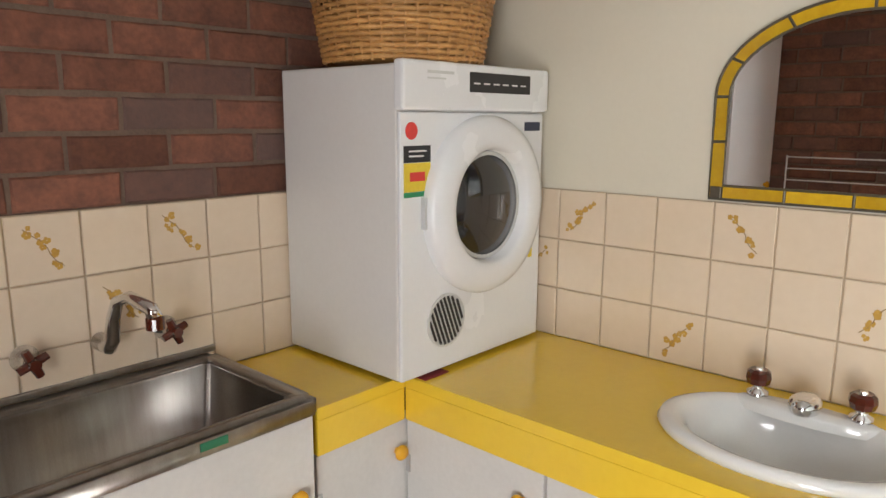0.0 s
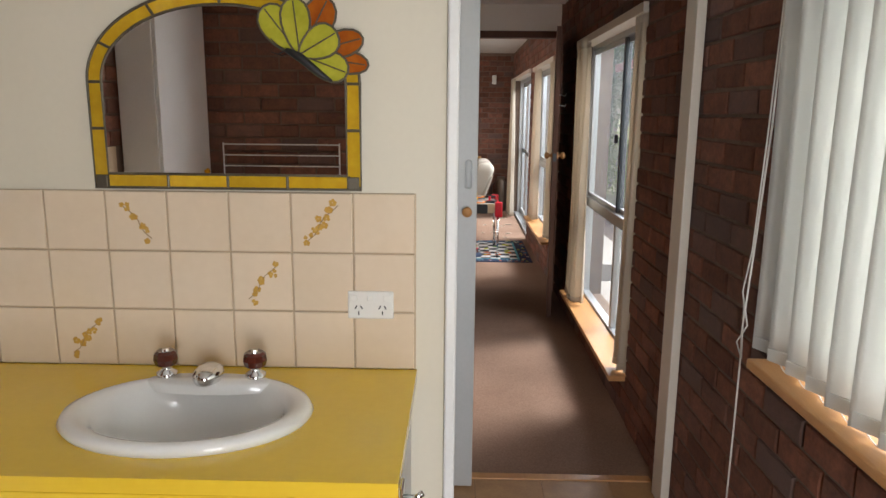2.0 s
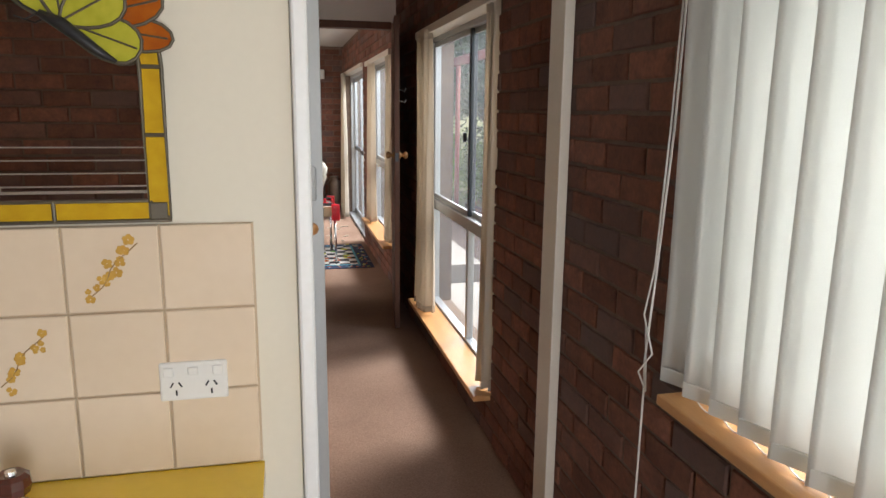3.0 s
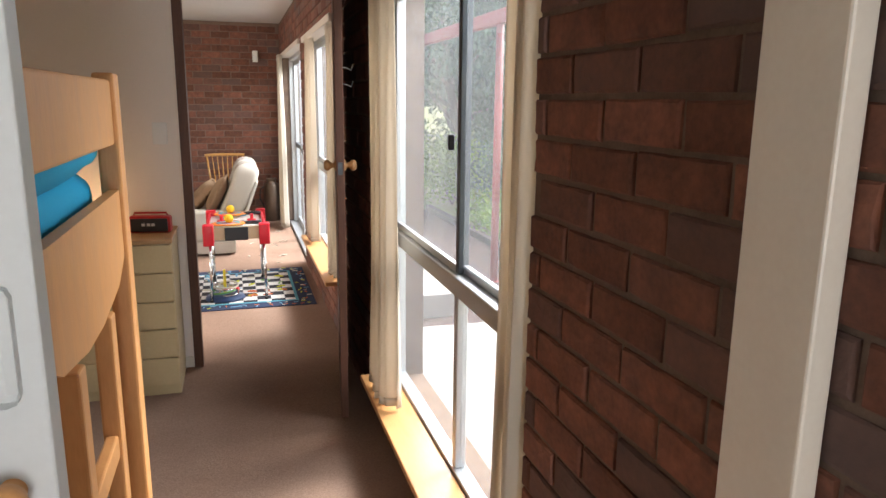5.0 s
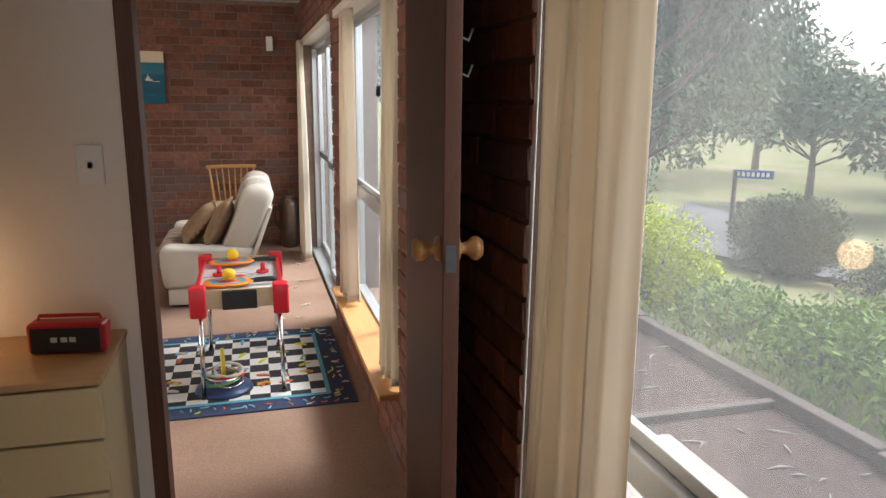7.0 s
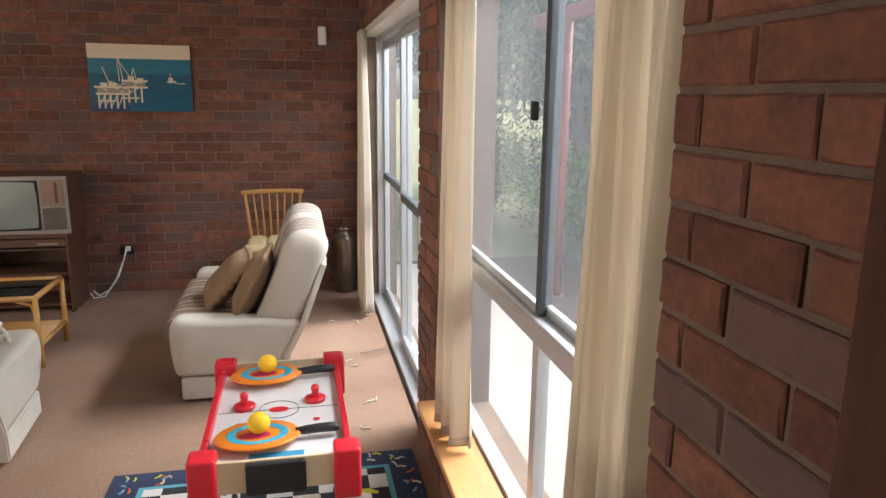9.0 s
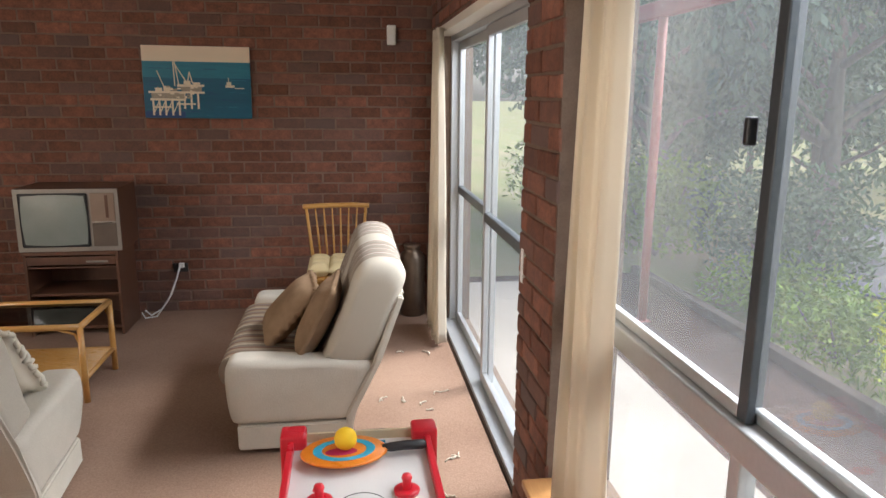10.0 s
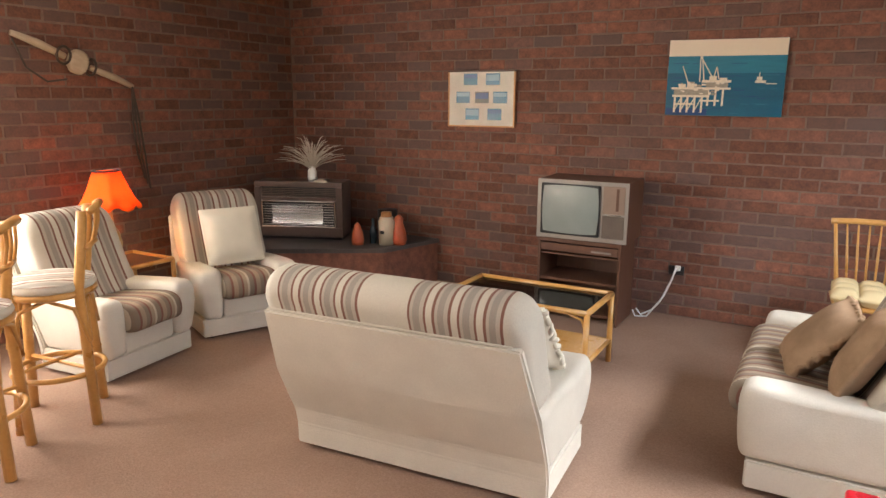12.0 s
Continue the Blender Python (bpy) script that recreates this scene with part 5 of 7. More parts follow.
part("body", lathe([(0.0, 0.0), (0.095, 0.0), (0.1, 0.01), (0.1, 0.47), (0.085, 0.505), (0.06, 0.52), (0.06, 0.55), (0.07, 0.56), (0.066, 0.575), (0.0, 0.58)], 32), mat("dull_bronze_metal", (0.2, 0.15, 0.11), (0.14, 0.1, 0.075), rough=0.35, metal=0.8), can, "", True)
part("handle", tube([(-0.098, 0, 0.46), (-0.15, 0, 0.43), (-0.16, 0, 0.3), (-0.1, 0, 0.18)], 0.007, 8), BLACK, can, "", True)


# bar stools
def bar_stool(m):
    ob = thing("bar_stool", "cane bar stool with a padded seat and looped back", "bar stool", m, "cane bar stools")
    for sx in (-1, 1):
        for sy in (-1, 1):
            top = 0.70 if sy < 0 else 1.08
            pts = [(sx * 0.172, sy * 0.172, 0), (sx * 0.145, sy * 0.145, 0.71)] + ([(sx * 0.14, 0.17, 0.9), (sx * 0.12, 0.19, 1.1)] if sy > 0 else [])
            part("leg", tube(pts, 0.025, 12), CANE, ob, "", True)
        part("arch_brace", tube([(sx * 0.18, -0.18, 0.45), (sx * 0.17, -0.12, 0.62), (sx * 0.165, 0, 0.67), (sx * 0.17, 0.12, 0.62), (sx * 0.18, 0.18, 0.45)], 0.011, 8), CANE, ob, "", True)
    for sy in (-1, 1):
        part("arch_brace", tube([(-0.18, sy * 0.18, 0.45), (-0.12, sy * 0.17, 0.62), (0, sy * 0.165, 0.67), (0.12, sy * 0.17, 0.62), (0.18, sy * 0.18, 0.45)], 0.011, 8), CANE, ob, "", True)
    part("foot_ring", tube([(0.215 * math.cos(2 * math.pi * k / 32), 0.215 * math.sin(2 * math.pi * k / 32), 0.27) for k in range(32)], 0.014, 10, True), CANE, ob, "", True)
    part("cross_stretcher", tube([(-0.18, -0.18, 0.3), (0.18, 0.18, 0.3)], 0.011, 8), CANE, ob)
    part("cross_stretcher", tube([(-0.18, 0.18, 0.31), (0.18, -0.18, 0.31)], 0.011, 8), CANE, ob)
    part("seat_ring", tube([(0.2 * math.cos(2 * math.pi * k / 32), 0.2 * math.sin(2 * math.pi * k / 32), 0.69) for k in range(32)], 0.018, 10, True), CANE, ob, "", True)
    part("seat_pad", lathe([(0.0, 0.7), (0.2, 0.7), (0.215, 0.72), (0.205, 0.745), (0.15, 0.76), (0.0, 0.765)], 32), CREAMFAB, ob, "round padded seat", True)
    part("seat_cover", lathe([(0.207, 0.747), (0.15, 0.763), (0.0, 0.768)], 32), STRIPE, ob, "striped seat cover", True)
    part("back_rail", tube([(-0.13, 0.23, 1.1), (-0.06, 0.255, 1.12), (0.06, 0.255, 1.12), (0.13, 0.23, 1.1)], 0.02, 10), CANE, ob, "", True)
    part("back_rail", tube([(-0.155, 0.2, 0.92), (0, 0.225, 0.93), (0.155, 0.2, 0.92)], 0.013, 10), CANE, ob, "", True)
    for k in range(3):
        x = -0.07 + 0.07 * k
        part("back_loop", tube([(x - 0.03, 0.215, 0.93), (x, 0.24, 1.02), (x + 0.03, 0.25, 1.11)], 0.008, 8), CANE, ob)
    return ob


st = bar_stool(pose(-3.34, 8.74, 0, 0, 0, -40))
copy_thing(st, pose(-3.17, 8.22, 0, 0, 0, -44))

# lamp on its side table
sidet = thing("side_table", "small cane side table between the armchairs", "side table", pose(-4.28, 9.88, 0))
for sx in (-1, 1):
    for sy in (-1, 1):
        part("leg", tube([(sx * 0.22, sy * 0.2, 0), (sx * 0.22, sy * 0.2, 0.5)], 0.016, 10), CANE, sidet, "", True)
for sy in (-1, 1):
    part("rail", tube([(-0.22, sy * 0.2, 0.5), (0.22, sy * 0.2, 0.5)], 0.016, 10), CANE, sidet, "", True)
for sx in (-1, 1):
    part("rail", tube([(sx * 0.22, -0.2, 0.5), (sx * 0.22, 0.2, 0.5)], 0.016, 10), CANE, sidet, "", True)
part("top", box(-0.205, 0.205, -0.185, 0.185, 0.49, 0.498), WALNUT, sidet)
tl = thing("table_lamp", "lit table lamp with a flared orange shade", "lamp", pose(-4.3, 9.78, 0.499))
part("base", lathe([(0.0, 0.0), (0.08, 0.0), (0.085, 0.02), (0.05, 0.05), (0.065, 0.14), (0.05, 0.22), (0.018, 0.27), (0.018, 0.4)], 24), mat("honey_pottery", (0.4, 0.24, 0.1), rough=0.3), tl, "", True)
SHADE = cloth_mat("orange_shade_cloth", (0.9, 0.2, 0.015), 0.6, 200)
nn = 40
bm = grid_sheet(1, 1, nn, 8, lambda u, v: Vector(((0.2 - 0.11 * v ** 0.7 + 0.012 * (1 - v) * math.sin(2 * math.pi * 8 * u)) * math.cos(2 * math.pi * u), (0.2 - 0.11 * v ** 0.7 + 0.012 * (1 - v) * math.sin(2 * math.pi * 8 * u)) * math.sin(2 * math.pi * u), 0.40 + 0.25 * v - 0.018 * (1 - v) * math.cos(2 * math.pi * 8 * u))))
bmesh.ops.remove_doubles(bm, verts=bm.verts, dist=0.0005)
part("shade", thicken(bm, 0.002), SHADE, tl, "flared orange fabric shade", True)
part("shade_ring", tube([(0.092 * math.cos(2 * math.pi * k / 24), 0.092 * math.sin(2 * math.pi * k / 24), 0.655) for k in range(24)], 0.006, 8, True), BLACK, tl, "dark top ring", True)
part("bulb", lathe([(0.0, 0.43), (0.03, 0.45), (0.034, 0.48), (0.02, 0.53), (0.0, 0.54)], 20), glow_mat("lamp_bulb_glow", (1.0, 0.62, 0.25), 60.0), tl, "glowing bulb", True)

# corner hearth and gas heater
SLATE = mat("dark_slate_top", (0.1, 0.085, 0.08), (0.06, 0.05, 0.048), rough=0.5, scale=6, fine=60, bump=0.4, vary=0.2)
hearth = thing("corner_hearth", "raised brick corner hearth with a dark slate top", "hearth", pose(0, 0, 0))
hp = [(-4.705, 10.95), (-4.15, 10.95), (-3.2, 11.55), (-3.02, 12.185), (-4.705, 12.185)]
part("base", prism([(x * 0.98 - 0.08, y * 0.995 + 0.06) for x, y in hp][:4] + [(-4.705, 12.185)], 0, 0.36), BRICK, hearth)
part("slab", prism(hp, 0.361, 0.4, 0.006), SLATE, hearth, "dark slate slab")
HBROWN = mat("brown_enamel_heater_case", (0.13, 0.09, 0.075), (0.1, 0.07, 0.06), rough=0.35, metal=0.3)
STEEL_BRIGHT = mat("bright_heater_reflector", (0.82, 0.85, 0.88), (0.74, 0.77, 0.8), rough=0.22, metal=0.9, scale=9, fine=90, bump=0.05)
heat = thing("gas_heater", "brown gas heater with a bright chrome reflector", "heater", pose(-4.08, 11.5, 0.401, 0, 0, 22))
part("case", box(-0.4, 0.4, 0.0, 0.28, 0.03, 0.52, 0.008), HBROWN, heat)
for q in ((-0.405, 0.405, 0.475, 0.525), (-0.405, 0.405, 0.03, 0.115), (-0.405, -0.345, 0.1155, 0.4745), (0.345, 0.405, 0.1155, 0.4745), (-0.3445, 0.3445, 0.355, 0.385)):
    part("front_frame", box(q[0], q[1], -0.03, -0.001, q[2], q[3], 0.005), HBROWN, heat, "bronze front frame")
part("grille_recess", box(-0.344, 0.344, -0.008, -0.001, 0.386, 0.474), BLACK, heat)
for k in range(5):
    part("louvre", box(-0.344, 0.344, -0.024, -0.01, 0.392 + 0.016 * k, 0.398 + 0.016 * k, 0.001), GRILLE, heat)
for k in range(6):
    part("louvre_stay", box(-0.25 + 0.1 * k, -0.244 + 0.1 * k, -0.026, -0.0245, 0.388, 0.472), HBROWN, heat)
part("fire_recess", box(-0.344, 0.344, -0.006, -0.001, 0.116, 0.354), BLACK, heat)
for q in ((-0.342, 0.342, 0.342, 0.353), (-0.342, 0.342, 0.117, 0.128), (-0.342, -0.331, 0.1285, 0.3415), (0.331, 0.342, 0.1285, 0.3415)):
    part("trim_strip", box(q[0], q[1], -0.036, -0.0065, q[2], q[3], 0.002), CHROME, heat, "bright chrome trim")
part("reflector", grid_sheet(1, 1, 4, 10, lambda u, v: Vector((-0.25 + 0.47 * u, -0.012 - 0.016 * (2 * v - 1) ** 2, 0.15 + 0.165 * v))), STEEL_BRIGHT, heat, "polished curved reflector", True)
for k in range(9):
    part("guard_bar", tube([(-0.328, -0.032, 0.14 + 0.023 * k), (0.328, -0.032, 0.14 + 0.023 * k)], 0.0028, 6), CHROME, heat)
part("plinth", box(-0.38, 0.38, 0.02, 0.26, 0.0, 0.03), BLACK, heat)
DRIED = mat("dried_white_stems", (0.62, 0.54, 0.45), (0.5, 0.43, 0.35), rough=0.9)
vase = thing("vase", "small cream vase of dried white stems", "vase", pose(-4.02, 11.62, 0.922))
part("pot", lathe([(0.0, 0.0), (0.035, 0.0), (0.045, 0.03), (0.04, 0.09), (0.028, 0.12), (0.034, 0.135), (0.026, 0.13)], 24), CERAMIC, vase, "", True)
rngp = random.Random(5)
for k in range(75):
    a, sp = rngp.uniform(0, 2 * math.pi), rngp.uniform(0.05, 0.34)
    hgt = rngp.uniform(0.16, 0.36) * (1 - 0.4 * sp / 0.34)
    bend = rngp.uniform(-0.03, 0.03)
    ca, sa = math.cos(a), math.sin(a)
    pts = [(0, 0, 0.1), (sp * 0.3 * ca, sp * 0.3 * sa, 0.1 + hgt * 0.55), (sp * 0.7 * ca + bend, sp * 0.7 * sa, 0.1 + hgt * 0.9), (sp * ca, sp * sa + bend, 0.1 + hgt * 0.95)]
    part("stem", tube(pts, [0.004, 0.004, 0.0035, 0.0015], 5), DRIED, vase)
shell = thing("sea_shell", "pale shell on the heater top", "shell", pose(-3.88, 11.56, 0.922))
part("shell_body", lathe([(0.0, 0.0), (0.07, 0.003), (0.06, 0.018), (0.02, 0.032), (0.0, 0.034)], 20, 1, 0.6), DRIED, shell, "", True)
TERRA = mat("terracotta_orange_glaze", (0.5, 0.12, 0.05), (0.38, 0.08, 0.03), rough=0.45, scale=20)


def hearth_piece(x, y, prof, material, name, label, cat):
    ob = thing(name, label, cat, pose(x - 0.12, y - 0.02, 0.401))
    part("body", lathe(prof, 24), material, ob, "", True)
    return ob


hearth_piece(-3.38, 11.6, [(0.0, 0.0), (0.05, 0.0), (0.058, 0.04), (0.05, 0.1), (0.03, 0.15), (0.028, 0.17), (0.012, 0.19), (0.0, 0.195)], TERRA, "pottery_bird", "small terracotta orange bird ornament", "ornament")
hearth_piece(-3.3, 11.72, [(0.0, 0.0), (0.03, 0.0), (0.032, 0.12), (0.014, 0.16), (0.014, 0.22), (0.0, 0.22)], mat("dark_blue_bottle", (0.02, 0.035, 0.05), rough=0.15), "bottle", "dark blue glass bottle on the hearth", "bottle")
j = hearth_piece(-3.17, 11.74, [(0.0, 0.0), (0.07, 0.0), (0.07, 0.21), (0.06, 0.22), (0.06, 0.24), (0.0, 0.245)], mat("cream_stoneware", (0.6, 0.52, 0.38), rough=0.4), "stoneware_jar", "cream stoneware jar with a cork lid", "jar")
part("lid", lathe([(0.0, 0.29), (0.045, 0.285), (0.05, 0.246)], 20), KNOBWOOD, j, "cork lid", True)
part("mark", box(-0.02, 0.02, -0.0715, -0.068, 0.1, 0.13), BLACK, j)
hearth_piece(-3.08, 11.8, [(0.0, 0.0), (0.06, 0.0), (0.07, 0.05), (0.06, 0.12), (0.035, 0.19), (0.04, 0.23), (0.012, 0.26), (0.0, 0.262)], TERRA, "pottery_bird", "taller terracotta orange bird ornament", "ornament")
hearth_piece(-3.3, 11.95, [(0.0, 0.0), (0.09, 0.0), (0.09, 0.27), (0.0, 0.27)], BLACK, "black_tin", "tall black tin on the hearth", "tin")

# wall pictures
SEA = mat("teal_sea_print", (0.0, 0.115, 0.2), (0.0, 0.08, 0.155), rough=0.35, scale=3, fine=40, bump=0.0, stretch=(1, 1, 5))
SKYP = mat("pale_peach_sky_print", (0.75, 0.62, 0.47), (0.7, 0.58, 0.45), rough=0.35, bump=0)
RIGW = mat("cream_rig_print", (0.85, 0.75, 0.6), (0.66, 0.57, 0.44), rough=0.4, scale=60, fine=200, bump=0)
BLUEP = mat("deep_blue_print", (0.01, 0.06, 0.2), rough=0.4, bump=0)
pic = thing("rig_poster", "unframed print of an oil rig on a teal sea", "picture", pose(-0.685, BACK - 0.028, 1.545, 0, 0.4, 0))
part("board", box(-0.395, 0.395, 0.0, 0.016, 0, 0.535, 0.002), SEA, pic)
part("sky", box(-0.394, 0.394, -0.0012, -0.0002, 0.42, 0.534), SKYP, pic, "pale peach sky band")
part("deep_water", box(-0.39, -0.1, -0.001, -0.0002, 0.002, 0.05), BLUEP, pic)
SEAFOAM = mat("light_sea_print", (0.02, 0.2, 0.29), (0.01, 0.14, 0.22), rough=0.35, scale=5, fine=60, bump=0.0, stretch=(1, 1, 7))
RIGD = mat("shaded_rig_print", (0.42, 0.36, 0.27), (0.25, 0.22, 0.18), rough=0.4, scale=50, fine=160, bump=0)
part("far_water", box(-0.394, 0.394, -0.0007, -0.0002, 0.3, 0.4195), SEAFOAM, pic, "lighter far water")
rngq = random.Random(8)
for k in range(46):
    x, z = rngq.uniform(-0.37, 0.37), rngq.uniform(0.01, 0.38)
    w = rngq.uniform(0.015, 0.06)
    part("wave", box(x - w, x + w, -0.0011 - 0.000004 * k, -0.00075, z, z + rngq.uniform(0.002, 0.004)), SEAFOAM if k % 2 else BLUEP, pic)
# platform: decks, modules, legs, bracing, crane booms
for i, (x0, x1, z0, z1, dark) in enumerate(((-0.36, -0.08, 0.185, 0.2, 0), (-0.34, -0.1, 0.145, 0.185, 1), (-0.35, -0.09, 0.13, 0.146, 0), (-0.14, 0.05, 0.235, 0.252, 0), (-0.12, 0.03, 0.2, 0.235, 1), (-0.14, 0.05, 0.185, 0.2, 0),
                                            (-0.31, -0.26, 0.2, 0.225, 0), (-0.25, -0.2, 0.2, 0.24, 0), (-0.19, -0.15, 0.2, 0.22, 1), (-0.1, -0.05, 0.252, 0.28, 0), (-0.03, 0.02, 0.252, 0.268, 0), (-0.33, -0.2, 0.075, 0.088, 0), (-0.16, -0.02, 0.1, 0.112, 0))):
    part("rig_deck", box(x0, x1, -0.0026 - 0.00003 * i, -0.0015, z0, z1), RIGD if dark else RIGW, pic)
for k in range(30):
    x, z = rngq.uniform(-0.33, 0.02), rngq.uniform(0.14, 0.24)
    w = rngq.uniform(0.004, 0.016)
    part("rig_module", box(x - w, x + w, -0.0034 - 0.00001 * k, -0.0031, z, z + rngq.uniform(0.004, 0.02)), RIGW if k % 3 else RIGD, pic)
for x in (-0.33, -0.285, -0.24, -0.19, -0.14, -0.1, -0.05, 0.0):
    part("rig_leg", box(x - 0.007, x + 0.007, -0.0023, -0.0014, 0.02 if x < -0.12 else 0.07, 0.19), RIGW, pic)
for x0, z0, x1, z1 in ((-0.165, 0.24, -0.17, 0.42), (-0.135, 0.24, -0.16, 0.42), (-0.165, 0.41, -0.08, 0.27), (-0.29, 0.35, -0.24, 0.22), (-0.075, 0.25, -0.055, 0.345), (-0.035, 0.26, -0.055, 0.345), (-0.33, 0.03, -0.285, 0.13), (-0.285, 0.03, -0.24, 0.13), (-0.24, 0.03, -0.19, 0.13), (-0.19, 0.03, -0.14, 0.13)):
    part("rig_derrick", tube([(x0, -0.002, z0), (x1, -0.002, z1)], 0.0042, 6), RIGW, pic)
part("ship", box(0.205, 0.275, -0.002, -0.0014, 0.232, 0.25), RIGW, pic)
part("ship_cabin", box(0.215, 0.25, -0.002, -0.0014, 0.2505, 0.275), RIGW, pic)
part("ship_mast", box(0.228, 0.234, -0.002, -0.0014, 0.2755, 0.305), RIGW, pic)
part("ship_wake", box(0.276, 0.345, -0.002, -0.0014, 0.224, 0.231), RIGW, pic)
fr2 = thing("photo_frame", "white mounted frame of seven small photographs", "picture", pose(-2.615, BACK - 0.03, 1.42))
part("mount", box(-0.305, 0.305, 0.0, 0.014, 0.01, 0.46), mat("cream_mount_card", (0.75, 0.68, 0.57), rough=0.7, bump=0.05), fr2)
for a in ((-0.315, 0.315, 0, 0.012), (-0.315, 0.315, 0.458, 0.47)):
    part("frame_bar", box(a[0], a[1], -0.006, 0.018, a[2], a[3], 0.002), WALNUT if a[2] else PINE, fr2)
for x in (-0.315, 0.303):
    part("frame_bar", box(x, x + 0.012, -0.006, 0.018, 0.0125, 0.4575, 0.002), PINE, fr2)
for i, (x, z) in enumerate(((-0.1, 0.35), (0.11, 0.35), (-0.17, 0.2), (0.01, 0.2), (0.18, 0.2), (-0.08, 0.06), (0.13, 0.06))):
    ph = part("photograph", box(x - 0.065, x + 0.065, -0.002, -0.0002, z, z + 0.095), SEA if i != 3 else mat("dark_photo_print", (0.1, 0.09, 0.06), rough=0.4), fr2)
    part("photo_horizon", box(x - 0.06, x + 0.06, -0.003, -0.0021, z + 0.055 - 0.02 * (i % 2), z + 0.085), mat("pale_blue_print", (0.25, 0.38, 0.45), rough=0.4) if i % 3 else BLUEP, ph)
sens = thing("alarm_sensor", "small white motion sensor high on the brick wall", "sensor", pose(0.795, BACK - 0.002, 2.11))
part("case", box(-0.035, 0.035, -0.045, 0, 0, 0.15, 0.01, 3), SWITCH, sens)
part("lens", box(-0.024, 0.024, -0.048, -0.0452, 0.03, 0.08, 0.002), WHITE, sens)

# wooden bar ornament with leather straps
LEATHER = mat("dark_worn_leather", (0.07, 0.045, 0.03), (0.04, 0.025, 0.018), rough=0.6)
PALEWOOD = mat("weathered_pale_wood", (0.5, 0.4, 0.29), (0.38, 0.29, 0.2), rough=0.7, scale=10, stretch=(6, 1, 6))
hame = thing("harness_bar", "old harness bar with leather straps on the wall", "wall ornament", pose(LEFT + 0.03, 9.91, 1.89, 20, 0, 0))
hame.matrix_basis = pose(LEFT + 0.03, 9.91, 1.89, -20.5, 0, 0)
part("bar", tube([(0, -0.48, 0), (0, -0.3, 0.008), (0, -0.1, 0.0)], [0.018, 0.028, 0.022], 10), PALEWOOD, hame, "", True)
part("bar", tube([(0, 0.1, 0.0), (0, 0.3, 0.006), (0, 0.46, 0)], [0.022, 0.026, 0.018], 10), PALEWOOD, hame, "", True)
part("boss", cushion(0.06, 0.13, 0.17, 0.4, 6), PALEWOOD, hame, "pale carved centre block", True)
part("ring", tube([(0.02, -0.12 + 0.05 * math.cos(2 * math.pi * k / 20), 0.06 * math.sin(2 * math.pi * k / 20)) for k in range(20)], 0.009, 8, True), LEATHER, hame, "", True)
part("ring", tube([(0.02, 0.09 + 0.04 * math.cos(2 * math.pi * k / 20), 0.06 * math.sin(2 * math.pi * k / 20)) for k in range(20)], 0.009, 8, True), LEATHER, hame, "", True)
strap = thing("leather_strap", "dark leather straps hanging from the harness bar", "strap", pose(LEFT + 0.03, 10.33, 1.72))
for k in range(3):
    part("strap", tube([(0.01, 0.0, 0.01), (0.012, -0.02 + 0.03 * k, -0.25), (0.01, 0.0 + 0.035 * k, -0.5 - 0.03 * k), (0.012, 0.05 + 0.02 * k, -0.7 - 0.04 * k)], 0.008, 6), LEATHER, strap, "", True)
part("strap", tube([(0.01, -0.87, 0.3), (0.012, -0.8, 0.12), (0.01, -0.66, 0.03), (0.012, -0.52, 0.05)], 0.007, 6), LEATHER, strap, "", True)

# ---- toy table and rug ----
rug = thing("play_rug", "black and white chequered play rug with a blue border", "rug", pose(0.37, 8.345, 0.001))
CHK = mat("chequered_rug_pile", (0.5, 0.5, 0.5), rough=0.95, fine=300, bump=0.6)
n, l = CHK.node_tree.nodes, CHK.node_tree.links
tc, ck = n.new("ShaderNodeTexCoord"), n.new("ShaderNodeTexChecker")
ck.inputs["Scale"].default_value = 9.0
ck.inputs["Color1"].default_value, ck.inputs["Color2"].default_value = (0.68, 0.66, 0.62, 1), (0.025, 0.025, 0.03, 1)
off = n.new("ShaderNodeVectorMath")
off.operation = "ADD"
off.inputs[1].default_value = (0.001, 0.001, 0.05)
l.new(tc.outputs["Object"], off.inputs[0])
l.new(off.outputs[0], ck.inputs["Vector"])
l.new(ck.outputs["Color"], n["Principled BSDF"].inputs["Base Color"])
NAVY = mat("navy_patterned_border", (0.03, 0.05, 0.12), (0.02, 0.025, 0.05), rough=0.95, scale=30, fine=300, bump=0.5)
AQUA = mat("aqua_rug_stripe", (0.12, 0.4, 0.5), (0.1, 0.33, 0.42), rough=0.95, fine=300, bump=0.5)
part("border", box(-0.68, 0.68, -0.655, 0.655, 0.0, 0.008, 0.002), NAVY, rug, "navy border with bright squiggles")
part("stripe", box(-0.55, 0.55, -0.525, 0.525, 0.0082, 0.0098), AQUA, rug)
part("field", box(-0.525, 0.525, -0.5, 0.5, 0.01, 0.0115), CHK, rug, "black and white checks")
SQ = [mat("rug_yellow", (0.6, 0.6, 0.05), rough=0.95), mat("rug_orange", (0.65, 0.16, 0.05), rough=0.95), mat("rug_sky", (0.2, 0.42, 0.6), rough=0.95), mat("rug_cream", (0.6, 0.56, 0.45), rough=0.95), mat("rug_green", (0.2, 0.4, 0.12), rough=0.95)]
rngr = random.Random(12)
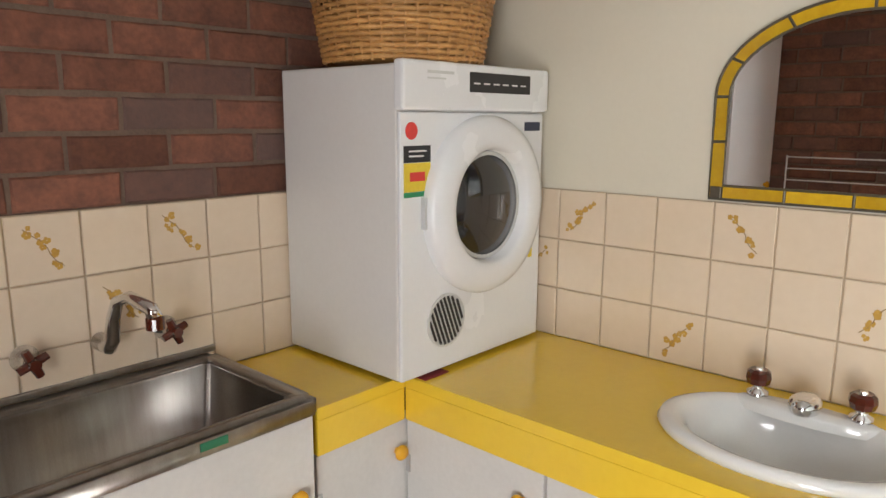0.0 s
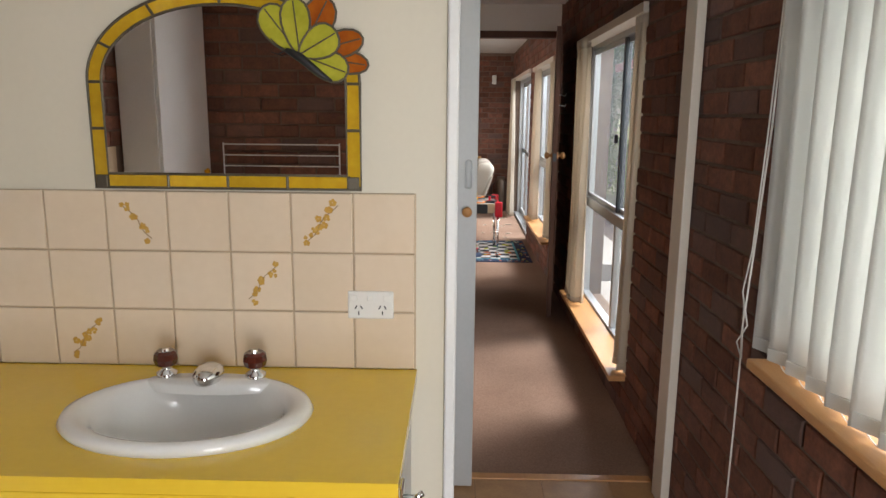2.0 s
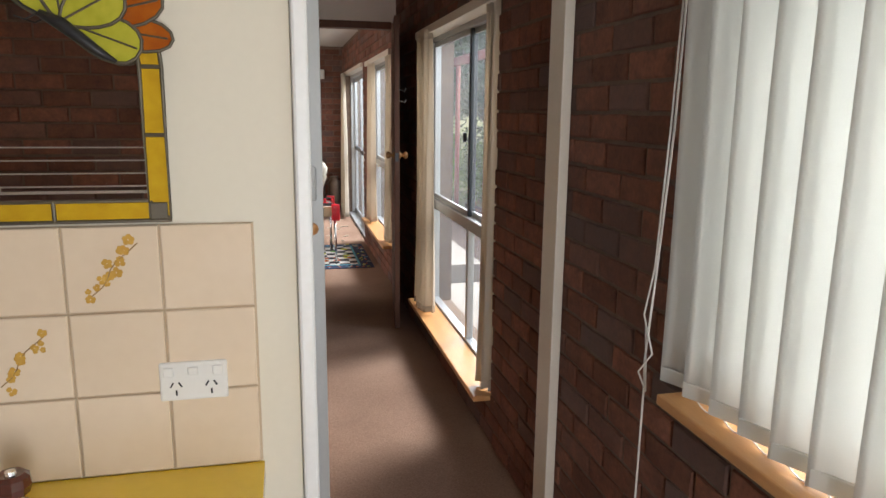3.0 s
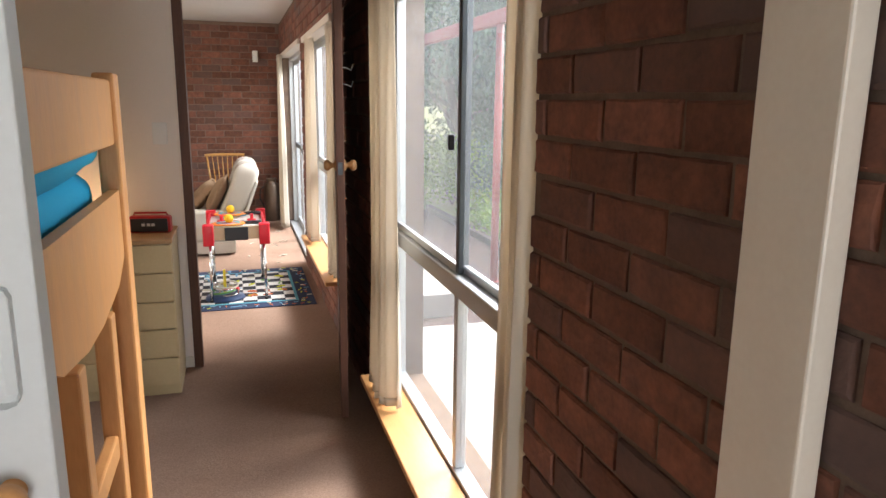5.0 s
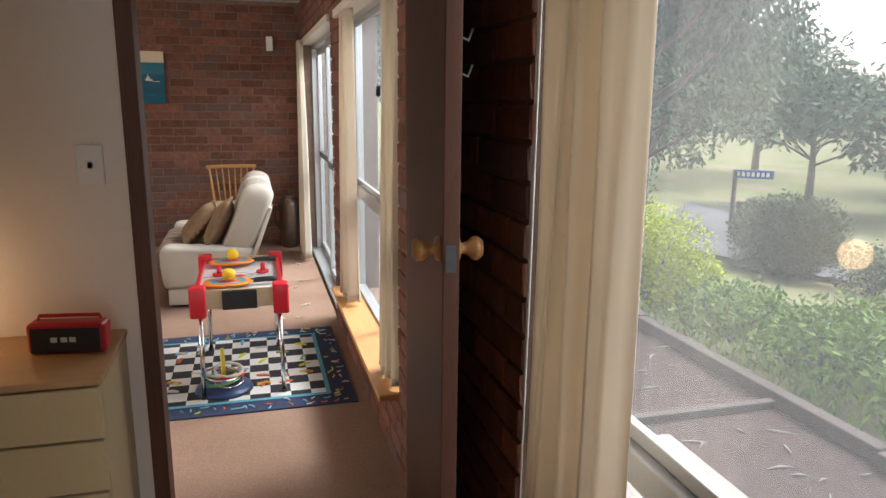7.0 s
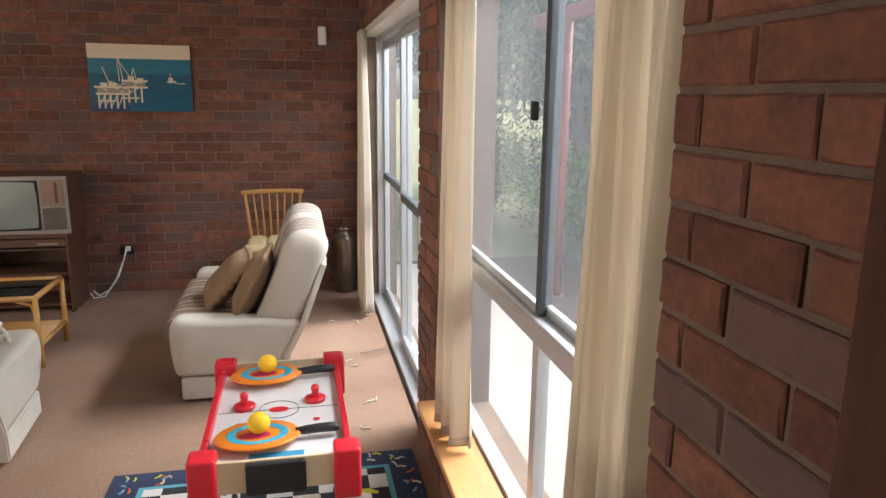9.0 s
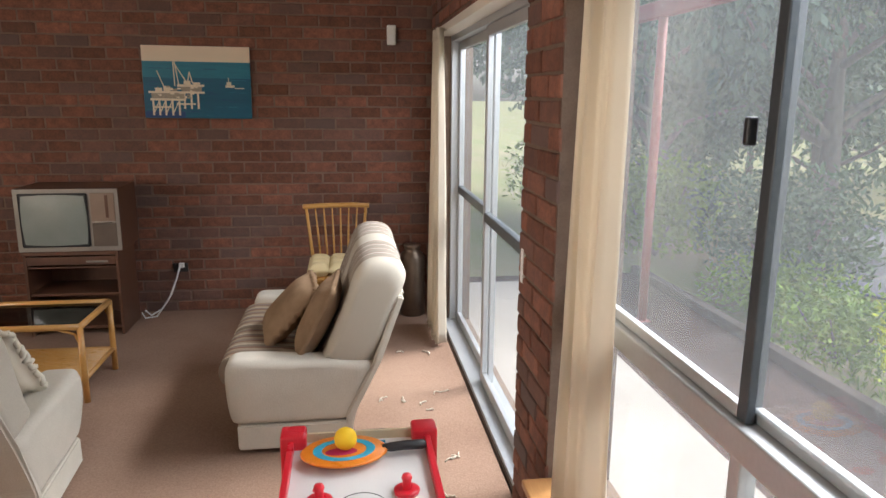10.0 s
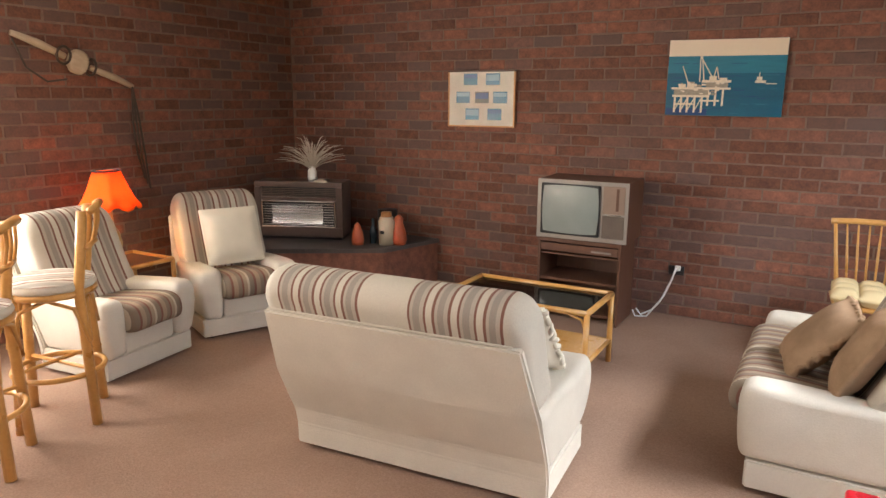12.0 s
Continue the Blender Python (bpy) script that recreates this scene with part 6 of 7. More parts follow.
for k in range(120):
    s = rngr.uniform(-1, 1)
    if k % 2:
        x, y = rngr.choice((-1, 1)) * rngr.uniform(0.57, 0.655), s * 0.63
    else:
        x, y = s * 0.65, rngr.choice((-1, 1)) * rngr.uniform(0.545, 0.63)
    a, ln = rngr.uniform(0, math.pi), rngr.uniform(0.012, 0.024)
    c_, s_ = math.cos(a), math.sin(a)
    part("squiggle", tube([(x - ln * c_, y - ln * s_, 0.009), (x + 0.3 * ln * s_, y - 0.3 * ln * c_, 0.0095), (x + ln * c_, y + ln * s_, 0.009)], 0.0045, 5), SQ[k % 5 if k % 5 != 4 else 2], rug)
for k in range(44):
    i, jx = rngr.randint(-4, 3), rngr.randint(-4, 3)
    x, y = (i + 0.5) * 0.125, (jx + 0.5) * 0.122
    a = rngr.uniform(0, math.pi)
    part("car_print", tube([(x - 0.04 * math.cos(a), y - 0.04 * math.sin(a), 0.0116), (x, y, 0.0122), (x + 0.04 * math.cos(a), y + 0.04 * math.sin(a), 0.0116)], [0.008, 0.014, 0.008], 5), SQ[k % 5], rug)

ht = thing("hockey_table", "toy air hockey table with red corners and chrome legs", "toy table", pose(0.453, 8.29, 0))
TOYW = mat("white_glossy_play_surface", (0.72, 0.71, 0.7), (0.69, 0.68, 0.67), rough=0.2, bump=0)
TOYR = mat("red_toy_plastic", (0.65, 0.02, 0.035), (0.58, 0.015, 0.03), rough=0.3, bump=0)
APRON = mat("pale_chipboard_apron", (0.62, 0.5, 0.32), (0.55, 0.44, 0.28), rough=0.5)
TOYB = mat("blue_print", (0.05, 0.32, 0.55), rough=0.25, bump=0)
Z = 0.60
part("play_board", box(-0.22, 0.22, -0.395, 0.395, Z - 0.02, Z, 0.002), TOYW, ht, "white play surface with rink markings")
for sx in (-1, 1):
    part("side_rail", box(sx * 0.222 - 0.01, sx * 0.222 + 0.01, -0.35, 0.35, Z - 0.05, Z + 0.03, 0.004), TOYR, ht, "red side rail")
for sy in (-1, 1):
    part("end_board", box(-0.2, 0.2, sy * 0.4 - 0.006, sy * 0.4 + 0.006, Z - 0.075, Z + 0.03, 0.002), APRON, ht)
    part("goal", box(-0.09, 0.09, sy * 0.41 - 0.012, sy * 0.41 + 0.012, Z - 0.08, Z + 0.025, 0.006), BLACK, ht, "black goal box")
    part("goal_print", box(-0.085, 0.085, sy * 0.345 - 0.035, sy * 0.345 + 0.035, Z + 0.0004, Z + 0.001), TOYB, ht)
    for sx in (-1, 1):
        cr = part("corner", box(sx * 0.215 - 0.042, sx * 0.215 + 0.042, sy * 0.385 - 0.042, sy * 0.385 + 0.042, Z - 0.12, Z + 0.05, 0.012, 3), TOYR, ht, "red moulded corner", True)
        part("leg", tube([(sx * 0.215, sy * 0.385, 0.012), (sx * 0.205, sy * 0.38, Z - 0.12)], 0.0125, 12), CHROME, ht, "chrome tube leg", True)
        part("leg_cap", lathe([(0.0, 0.0115), (0.017, 0.0115), (0.017, 0.03), (0.013, 0.032)], 12, m=pose(sx * 0.215, sy * 0.385, 0)), BLACK, ht)
part("centre_line", box(-0.21, 0.21, -0.002, 0.002, Z + 0.0004, Z + 0.001), BLACK, ht)
part("centre_ring", tube([(0.07 * math.cos(2 * math.pi * k / 40), 0.07 * math.sin(2 * math.pi * k / 40), Z + 0.0006) for k in range(40)], 0.0013, 5, True), BLACK, ht)
part("centre_badge", lathe([(0.0, 0.0015), (0.035, 0.001), (0.036, 0.0)], 24, 1.0, 0.6, pose(0.0, 0, Z + 0.001)), TOYR, ht)
for sx in (-1, 1):
    for sy in (-1, 1):
        part("rink_spot", lathe([(0.0, 0.0012), (0.012, 0.001), (0.0125, 0.0)], 14, m=pose(sx * 0.13, sy * 0.1, Z + 0.0004)), TOYR, ht)
ORANGE = mat("orange_paddle_plastic", (0.85, 0.25, 0.015), rough=0.3, bump=0)
CYAN = mat("cyan_paddle_print", (0.05, 0.4, 0.6), rough=0.3, bump=0)
MAG = mat("magenta_paddle_print", (0.5, 0.02, 0.12), rough=0.3, bump=0)
YBALL = mat("yellow_foam", (0.85, 0.55, 0.01), (0.8, 0.48, 0.01), rough=0.7, fine=200, bump=0.3)
for py, px in ((0.265, -0.05), (-0.245, -0.06)):
    pd = thing("toy_paddle", "orange toy paddle with blue rings and black grip", "toy paddle", pose(0.453 + px, 8.29 + py, Z + 0.03, 0, 0, 4), "toy paddles")
    part("blade", lathe([(0.0, 0.006), (0.13, 0.006), (0.137, 0.0), (0.13, -0.006), (0.0, -0.006)], 40, 1.0, 0.72), ORANGE, pd, "", True)
    part("ring_print", lathe([(0.07, 0.0064), (0.072, 0.0075), (0.096, 0.0075), (0.098, 0.0064)], 40, 1.0, 0.72), CYAN, pd)
    part("blot_print", lathe([(0.0, 0.0074), (0.045, 0.0072), (0.046, 0.0062)], 24, 1.1, 0.5, pose(-0.01, -0.012, 0)), MAG, pd)
    part("grip", tube([(0.12, 0, 0), (0.15, 0, 0.0), (0.2, 0, 0.002), (0.25, 0, 0.0), (0.262, 0, 0)], [0.011, 0.015, 0.0155, 0.016, 0.011], 12), BLACK, pd, "black foam grip", True)
    bl = thing("toy_ball", "yellow foam ball resting on a paddle", "ball", pose(0.453 + px + 0.005, 8.29 + py + 0.005, Z + 0.037 + 0.034), "toy balls")
    part("foam", lathe([(0.036 * math.sin(math.pi * k / 14), -0.036 * math.cos(math.pi * k / 14)) for k in range(15)], 24), YBALL, bl, "", True)
for mx, my in ((-0.12, 0.03), (0.13, 0.055)):
    ml = thing("hockey_mallet", "small red hockey mallet on the toy table", "mallet", pose(0.453 + mx, 8.29 + my, Z + 0.001), "hockey mallets")
    part("skirt", lathe([(0.0, 0.0), (0.036, 0.0), (0.038, 0.012), (0.03, 0.016), (0.014, 0.014)], 24), TOYR, ml, "", True)
    part("grip", lathe([(0.013, 0.014), (0.013, 0.04), (0.016, 0.048), (0.012, 0.058), (0.0, 0.06)], 20), TOYR, ml, "", True)
toss = thing("ring_toss", "colourful ring toss toy with a yellow pole", "toy", pose(0.34, 8.02, 0.013))
part("pole", tube([(0, 0, 0.03), (0, 0, 0.24)], [0.014, 0.01], 12), mat("yellow_toy_plastic", (0.75, 0.6, 0.02), rough=0.3), toss, "yellow pole", True)
part("base", lathe([(0.0, 0.0), (0.16, 0.0), (0.15, 0.02), (0.03, 0.035), (0.0, 0.036)], 30), mat("dark_blue_toy_base", (0.03, 0.06, 0.15), rough=0.35), toss, "", True)
for k in range(7):
    a = k * 2.1
    rr = 0.075 + 0.012 * (k % 3)
    part("ring", tube([(0.03 * math.cos(a) + rr * math.cos(2 * math.pi * i / 28), 0.03 * math.sin(a) + rr * math.sin(2 * math.pi * i / 28), 0.045 + 0.011 * k + 0.012 * math.sin(2 * math.pi * i / 28 + k)) for i in range(28)], 0.008, 8, True), (CHROME, SQ[2], SQ[4], TOYR, SQ[3], CHROME, SQ[3])[k], toss, "rope ring", True)

# scraps on the carpet
FLUFF = mat("pale_lint", (0.62, 0.54, 0.44), rough=1.0)
rngs = random.Random(77)
for k in range(14):
    x, y = rngs.uniform(0.55, 0.95), rngs.choice((9.2, 9.35, 9.6, 10.2, 10.3, 11.0)) + rngs.uniform(-0.08, 0.08)
    lint = thing("lint_scrap", "curled pale lint scrap on the carpet", "scrap", pose(x, y, 0.0, 0, 0, rngs.uniform(0, 360)), "carpet scraps")
    pts = [(0.0, 0.0, 0.004)]
    for i in range(8):
        pts.append((pts[-1][0] + rngs.uniform(-0.006, 0.02), pts[-1][1] + rngs.uniform(-0.018, 0.018), 0.004 + 0.006 * rngs.random()))
    part("thread", tube(pts, 0.004, 5), FLUFF, lint, "", True)

# ---- outdoors ----
GROUND = mat("dry_grass_ground", (0.17, 0.21, 0.075), (0.32, 0.27, 0.18), rough=1.0, scale=0.35, fine=14, bump=0.4, spec=0.05)
MULCH = mat("bark_mulch", (0.12, 0.085, 0.075), (0.07, 0.05, 0.045), rough=1.0, scale=12, fine=70, bump=1.0, spec=0.05, distance=0.02)
CONC = mat("pale_concrete", (0.36, 0.325, 0.29), (0.29, 0.26, 0.23), rough=0.85, scale=3, fine=90, bump=0.3)
ASPH = mat("grey_asphalt", (0.13, 0.13, 0.135), (0.1, 0.1, 0.105), rough=0.95, scale=3, fine=60, bump=0.3)
bm = bmesh.new()
ys = [-600, -100, -20, 0, 5, 10, 15, 20, 30, 60, 150, 600]
xs = [1.34, 6, 10, 15, 20, 30, 60, 150, 700]
gz = lambda x, y: -0.28 - min(2.4, max(0, 0.16 * (x - 4)))
vv = [[bm.verts.new((x, y, gz(x, y))) for y in ys] for x in xs]
for i in range(len(xs) - 1):
    for k in range(len(ys) - 1):
        bm.faces.new((vv[i][k], vv[i + 1][k], vv[i + 1][k + 1], vv[i][k + 1]))
bmesh.ops.subdivide_edges(bm, edges=[e for e in bm.edges], cuts=1)
tagged(part("ground", bm, GROUND), "sloping dry grass garden", "ground", kind="structure")
tagged(part("garden_bed", box(1.36, 3.7, 7.05, 14, -0.4, -0.262), MULCH), "dark bark mulch bed", "garden bed", kind="structure")
tagged(part("garden_bed_front", box(2.56, 3.7, 2.0, 7.049, -0.4, -0.262), MULCH), "dark bark mulch bed", "garden bed", kind="structure")
tagged(part("path", box(1.36, 2.55, 1.0, 7.0, -0.4, -0.03, 0.01), CONC), "pale concrete slab outside the window", "path", kind="structure")
tagged(part("path_door", box(1.36, 2.3, 7.9, 13, -0.4, -0.05, 0.01), CONC), "pale concrete slab outside the door", "path", kind="structure")
SLEEPER = mat("grey_timber_edging", (0.13, 0.1, 0.085), (0.09, 0.07, 0.06), rough=0.9, scale=6)
for y0 in (2.0, 4.4, 6.8, 9.2, 11.6):
    e = thing("garden_sleeper", "weathered timber garden edging", "edging", pose(3.75, y0, -0.3, 0, 0, 1), "garden edging")
    part("timber", box(-0.05, 0.05, 0, 2.38, 0, 0.13, 0.01), SLEEPER, e)
e = thing("garden_sleeper", "weathered timber edging across the mulch", "edging", pose(2.62, 7.55, -0.27, 0, 0, -90), "garden edging")
part("timber", box(-0.03, 0.03, 0, 1.05, 0, 0.06, 0.008), SLEEPER, e)
REDPOST = mat("faded_red_post_paint", (0.36, 0.09, 0.08), (0.28, 0.07, 0.06), rough=0.6)
for y in (5.65, 8.98, 12.3):
    p = thing("veranda_post", "faded red steel veranda post", "post", pose(3.07, y, -0.27), "veranda posts")
    part("shaft", tube([(0, 0, 0), (0, 0, 2.65)], 0.04, 14), REDPOST, p, "", True)
    part("base_plate", box(-0.06, 0.06, -0.06, 0.06, 0, 0.012, 0.002), REDPOST, p)
tagged(part("roof_eave", box(0.9, 1.75, -2.2, 13.2, 2.83, 2.95), WALNUT), "dark timber eave", "roof", kind="structure")
tagged(part("trim_pergola_beam", box(3.03, 3.11, 2.0, 13.2, 2.381, 2.52, 0.01), REDPOST), "faded red beam over the posts", "beam", kind="structure")

rngb = random.Random(17)
for k in range(26):
    bk_ = thing("bark_strip", "pale strip of fallen bark on the mulch", "bark", pose(rngb.uniform(2.7, 3.6), rngb.uniform(5.2, 9.0), -0.259, 0, 0, rngb.uniform(0, 180)), "fallen bark strips")
    ln = rngb.uniform(0.03, 0.09)
    part("strip", tube([(-ln, 0, 0.004), (0, rngb.uniform(-0.015, 0.015), 0.008), (ln, 0, 0.004)], [0.002, 0.007, 0.002], 6), CONC, bk_)


def leaf_mat(name, a, b):
    m = mat(name, a, b, rough=0.7, scale=3, fine=20, bump=0, vary=0.35, spec=0.2)
    return m


GUM = leaf_mat("grey_green_gum_leaves", (0.2, 0.26, 0.16), (0.12, 0.17, 0.09))
PINEL = leaf_mat("blue_green_drooping_leaves", (0.19, 0.26, 0.18), (0.11, 0.16, 0.11))
LIME = leaf_mat("lime_yellow_leaves", (0.55, 0.62, 0.04), (0.4, 0.48, 0.03))
GREEN = leaf_mat("fresh_green_leaves", (0.27, 0.39, 0.08), (0.16, 0.25, 0.05))
DULL = leaf_mat("dull_green_leaves", (0.13, 0.18, 0.085), (0.08, 0.115, 0.055))
BARK = mat("grey_bark", (0.3, 0.26, 0.22), (0.19, 0.16, 0.135), rough=0.95, scale=8, fine=50, bump=0.8, stretch=(3, 3, 0.6))


def foliage(rng, blobs, count, size, droop=0.0, slim=0.35):
    """Many small leaves scattered in clumps: blobs are (x, y, z, rx, ry, rz)."""
    v, f = [], []
    vol = [b[3] * b[4] * b[5] for b in blobs]
    for b, w in zip(blobs, vol):
        k = int(count * w / sum(vol))
        for _ in range(k):
            while True:
                p = Vector((rng.uniform(-1, 1), rng.uniform(-1, 1), rng.uniform(-1, 1)))
                if 0.15 < p.length < 1 + 0.15 * noise.noise(p * 3 + Vector(b[:3])):
                    break
            c = Vector((b[0] + p.x * b[3], b[1] + p.y * b[4], b[2] + p.z * b[5]))
            d = Vector((rng.gauss(0, 1), rng.gauss(0, 1), rng.gauss(0, 0.7) - droop)).normalized()
            s = d.cross(Vector((rng.gauss(0, 1), rng.gauss(0, 1), rng.gauss(0, 1)))).normalized()
            ln = size * rng.uniform(0.6, 1.5)
            i = len(v)
            v += [tuple(c), tuple(c + d * ln * 0.5 + s * ln * slim * 0.5), tuple(c + d * ln), tuple(c + d * ln * 0.5 - s * ln * slim * 0.5)]
            f.append((i, i + 1, i + 2, i + 3))
    return v, f


def raw_part(name, v, f, material, parent, label=""):
    me = bpy.data.meshes.new(name)
    me.from_pydata(v, [], f)
    me.materials.append(material)
    ob = new(name, me)
    ob.parent = parent
    if label:
        ob["label"] = label
    return ob


def tree(x, y, h, r, material, label, seed, count=9000, size=0.16, droop=0.8, lean=0.0):
    rng = random.Random(seed)
    g = gz(x, y)
    ob = thing("tree", label, "tree", pose(x, y, g))
    part("trunk", tube([(0, 0, 0), (0.04 + lean * 0.3, 0.03, h * 0.25), (lean * 0.7, 0.1, h * 0.55), (lean, 0.0, h * 0.85)], [0.05 * h ** 0.7, 0.038 * h ** 0.7, 0.024 * h ** 0.7, 0.008 * h ** 0.7], 10), BARK, ob, "", True)
    blobs = []
    for k in range(11):
        a = 2 * math.pi * k / 11 + rng.uniform(-0.3, 0.3)
        z0 = h * rng.uniform(0.22, 0.6)
        q = r * rng.uniform(0.55, 0.95)
        tip = (lean + q * math.cos(a), q * math.sin(a), z0 + h * rng.uniform(0.08, 0.3))
        part("limb", tube([(lean * z0 / h, 0.05, z0), (lean + 0.5 * q * math.cos(a), 0.5 * q * math.sin(a), z0 + 0.1 * h), tip], [0.014 * h ** 0.8, 0.008 * h ** 0.8, 0.003 * h ** 0.8], 7), BARK, ob, "", True)
        blobs.append((tip[0], tip[1], tip[2], r * 0.42, r * 0.42, h * 0.13))
        blobs.append((tip[0] * 0.6, tip[1] * 0.6, tip[2] + h * 0.1, r * 0.34, r * 0.34, h * 0.12))
    blobs.append((lean, 0, h * 0.88, r * 0.5, r * 0.5, h * 0.14))
    v, f = foliage(rng, blobs, count, size, droop)
    raw_part("crown", v, f, material, ob)
    return ob


def shrub(x, y, r, h, material, label, seed, count=3500, size=0.06):
    rng = random.Random(seed)
    g = gz(x, y) - 0.02
    ob = thing("shrub", label, "shrub", pose(x, y, g))
    blobs = [(r * 0.42 * math.cos(a), r * 0.42 * math.sin(a), h * rng.uniform(0.36, 0.6), r * 0.6, r * 0.6, h * 0.44) for a in (0.3, 1.7, 3.1, 4.6, 5.6)] + [(0, 0, h * 0.5, r * 0.6, r * 0.6, h * 0.5)]
    for k in range(5):
        a = 1.256 * k
        part("stem", tube([(0, 0, 0), (0.3 * r * math.cos(a), 0.3 * r * math.sin(a), h * 0.4), (0.5 * r * math.cos(a), 0.5 * r * math.sin(a), h * 0.75)], [0.02, 0.013, 0.004], 6), BARK, ob)
    v, f = foliage(rng, blobs, count, size, -0.5)
    raw_part("crown", v, f, material, ob)
    return ob


shrub(4.3, 10.1, 0.62, 1.05, LIME, "bright lime-yellow rounded shrub", 1, 7000, 0.05)
shrub(4.4, 9.55, 0.34, 0.6, LIME, "smaller bright lime-yellow shrub", 2)
shrub(8.25, 12.7, 0.88, 1.3, DULL, "rounded dull green shrub beside the drive", 3, 15000, 0.075)
shrub(9.0, 11.7, 0.7, 0.85, DULL, "low dark green shrub", 4)
for k, (x, y, r, h) in enumerate(((4.4, 8.9, 0.55, 0.5), (4.5, 8.0, 0.6, 0.62), (4.75, 7.2, 0.6, 0.6), (5.3, 8.3, 0.6, 0.6), (5.4, 7.2, 0.6, 0.6), (4.6, 6.3, 0.6, 0.6), (5.5, 6.2, 0.6, 0.65), (4.3, 11.3, 0.7, 0.6), (4.6, 12.6, 0.8, 0.7), (4.5, 5.2, 0.6, 0.6))):
    shrub(x, y, r, h, GREEN, "low loose green garden shrub", 20 + k, 2200, 0.07)
for k, (x, y, rr, hh, lm) in enumerate(((5.2, 13.5, 1.1, 1.6, GUM), (4.6, 15.4, 1.0, 1.4, GREEN), (5.6, 17.6, 1.4, 2.1, GUM), (4.2, 18.6, 1.0, 1.6, GREEN))):
    shrub(x, y, rr, hh, lm, "loose grey-green garden shrub beyond the bed", 120 + k, 4500, 0.1)
tree(7.2, 15.6, 6.5, 3.0, PINEL, "large drooping grey-green tree", 41, 30000, 0.15, 1.6)
tree(5.2, 16.5, 5.5, 2.4, GUM, "leaning grey-green gum tree", 42, 17000, 0.14, 1.0, -0.6)
tree(4.6, 20.5, 6.0, 2.8, GUM, "grey-green gum tree behind the lawn", 43, 14000, 0.2, 1.0)
tree(10.2, 20.0, 6.0, 2.6, GUM, "grey-green gum tree beside the road", 44, 12000, 0.2, 1.0)
for k, (x, y, h) in enumerate(((22, 27, 6), (27, 24, 7), (33, 30, 8), (20, 36, 8), (40, 26, 8), (30, 40, 9), (14, 34, 7), (45, 40, 9), (36, 18, 7), (24, 45, 9))):
    tree(x, y, h, h * 0.5, GUM, "distant grey-green gum tree", 60 + k, 4000, 0.38, 0.6)
# the road lies on the falling ground beyond the garden
road_at = lambda u, v: (11.6 + (v * 20 - 6) * 0.616 + (u - 0.5) * 2.7, 18 + (v * 20 - 6) * 0.788 - (u - 0.5) * 2.1)
bm = thicken(grid_sheet(3.4, 20, 4, 24, lambda u, v: Vector((*road_at(u, v), gz(*road_at(u, v)) + 0.05))), -0.03)
tagged(part("road", bm, ASPH), "grey asphalt road sloping past the garden", "road", kind="structure")
sgn = thing("street_sign", "blue street name sign on a short post", "street sign", pose(10.95, 17.4, gz(10.95, 17.4), 0, 0, -35))
part("post", tube([(0, 0, 0), (0, 0, 1.5)], 0.05, 10), SLEEPER, sgn)
part("board", box(-0.05, 0.78, -0.02, 0.02, 1.33, 1.52, 0.005), mat("blue_sign_enamel", (0.03, 0.1, 0.4), rough=0.4), sgn, "blue enamel name board")
for k in range(7):
    part("letter_bar", box(0.03 + 0.1 * k, 0.09 + 0.1 * k, -0.026, -0.0205, 1.38, 1.47), WHITE, sgn)
for x, y in ((9.9, 15.8), (13.6, 14.2), (15.2, 13.4)):
    bo = thing("bollard", "short dark timber bollard beside the road", "bollard", pose(x, y, gz(x, y)), "roadside bollards")
    part("timber", box(-0.07, 0.07, -0.07, 0.07, 0, 0.9, 0.015), SLEEPER, bo)
rngg = random.Random(3)
v, f = foliage(rngg, [(4.6, 8.0, -0.3, 0.85, 5.5, 0.12)], 7000, 0.09, -2.0, 0.15)
me = bpy.data.meshes.new("grass")
me.from_pydata(v, [], f)
me.materials.append(GREEN)
tagged(new("grass", me), "loose green ground cover in the bed", "grass", kind="stuff")

# ---- bricks, tiles and other pieces of the setting ----
BRICK_L, BRICK_H, JOINT = 0.23, 0.076, 0.01
brick_meshes = {}


def brick_mesh(w, kind=0):
    """A brick face with chipped, uneven edges; back on y = 0, front towards -y; four kinds of each length."""
    key = (round(w, 2), kind)
    if key not in brick_meshes:
        rng = random.Random(kind * 1000 + int(w * 100))
        me = bpy.data.meshes.new("brick")
        a, h, d = key[0] / 2, BRICK_H / 2, 0.012
        edge = [(-a + 2 * a * k / 5, -h) for k in range(5)] + [(a, -h), (a, 0)] + [(a - 2 * a * k / 5, h) for k in range(5)] + [(-a, h), (-a, 0)]
        n = len(edge)
        jit = [(rng.uniform(-0.0012, 0.0022), rng.uniform(0.003, 0.0075)) for _ in range(n)]
        vs = [(x, 0, z) for x, z in edge]
        vs += [(x - math.copysign(j, x), -d + 0.004 + j, z - math.copysign(j, z) * (abs(z) > 0)) for (x, z), (j, e) in zip(edge, jit)]
        vs += [(x - math.copysign(min(abs(x), e), x), -d + rng.uniform(-0.001, 0.001), z - math.copysign(min(abs(z), e), z)) for (x, z), (j, e) in zip(edge, jit)]
        vs.append((0, -d - 0.0008, 0))
        fs = []
        for i in range(n):
            k = (i + 1) % n
            fs += [(i, k, n + k, n + i), (n + i, n + k, 2 * n + k, 2 * n + i), (2 * n + i, 2 * n + k, 3 * n)]
        me.from_pydata(vs, [], fs)
        me.materials.append(BRICK)
        brick_meshes[key] = me
    return brick_meshes[key]


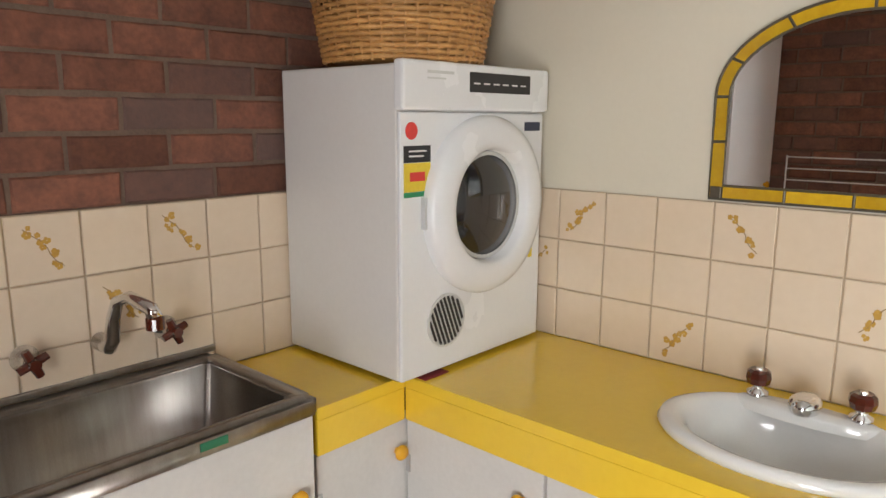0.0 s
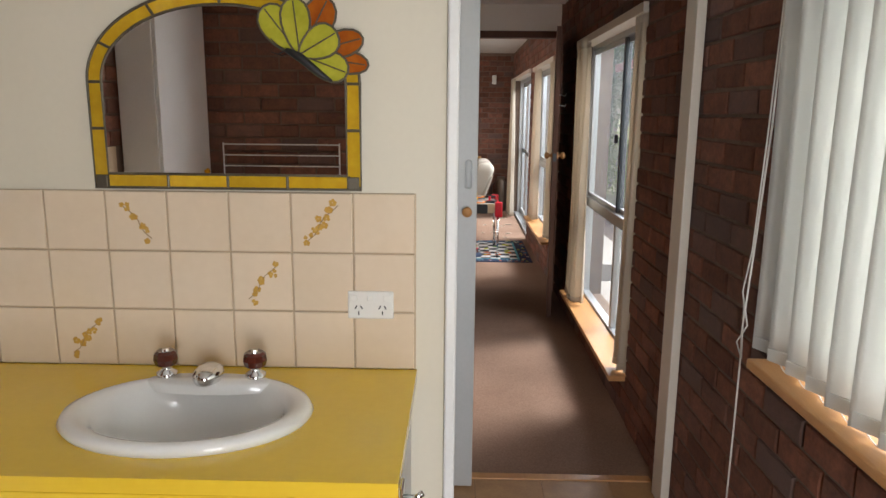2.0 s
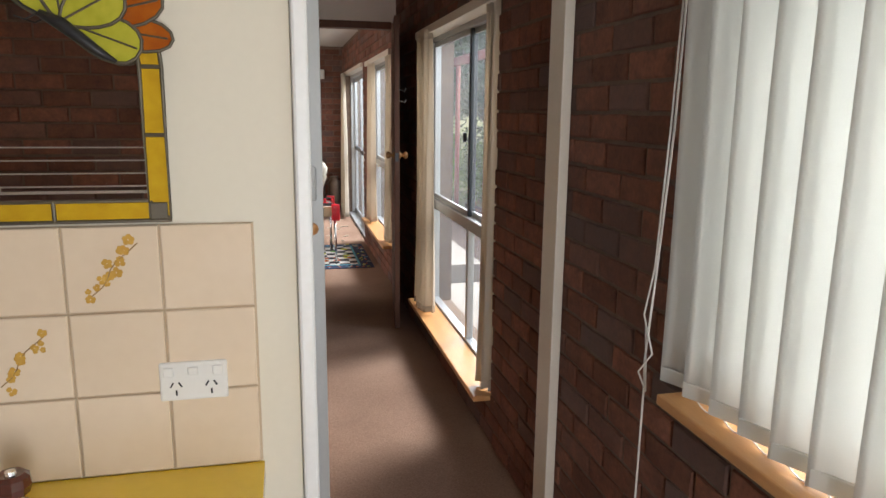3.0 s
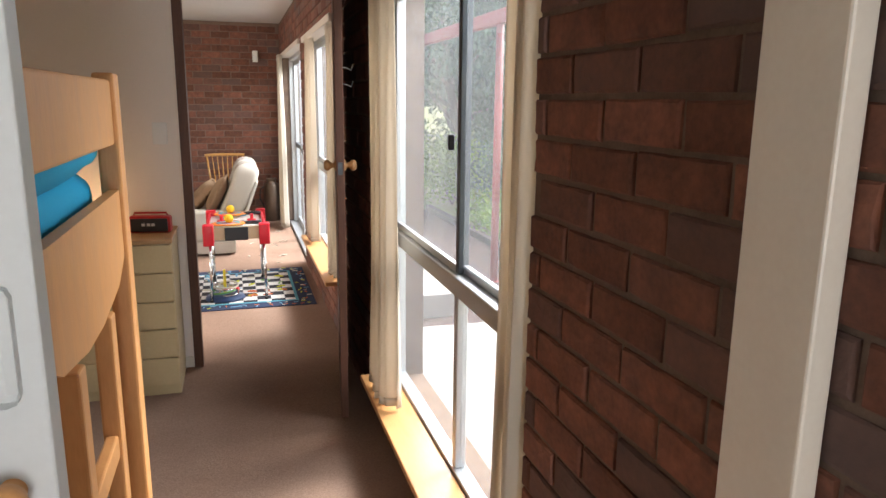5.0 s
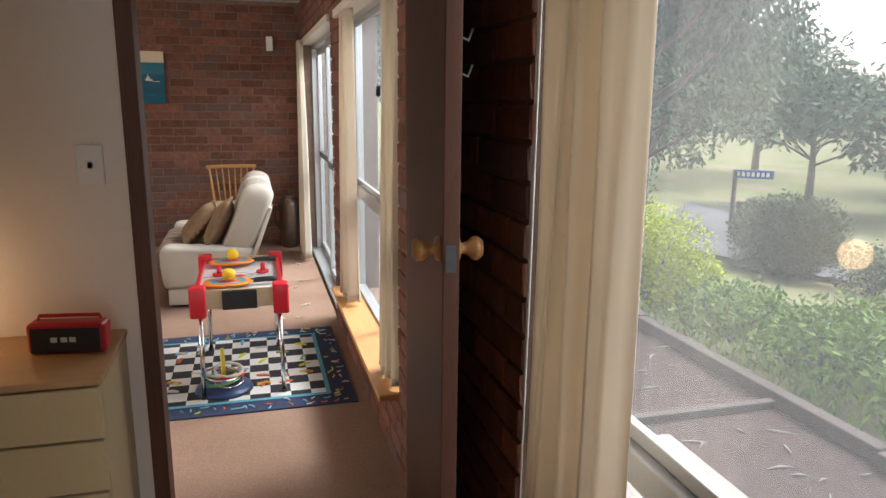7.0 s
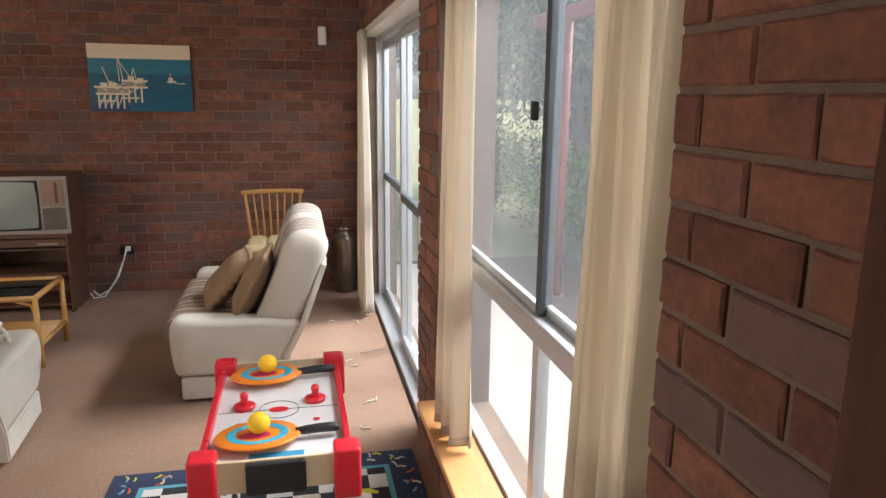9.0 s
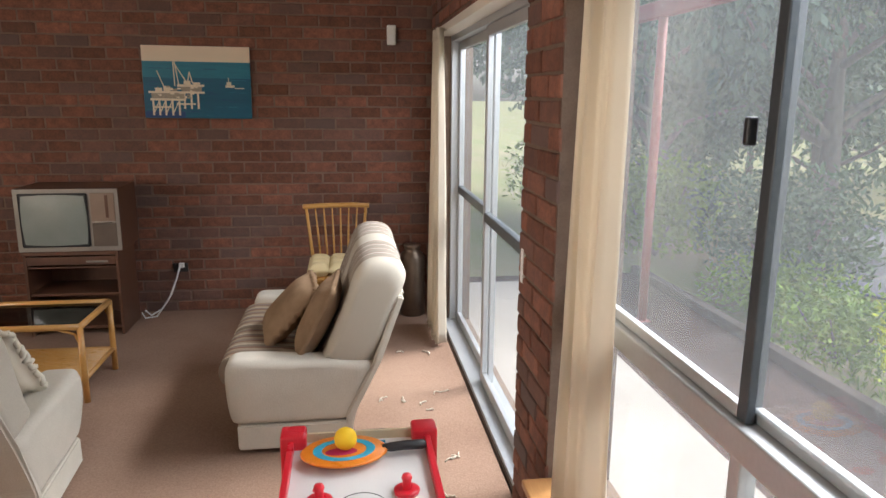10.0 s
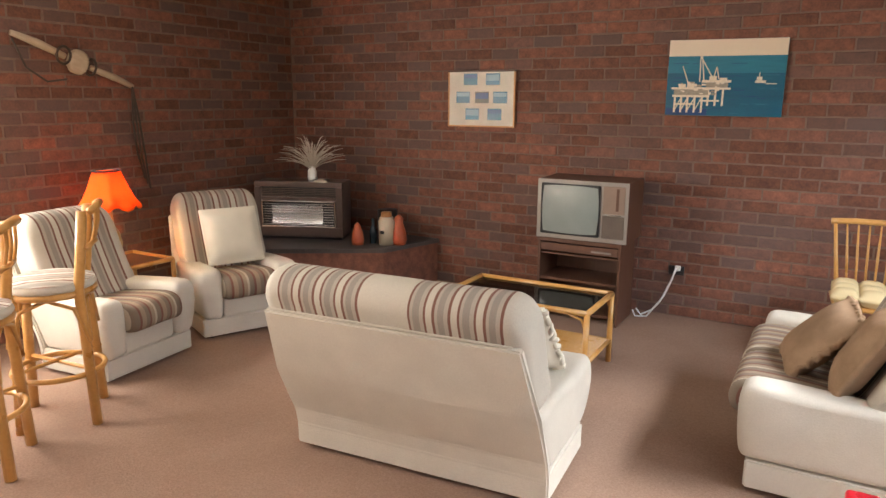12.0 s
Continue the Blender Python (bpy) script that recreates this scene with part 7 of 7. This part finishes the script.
def lay_bricks(wall, place, u0, u1, z0, z1, openings, near, seed):
    """Courses of stretcher bond along u; place(u, z) gives the pose of a brick's back centre.
    near: the stretch (u0, u1, z0, z1) whose bricks are parts, the rest is one mesh."""
    rng = random.Random(seed)
    rest_v, rest_f, count, row = [], [], 0, 0
    z = z0
    while z + BRICK_H < z1 + 0.02:
        zc = z + BRICK_H / 2
        cuts = sorted((o[0], o[1]) for o in openings if o[2] - 0.02 < zc < o[3] + 0.02)
        spans, a = [], u0
        for c in cuts:
            spans.append((a, c[0]))
            a = c[1]
        spans.append((a, u1))
        shift = (row % 2) * 0.12 + rng.uniform(-0.012, 0.012)
        for s0, s1 in spans:
            u = math.floor((s0 - shift) / 0.24) * 0.24 + shift
            while u < s1:
                b0, b1 = max(u, s0), min(u + BRICK_L, s1)
                if b1 - b0 > 0.035:
                    m = place((b0 + b1) / 2, zc) @ pose(0, rng.uniform(-0.0025, 0.002), rng.uniform(-0.0015, 0.0015), rng.uniform(-0.4, 0.4), rng.uniform(-0.5, 0.5), rng.uniform(-0.4, 0.4))
                    me = brick_mesh(b1 - b0, rng.randrange(4))
                    if near[0] < u < near[1] and near[2] < zc < near[3] and count < 300:
                        ob = new("brick", me)
                        ob.parent, ob.matrix_basis = wall, m
                        count += 1
                    else:
                        k = len(rest_v)
                        rest_v += [tuple(m @ v.co) for v in me.vertices]
                        rest_f += [tuple(k + i for i in p.vertices) for p in me.polygons]
                u += 0.24
        z += BRICK_H + JOINT
        row += 1
    if rest_v:
        me = bpy.data.meshes.new("brickwork")
        me.from_pydata(rest_v, [], rest_f)
        me.materials.append(BRICK)
        ob = new("brickwork", me)
        ob.parent = wall
        tagged(ob, kind="stuff")


OPEN = [WIN1, WIN2, WIN3, SLIDE]
lay_bricks(wall_east, lambda u, z: pose(RW + 0.012, u, z, 0, 0, -90), -1.3, BACK - 0.01, 0.005, 2.6, OPEN, (2.0, 9.2, 0.4, 2.0), 1)
lay_bricks(wall_north, lambda u, z: pose(u, BACK + 0.008, z), LEFT, RW - 0.002, 0.005, 2.6, [], (-2.3, 0.9, 0.9, 2.4), 2)
lay_bricks(wall_west, lambda u, z: pose(LEFT - 0.01, u, z, 0, 0, 90), PART2 + 0.09, BACK - 0.012, 0.005, 2.6, [WIN4], (9.6, 12.2, 0.8, 2.6), 3)
lay_bricks(wall_tub, lambda u, z: pose(-1.665, u, z, 0, 0, 90), -1.3, 1.78, 1.442, 2.45, [], (-1.3, 1.8, 1.44, 2.45), 4)
lay_bricks(wall_rear, lambda u, z: pose(u, -1.13, z, 0, 0, 180), -1.6, RW - 0.01, 0.005, 2.45, [(0.2, 1.0, 0.25, 2.1)], (-1.5, 1.1, 1.0, 2.2), 5)

for i in range(-6, 4):
    for j in range(-5, 11):
        x0, y0 = i * 0.3, j * 0.3
        a, b, c, d = max(x0, -1.66), min(x0 + 0.298, RW - 0.004), max(y0, -1.12), min(y0 + 0.298, 2.99)
        if b - a > 0.02 and d - c > 0.02:
            part("cork_tile", box(a, b, c, d, -0.006, 0.0), CORK, floor_l)

# cream wall tiles with ochre flower sprays
TILE = mat("cream_glazed_tile", (0.75, 0.62, 0.47), (0.71, 0.58, 0.43), rough=0.16, scale=5, fine=40, bump=0.04, vary=0.03, coat=0.2)
OCHRE = mat("ochre_flower_transfer", (0.62, 0.38, 0.08), (0.5, 0.28, 0.06), rough=0.25, scale=40, fine=120, bump=0)
TWIG = mat("olive_stem_transfer", (0.33, 0.2, 0.07), rough=0.3, bump=0)
GROUT = mat("pale_brown_grout", (0.56, 0.44, 0.3), (0.48, 0.37, 0.25), rough=0.9, bump=0.2)


def tile_mesh(w, h):
    me = bpy.data.meshes.new("wall_tile")
    a, b, d, e = w / 2, h / 2, 0.007, 0.002
    vs = [(-a, 0, -b), (a, 0, -b), (a, 0, b), (-a, 0, b), (-a, -d + e, -b), (a, -d + e, -b), (a, -d + e, b), (-a, -d + e, b),
          (-a + e, -d, -b + e), (a - e, -d, -b + e), (a - e, -d, b - e), (-a + e, -d, b - e)]
    me.from_pydata(vs, [], [(0, 1, 5, 4), (1, 2, 6, 5), (2, 3, 7, 6), (3, 0, 4, 7), (4, 5, 9, 8), (5, 6, 10, 9), (6, 7, 11, 10), (7, 4, 8, 11), (8, 9, 10, 11)])
    me.materials.append(TILE)
    return me


def spray(tile, flip, seed):
    """A raised spray of small five-petalled flowers on a curved stem."""
    rng = random.Random(seed)
    bm, bs = bmesh.new(), bmesh.new()
    stem = [(flip * (-0.036 + 0.072 * k / 6 + 0.006 * math.sin(k * 1.3)), -0.0075, -0.045 + 0.09 * k / 6) for k in range(7)]
    add_tube(bs, stem, 0.0011, 5)
    for k in range(13):
        t = k / 12
        cx = flip * (-0.034 + 0.066 * t) + rng.uniform(-0.014, 0.014)
        cz = -0.042 + 0.084 * t + rng.uniform(-0.012, 0.012)
        r = rng.uniform(0.0045, 0.0095)
        for p in range(5):
            a = 2 * math.pi * p / 5 + rng.uniform(0, 1)
            px, pz = cx + 0.6 * r * math.cos(a), cz + 0.6 * r * math.sin(a)
            bm.faces.new([bm.verts.new((px + 0.55 * r * math.cos(q * math.pi / 3), -0.0075 - 0.0002 * p - 0.00005 * k, pz + 0.55 * r * math.sin(q * math.pi / 3))) for q in range(6)])
    part("flower_transfer", bm, OCHRE, tile, "ochre flower spray")
    part("stem_transfer", bs, TWIG, tile)


TS, TH = 0.1545, 0.152
part("grout_bed", box(-1.65, 0.102, 1.7845, 1.7895, BENCH + 0.001, 1.438), GROUT, wall_mirror)
part("grout_bed", box(-1.6645, -1.6515, -0.3, 1.783, 0.9, 1.438), GROUT, wall_tub)
full = tile_mesh(TS - 0.004, TH - 0.004)
motif_m = {(1, 0): 1, (2, 1): 1, (4, 0): -1, (5, 2): 1, (7, 0): 1, (8, 1): 1}
for c in range(11):
    for r in range(3):
        ob = new("wall_tile", full)
        ob.parent, ob.matrix_basis = wall_mirror, pose(0.1 - (c + 0.5) * TS, 1.7845, 1.439 - (r + 0.5) * TH)
        if (c, r) in motif_m:
            spray(ob, motif_m[(c, r)], c * 7 + r)
motif_t = {(2, 0): -1, (4, 0): -1, (3, 1): -1}
for c in range(9):
    for r in range(3):
        ob = new("wall_tile", full)
        ob.parent, ob.matrix_basis = wall_tub, pose(-1.6515, 0.14 + (c + 0.5) * TS, 1.439 - (r + 0.5) * TH, 0, 0, 90)
        if (c, r) in motif_t:
            spray(ob, motif_t[(c, r)], c * 5 + r + 90)
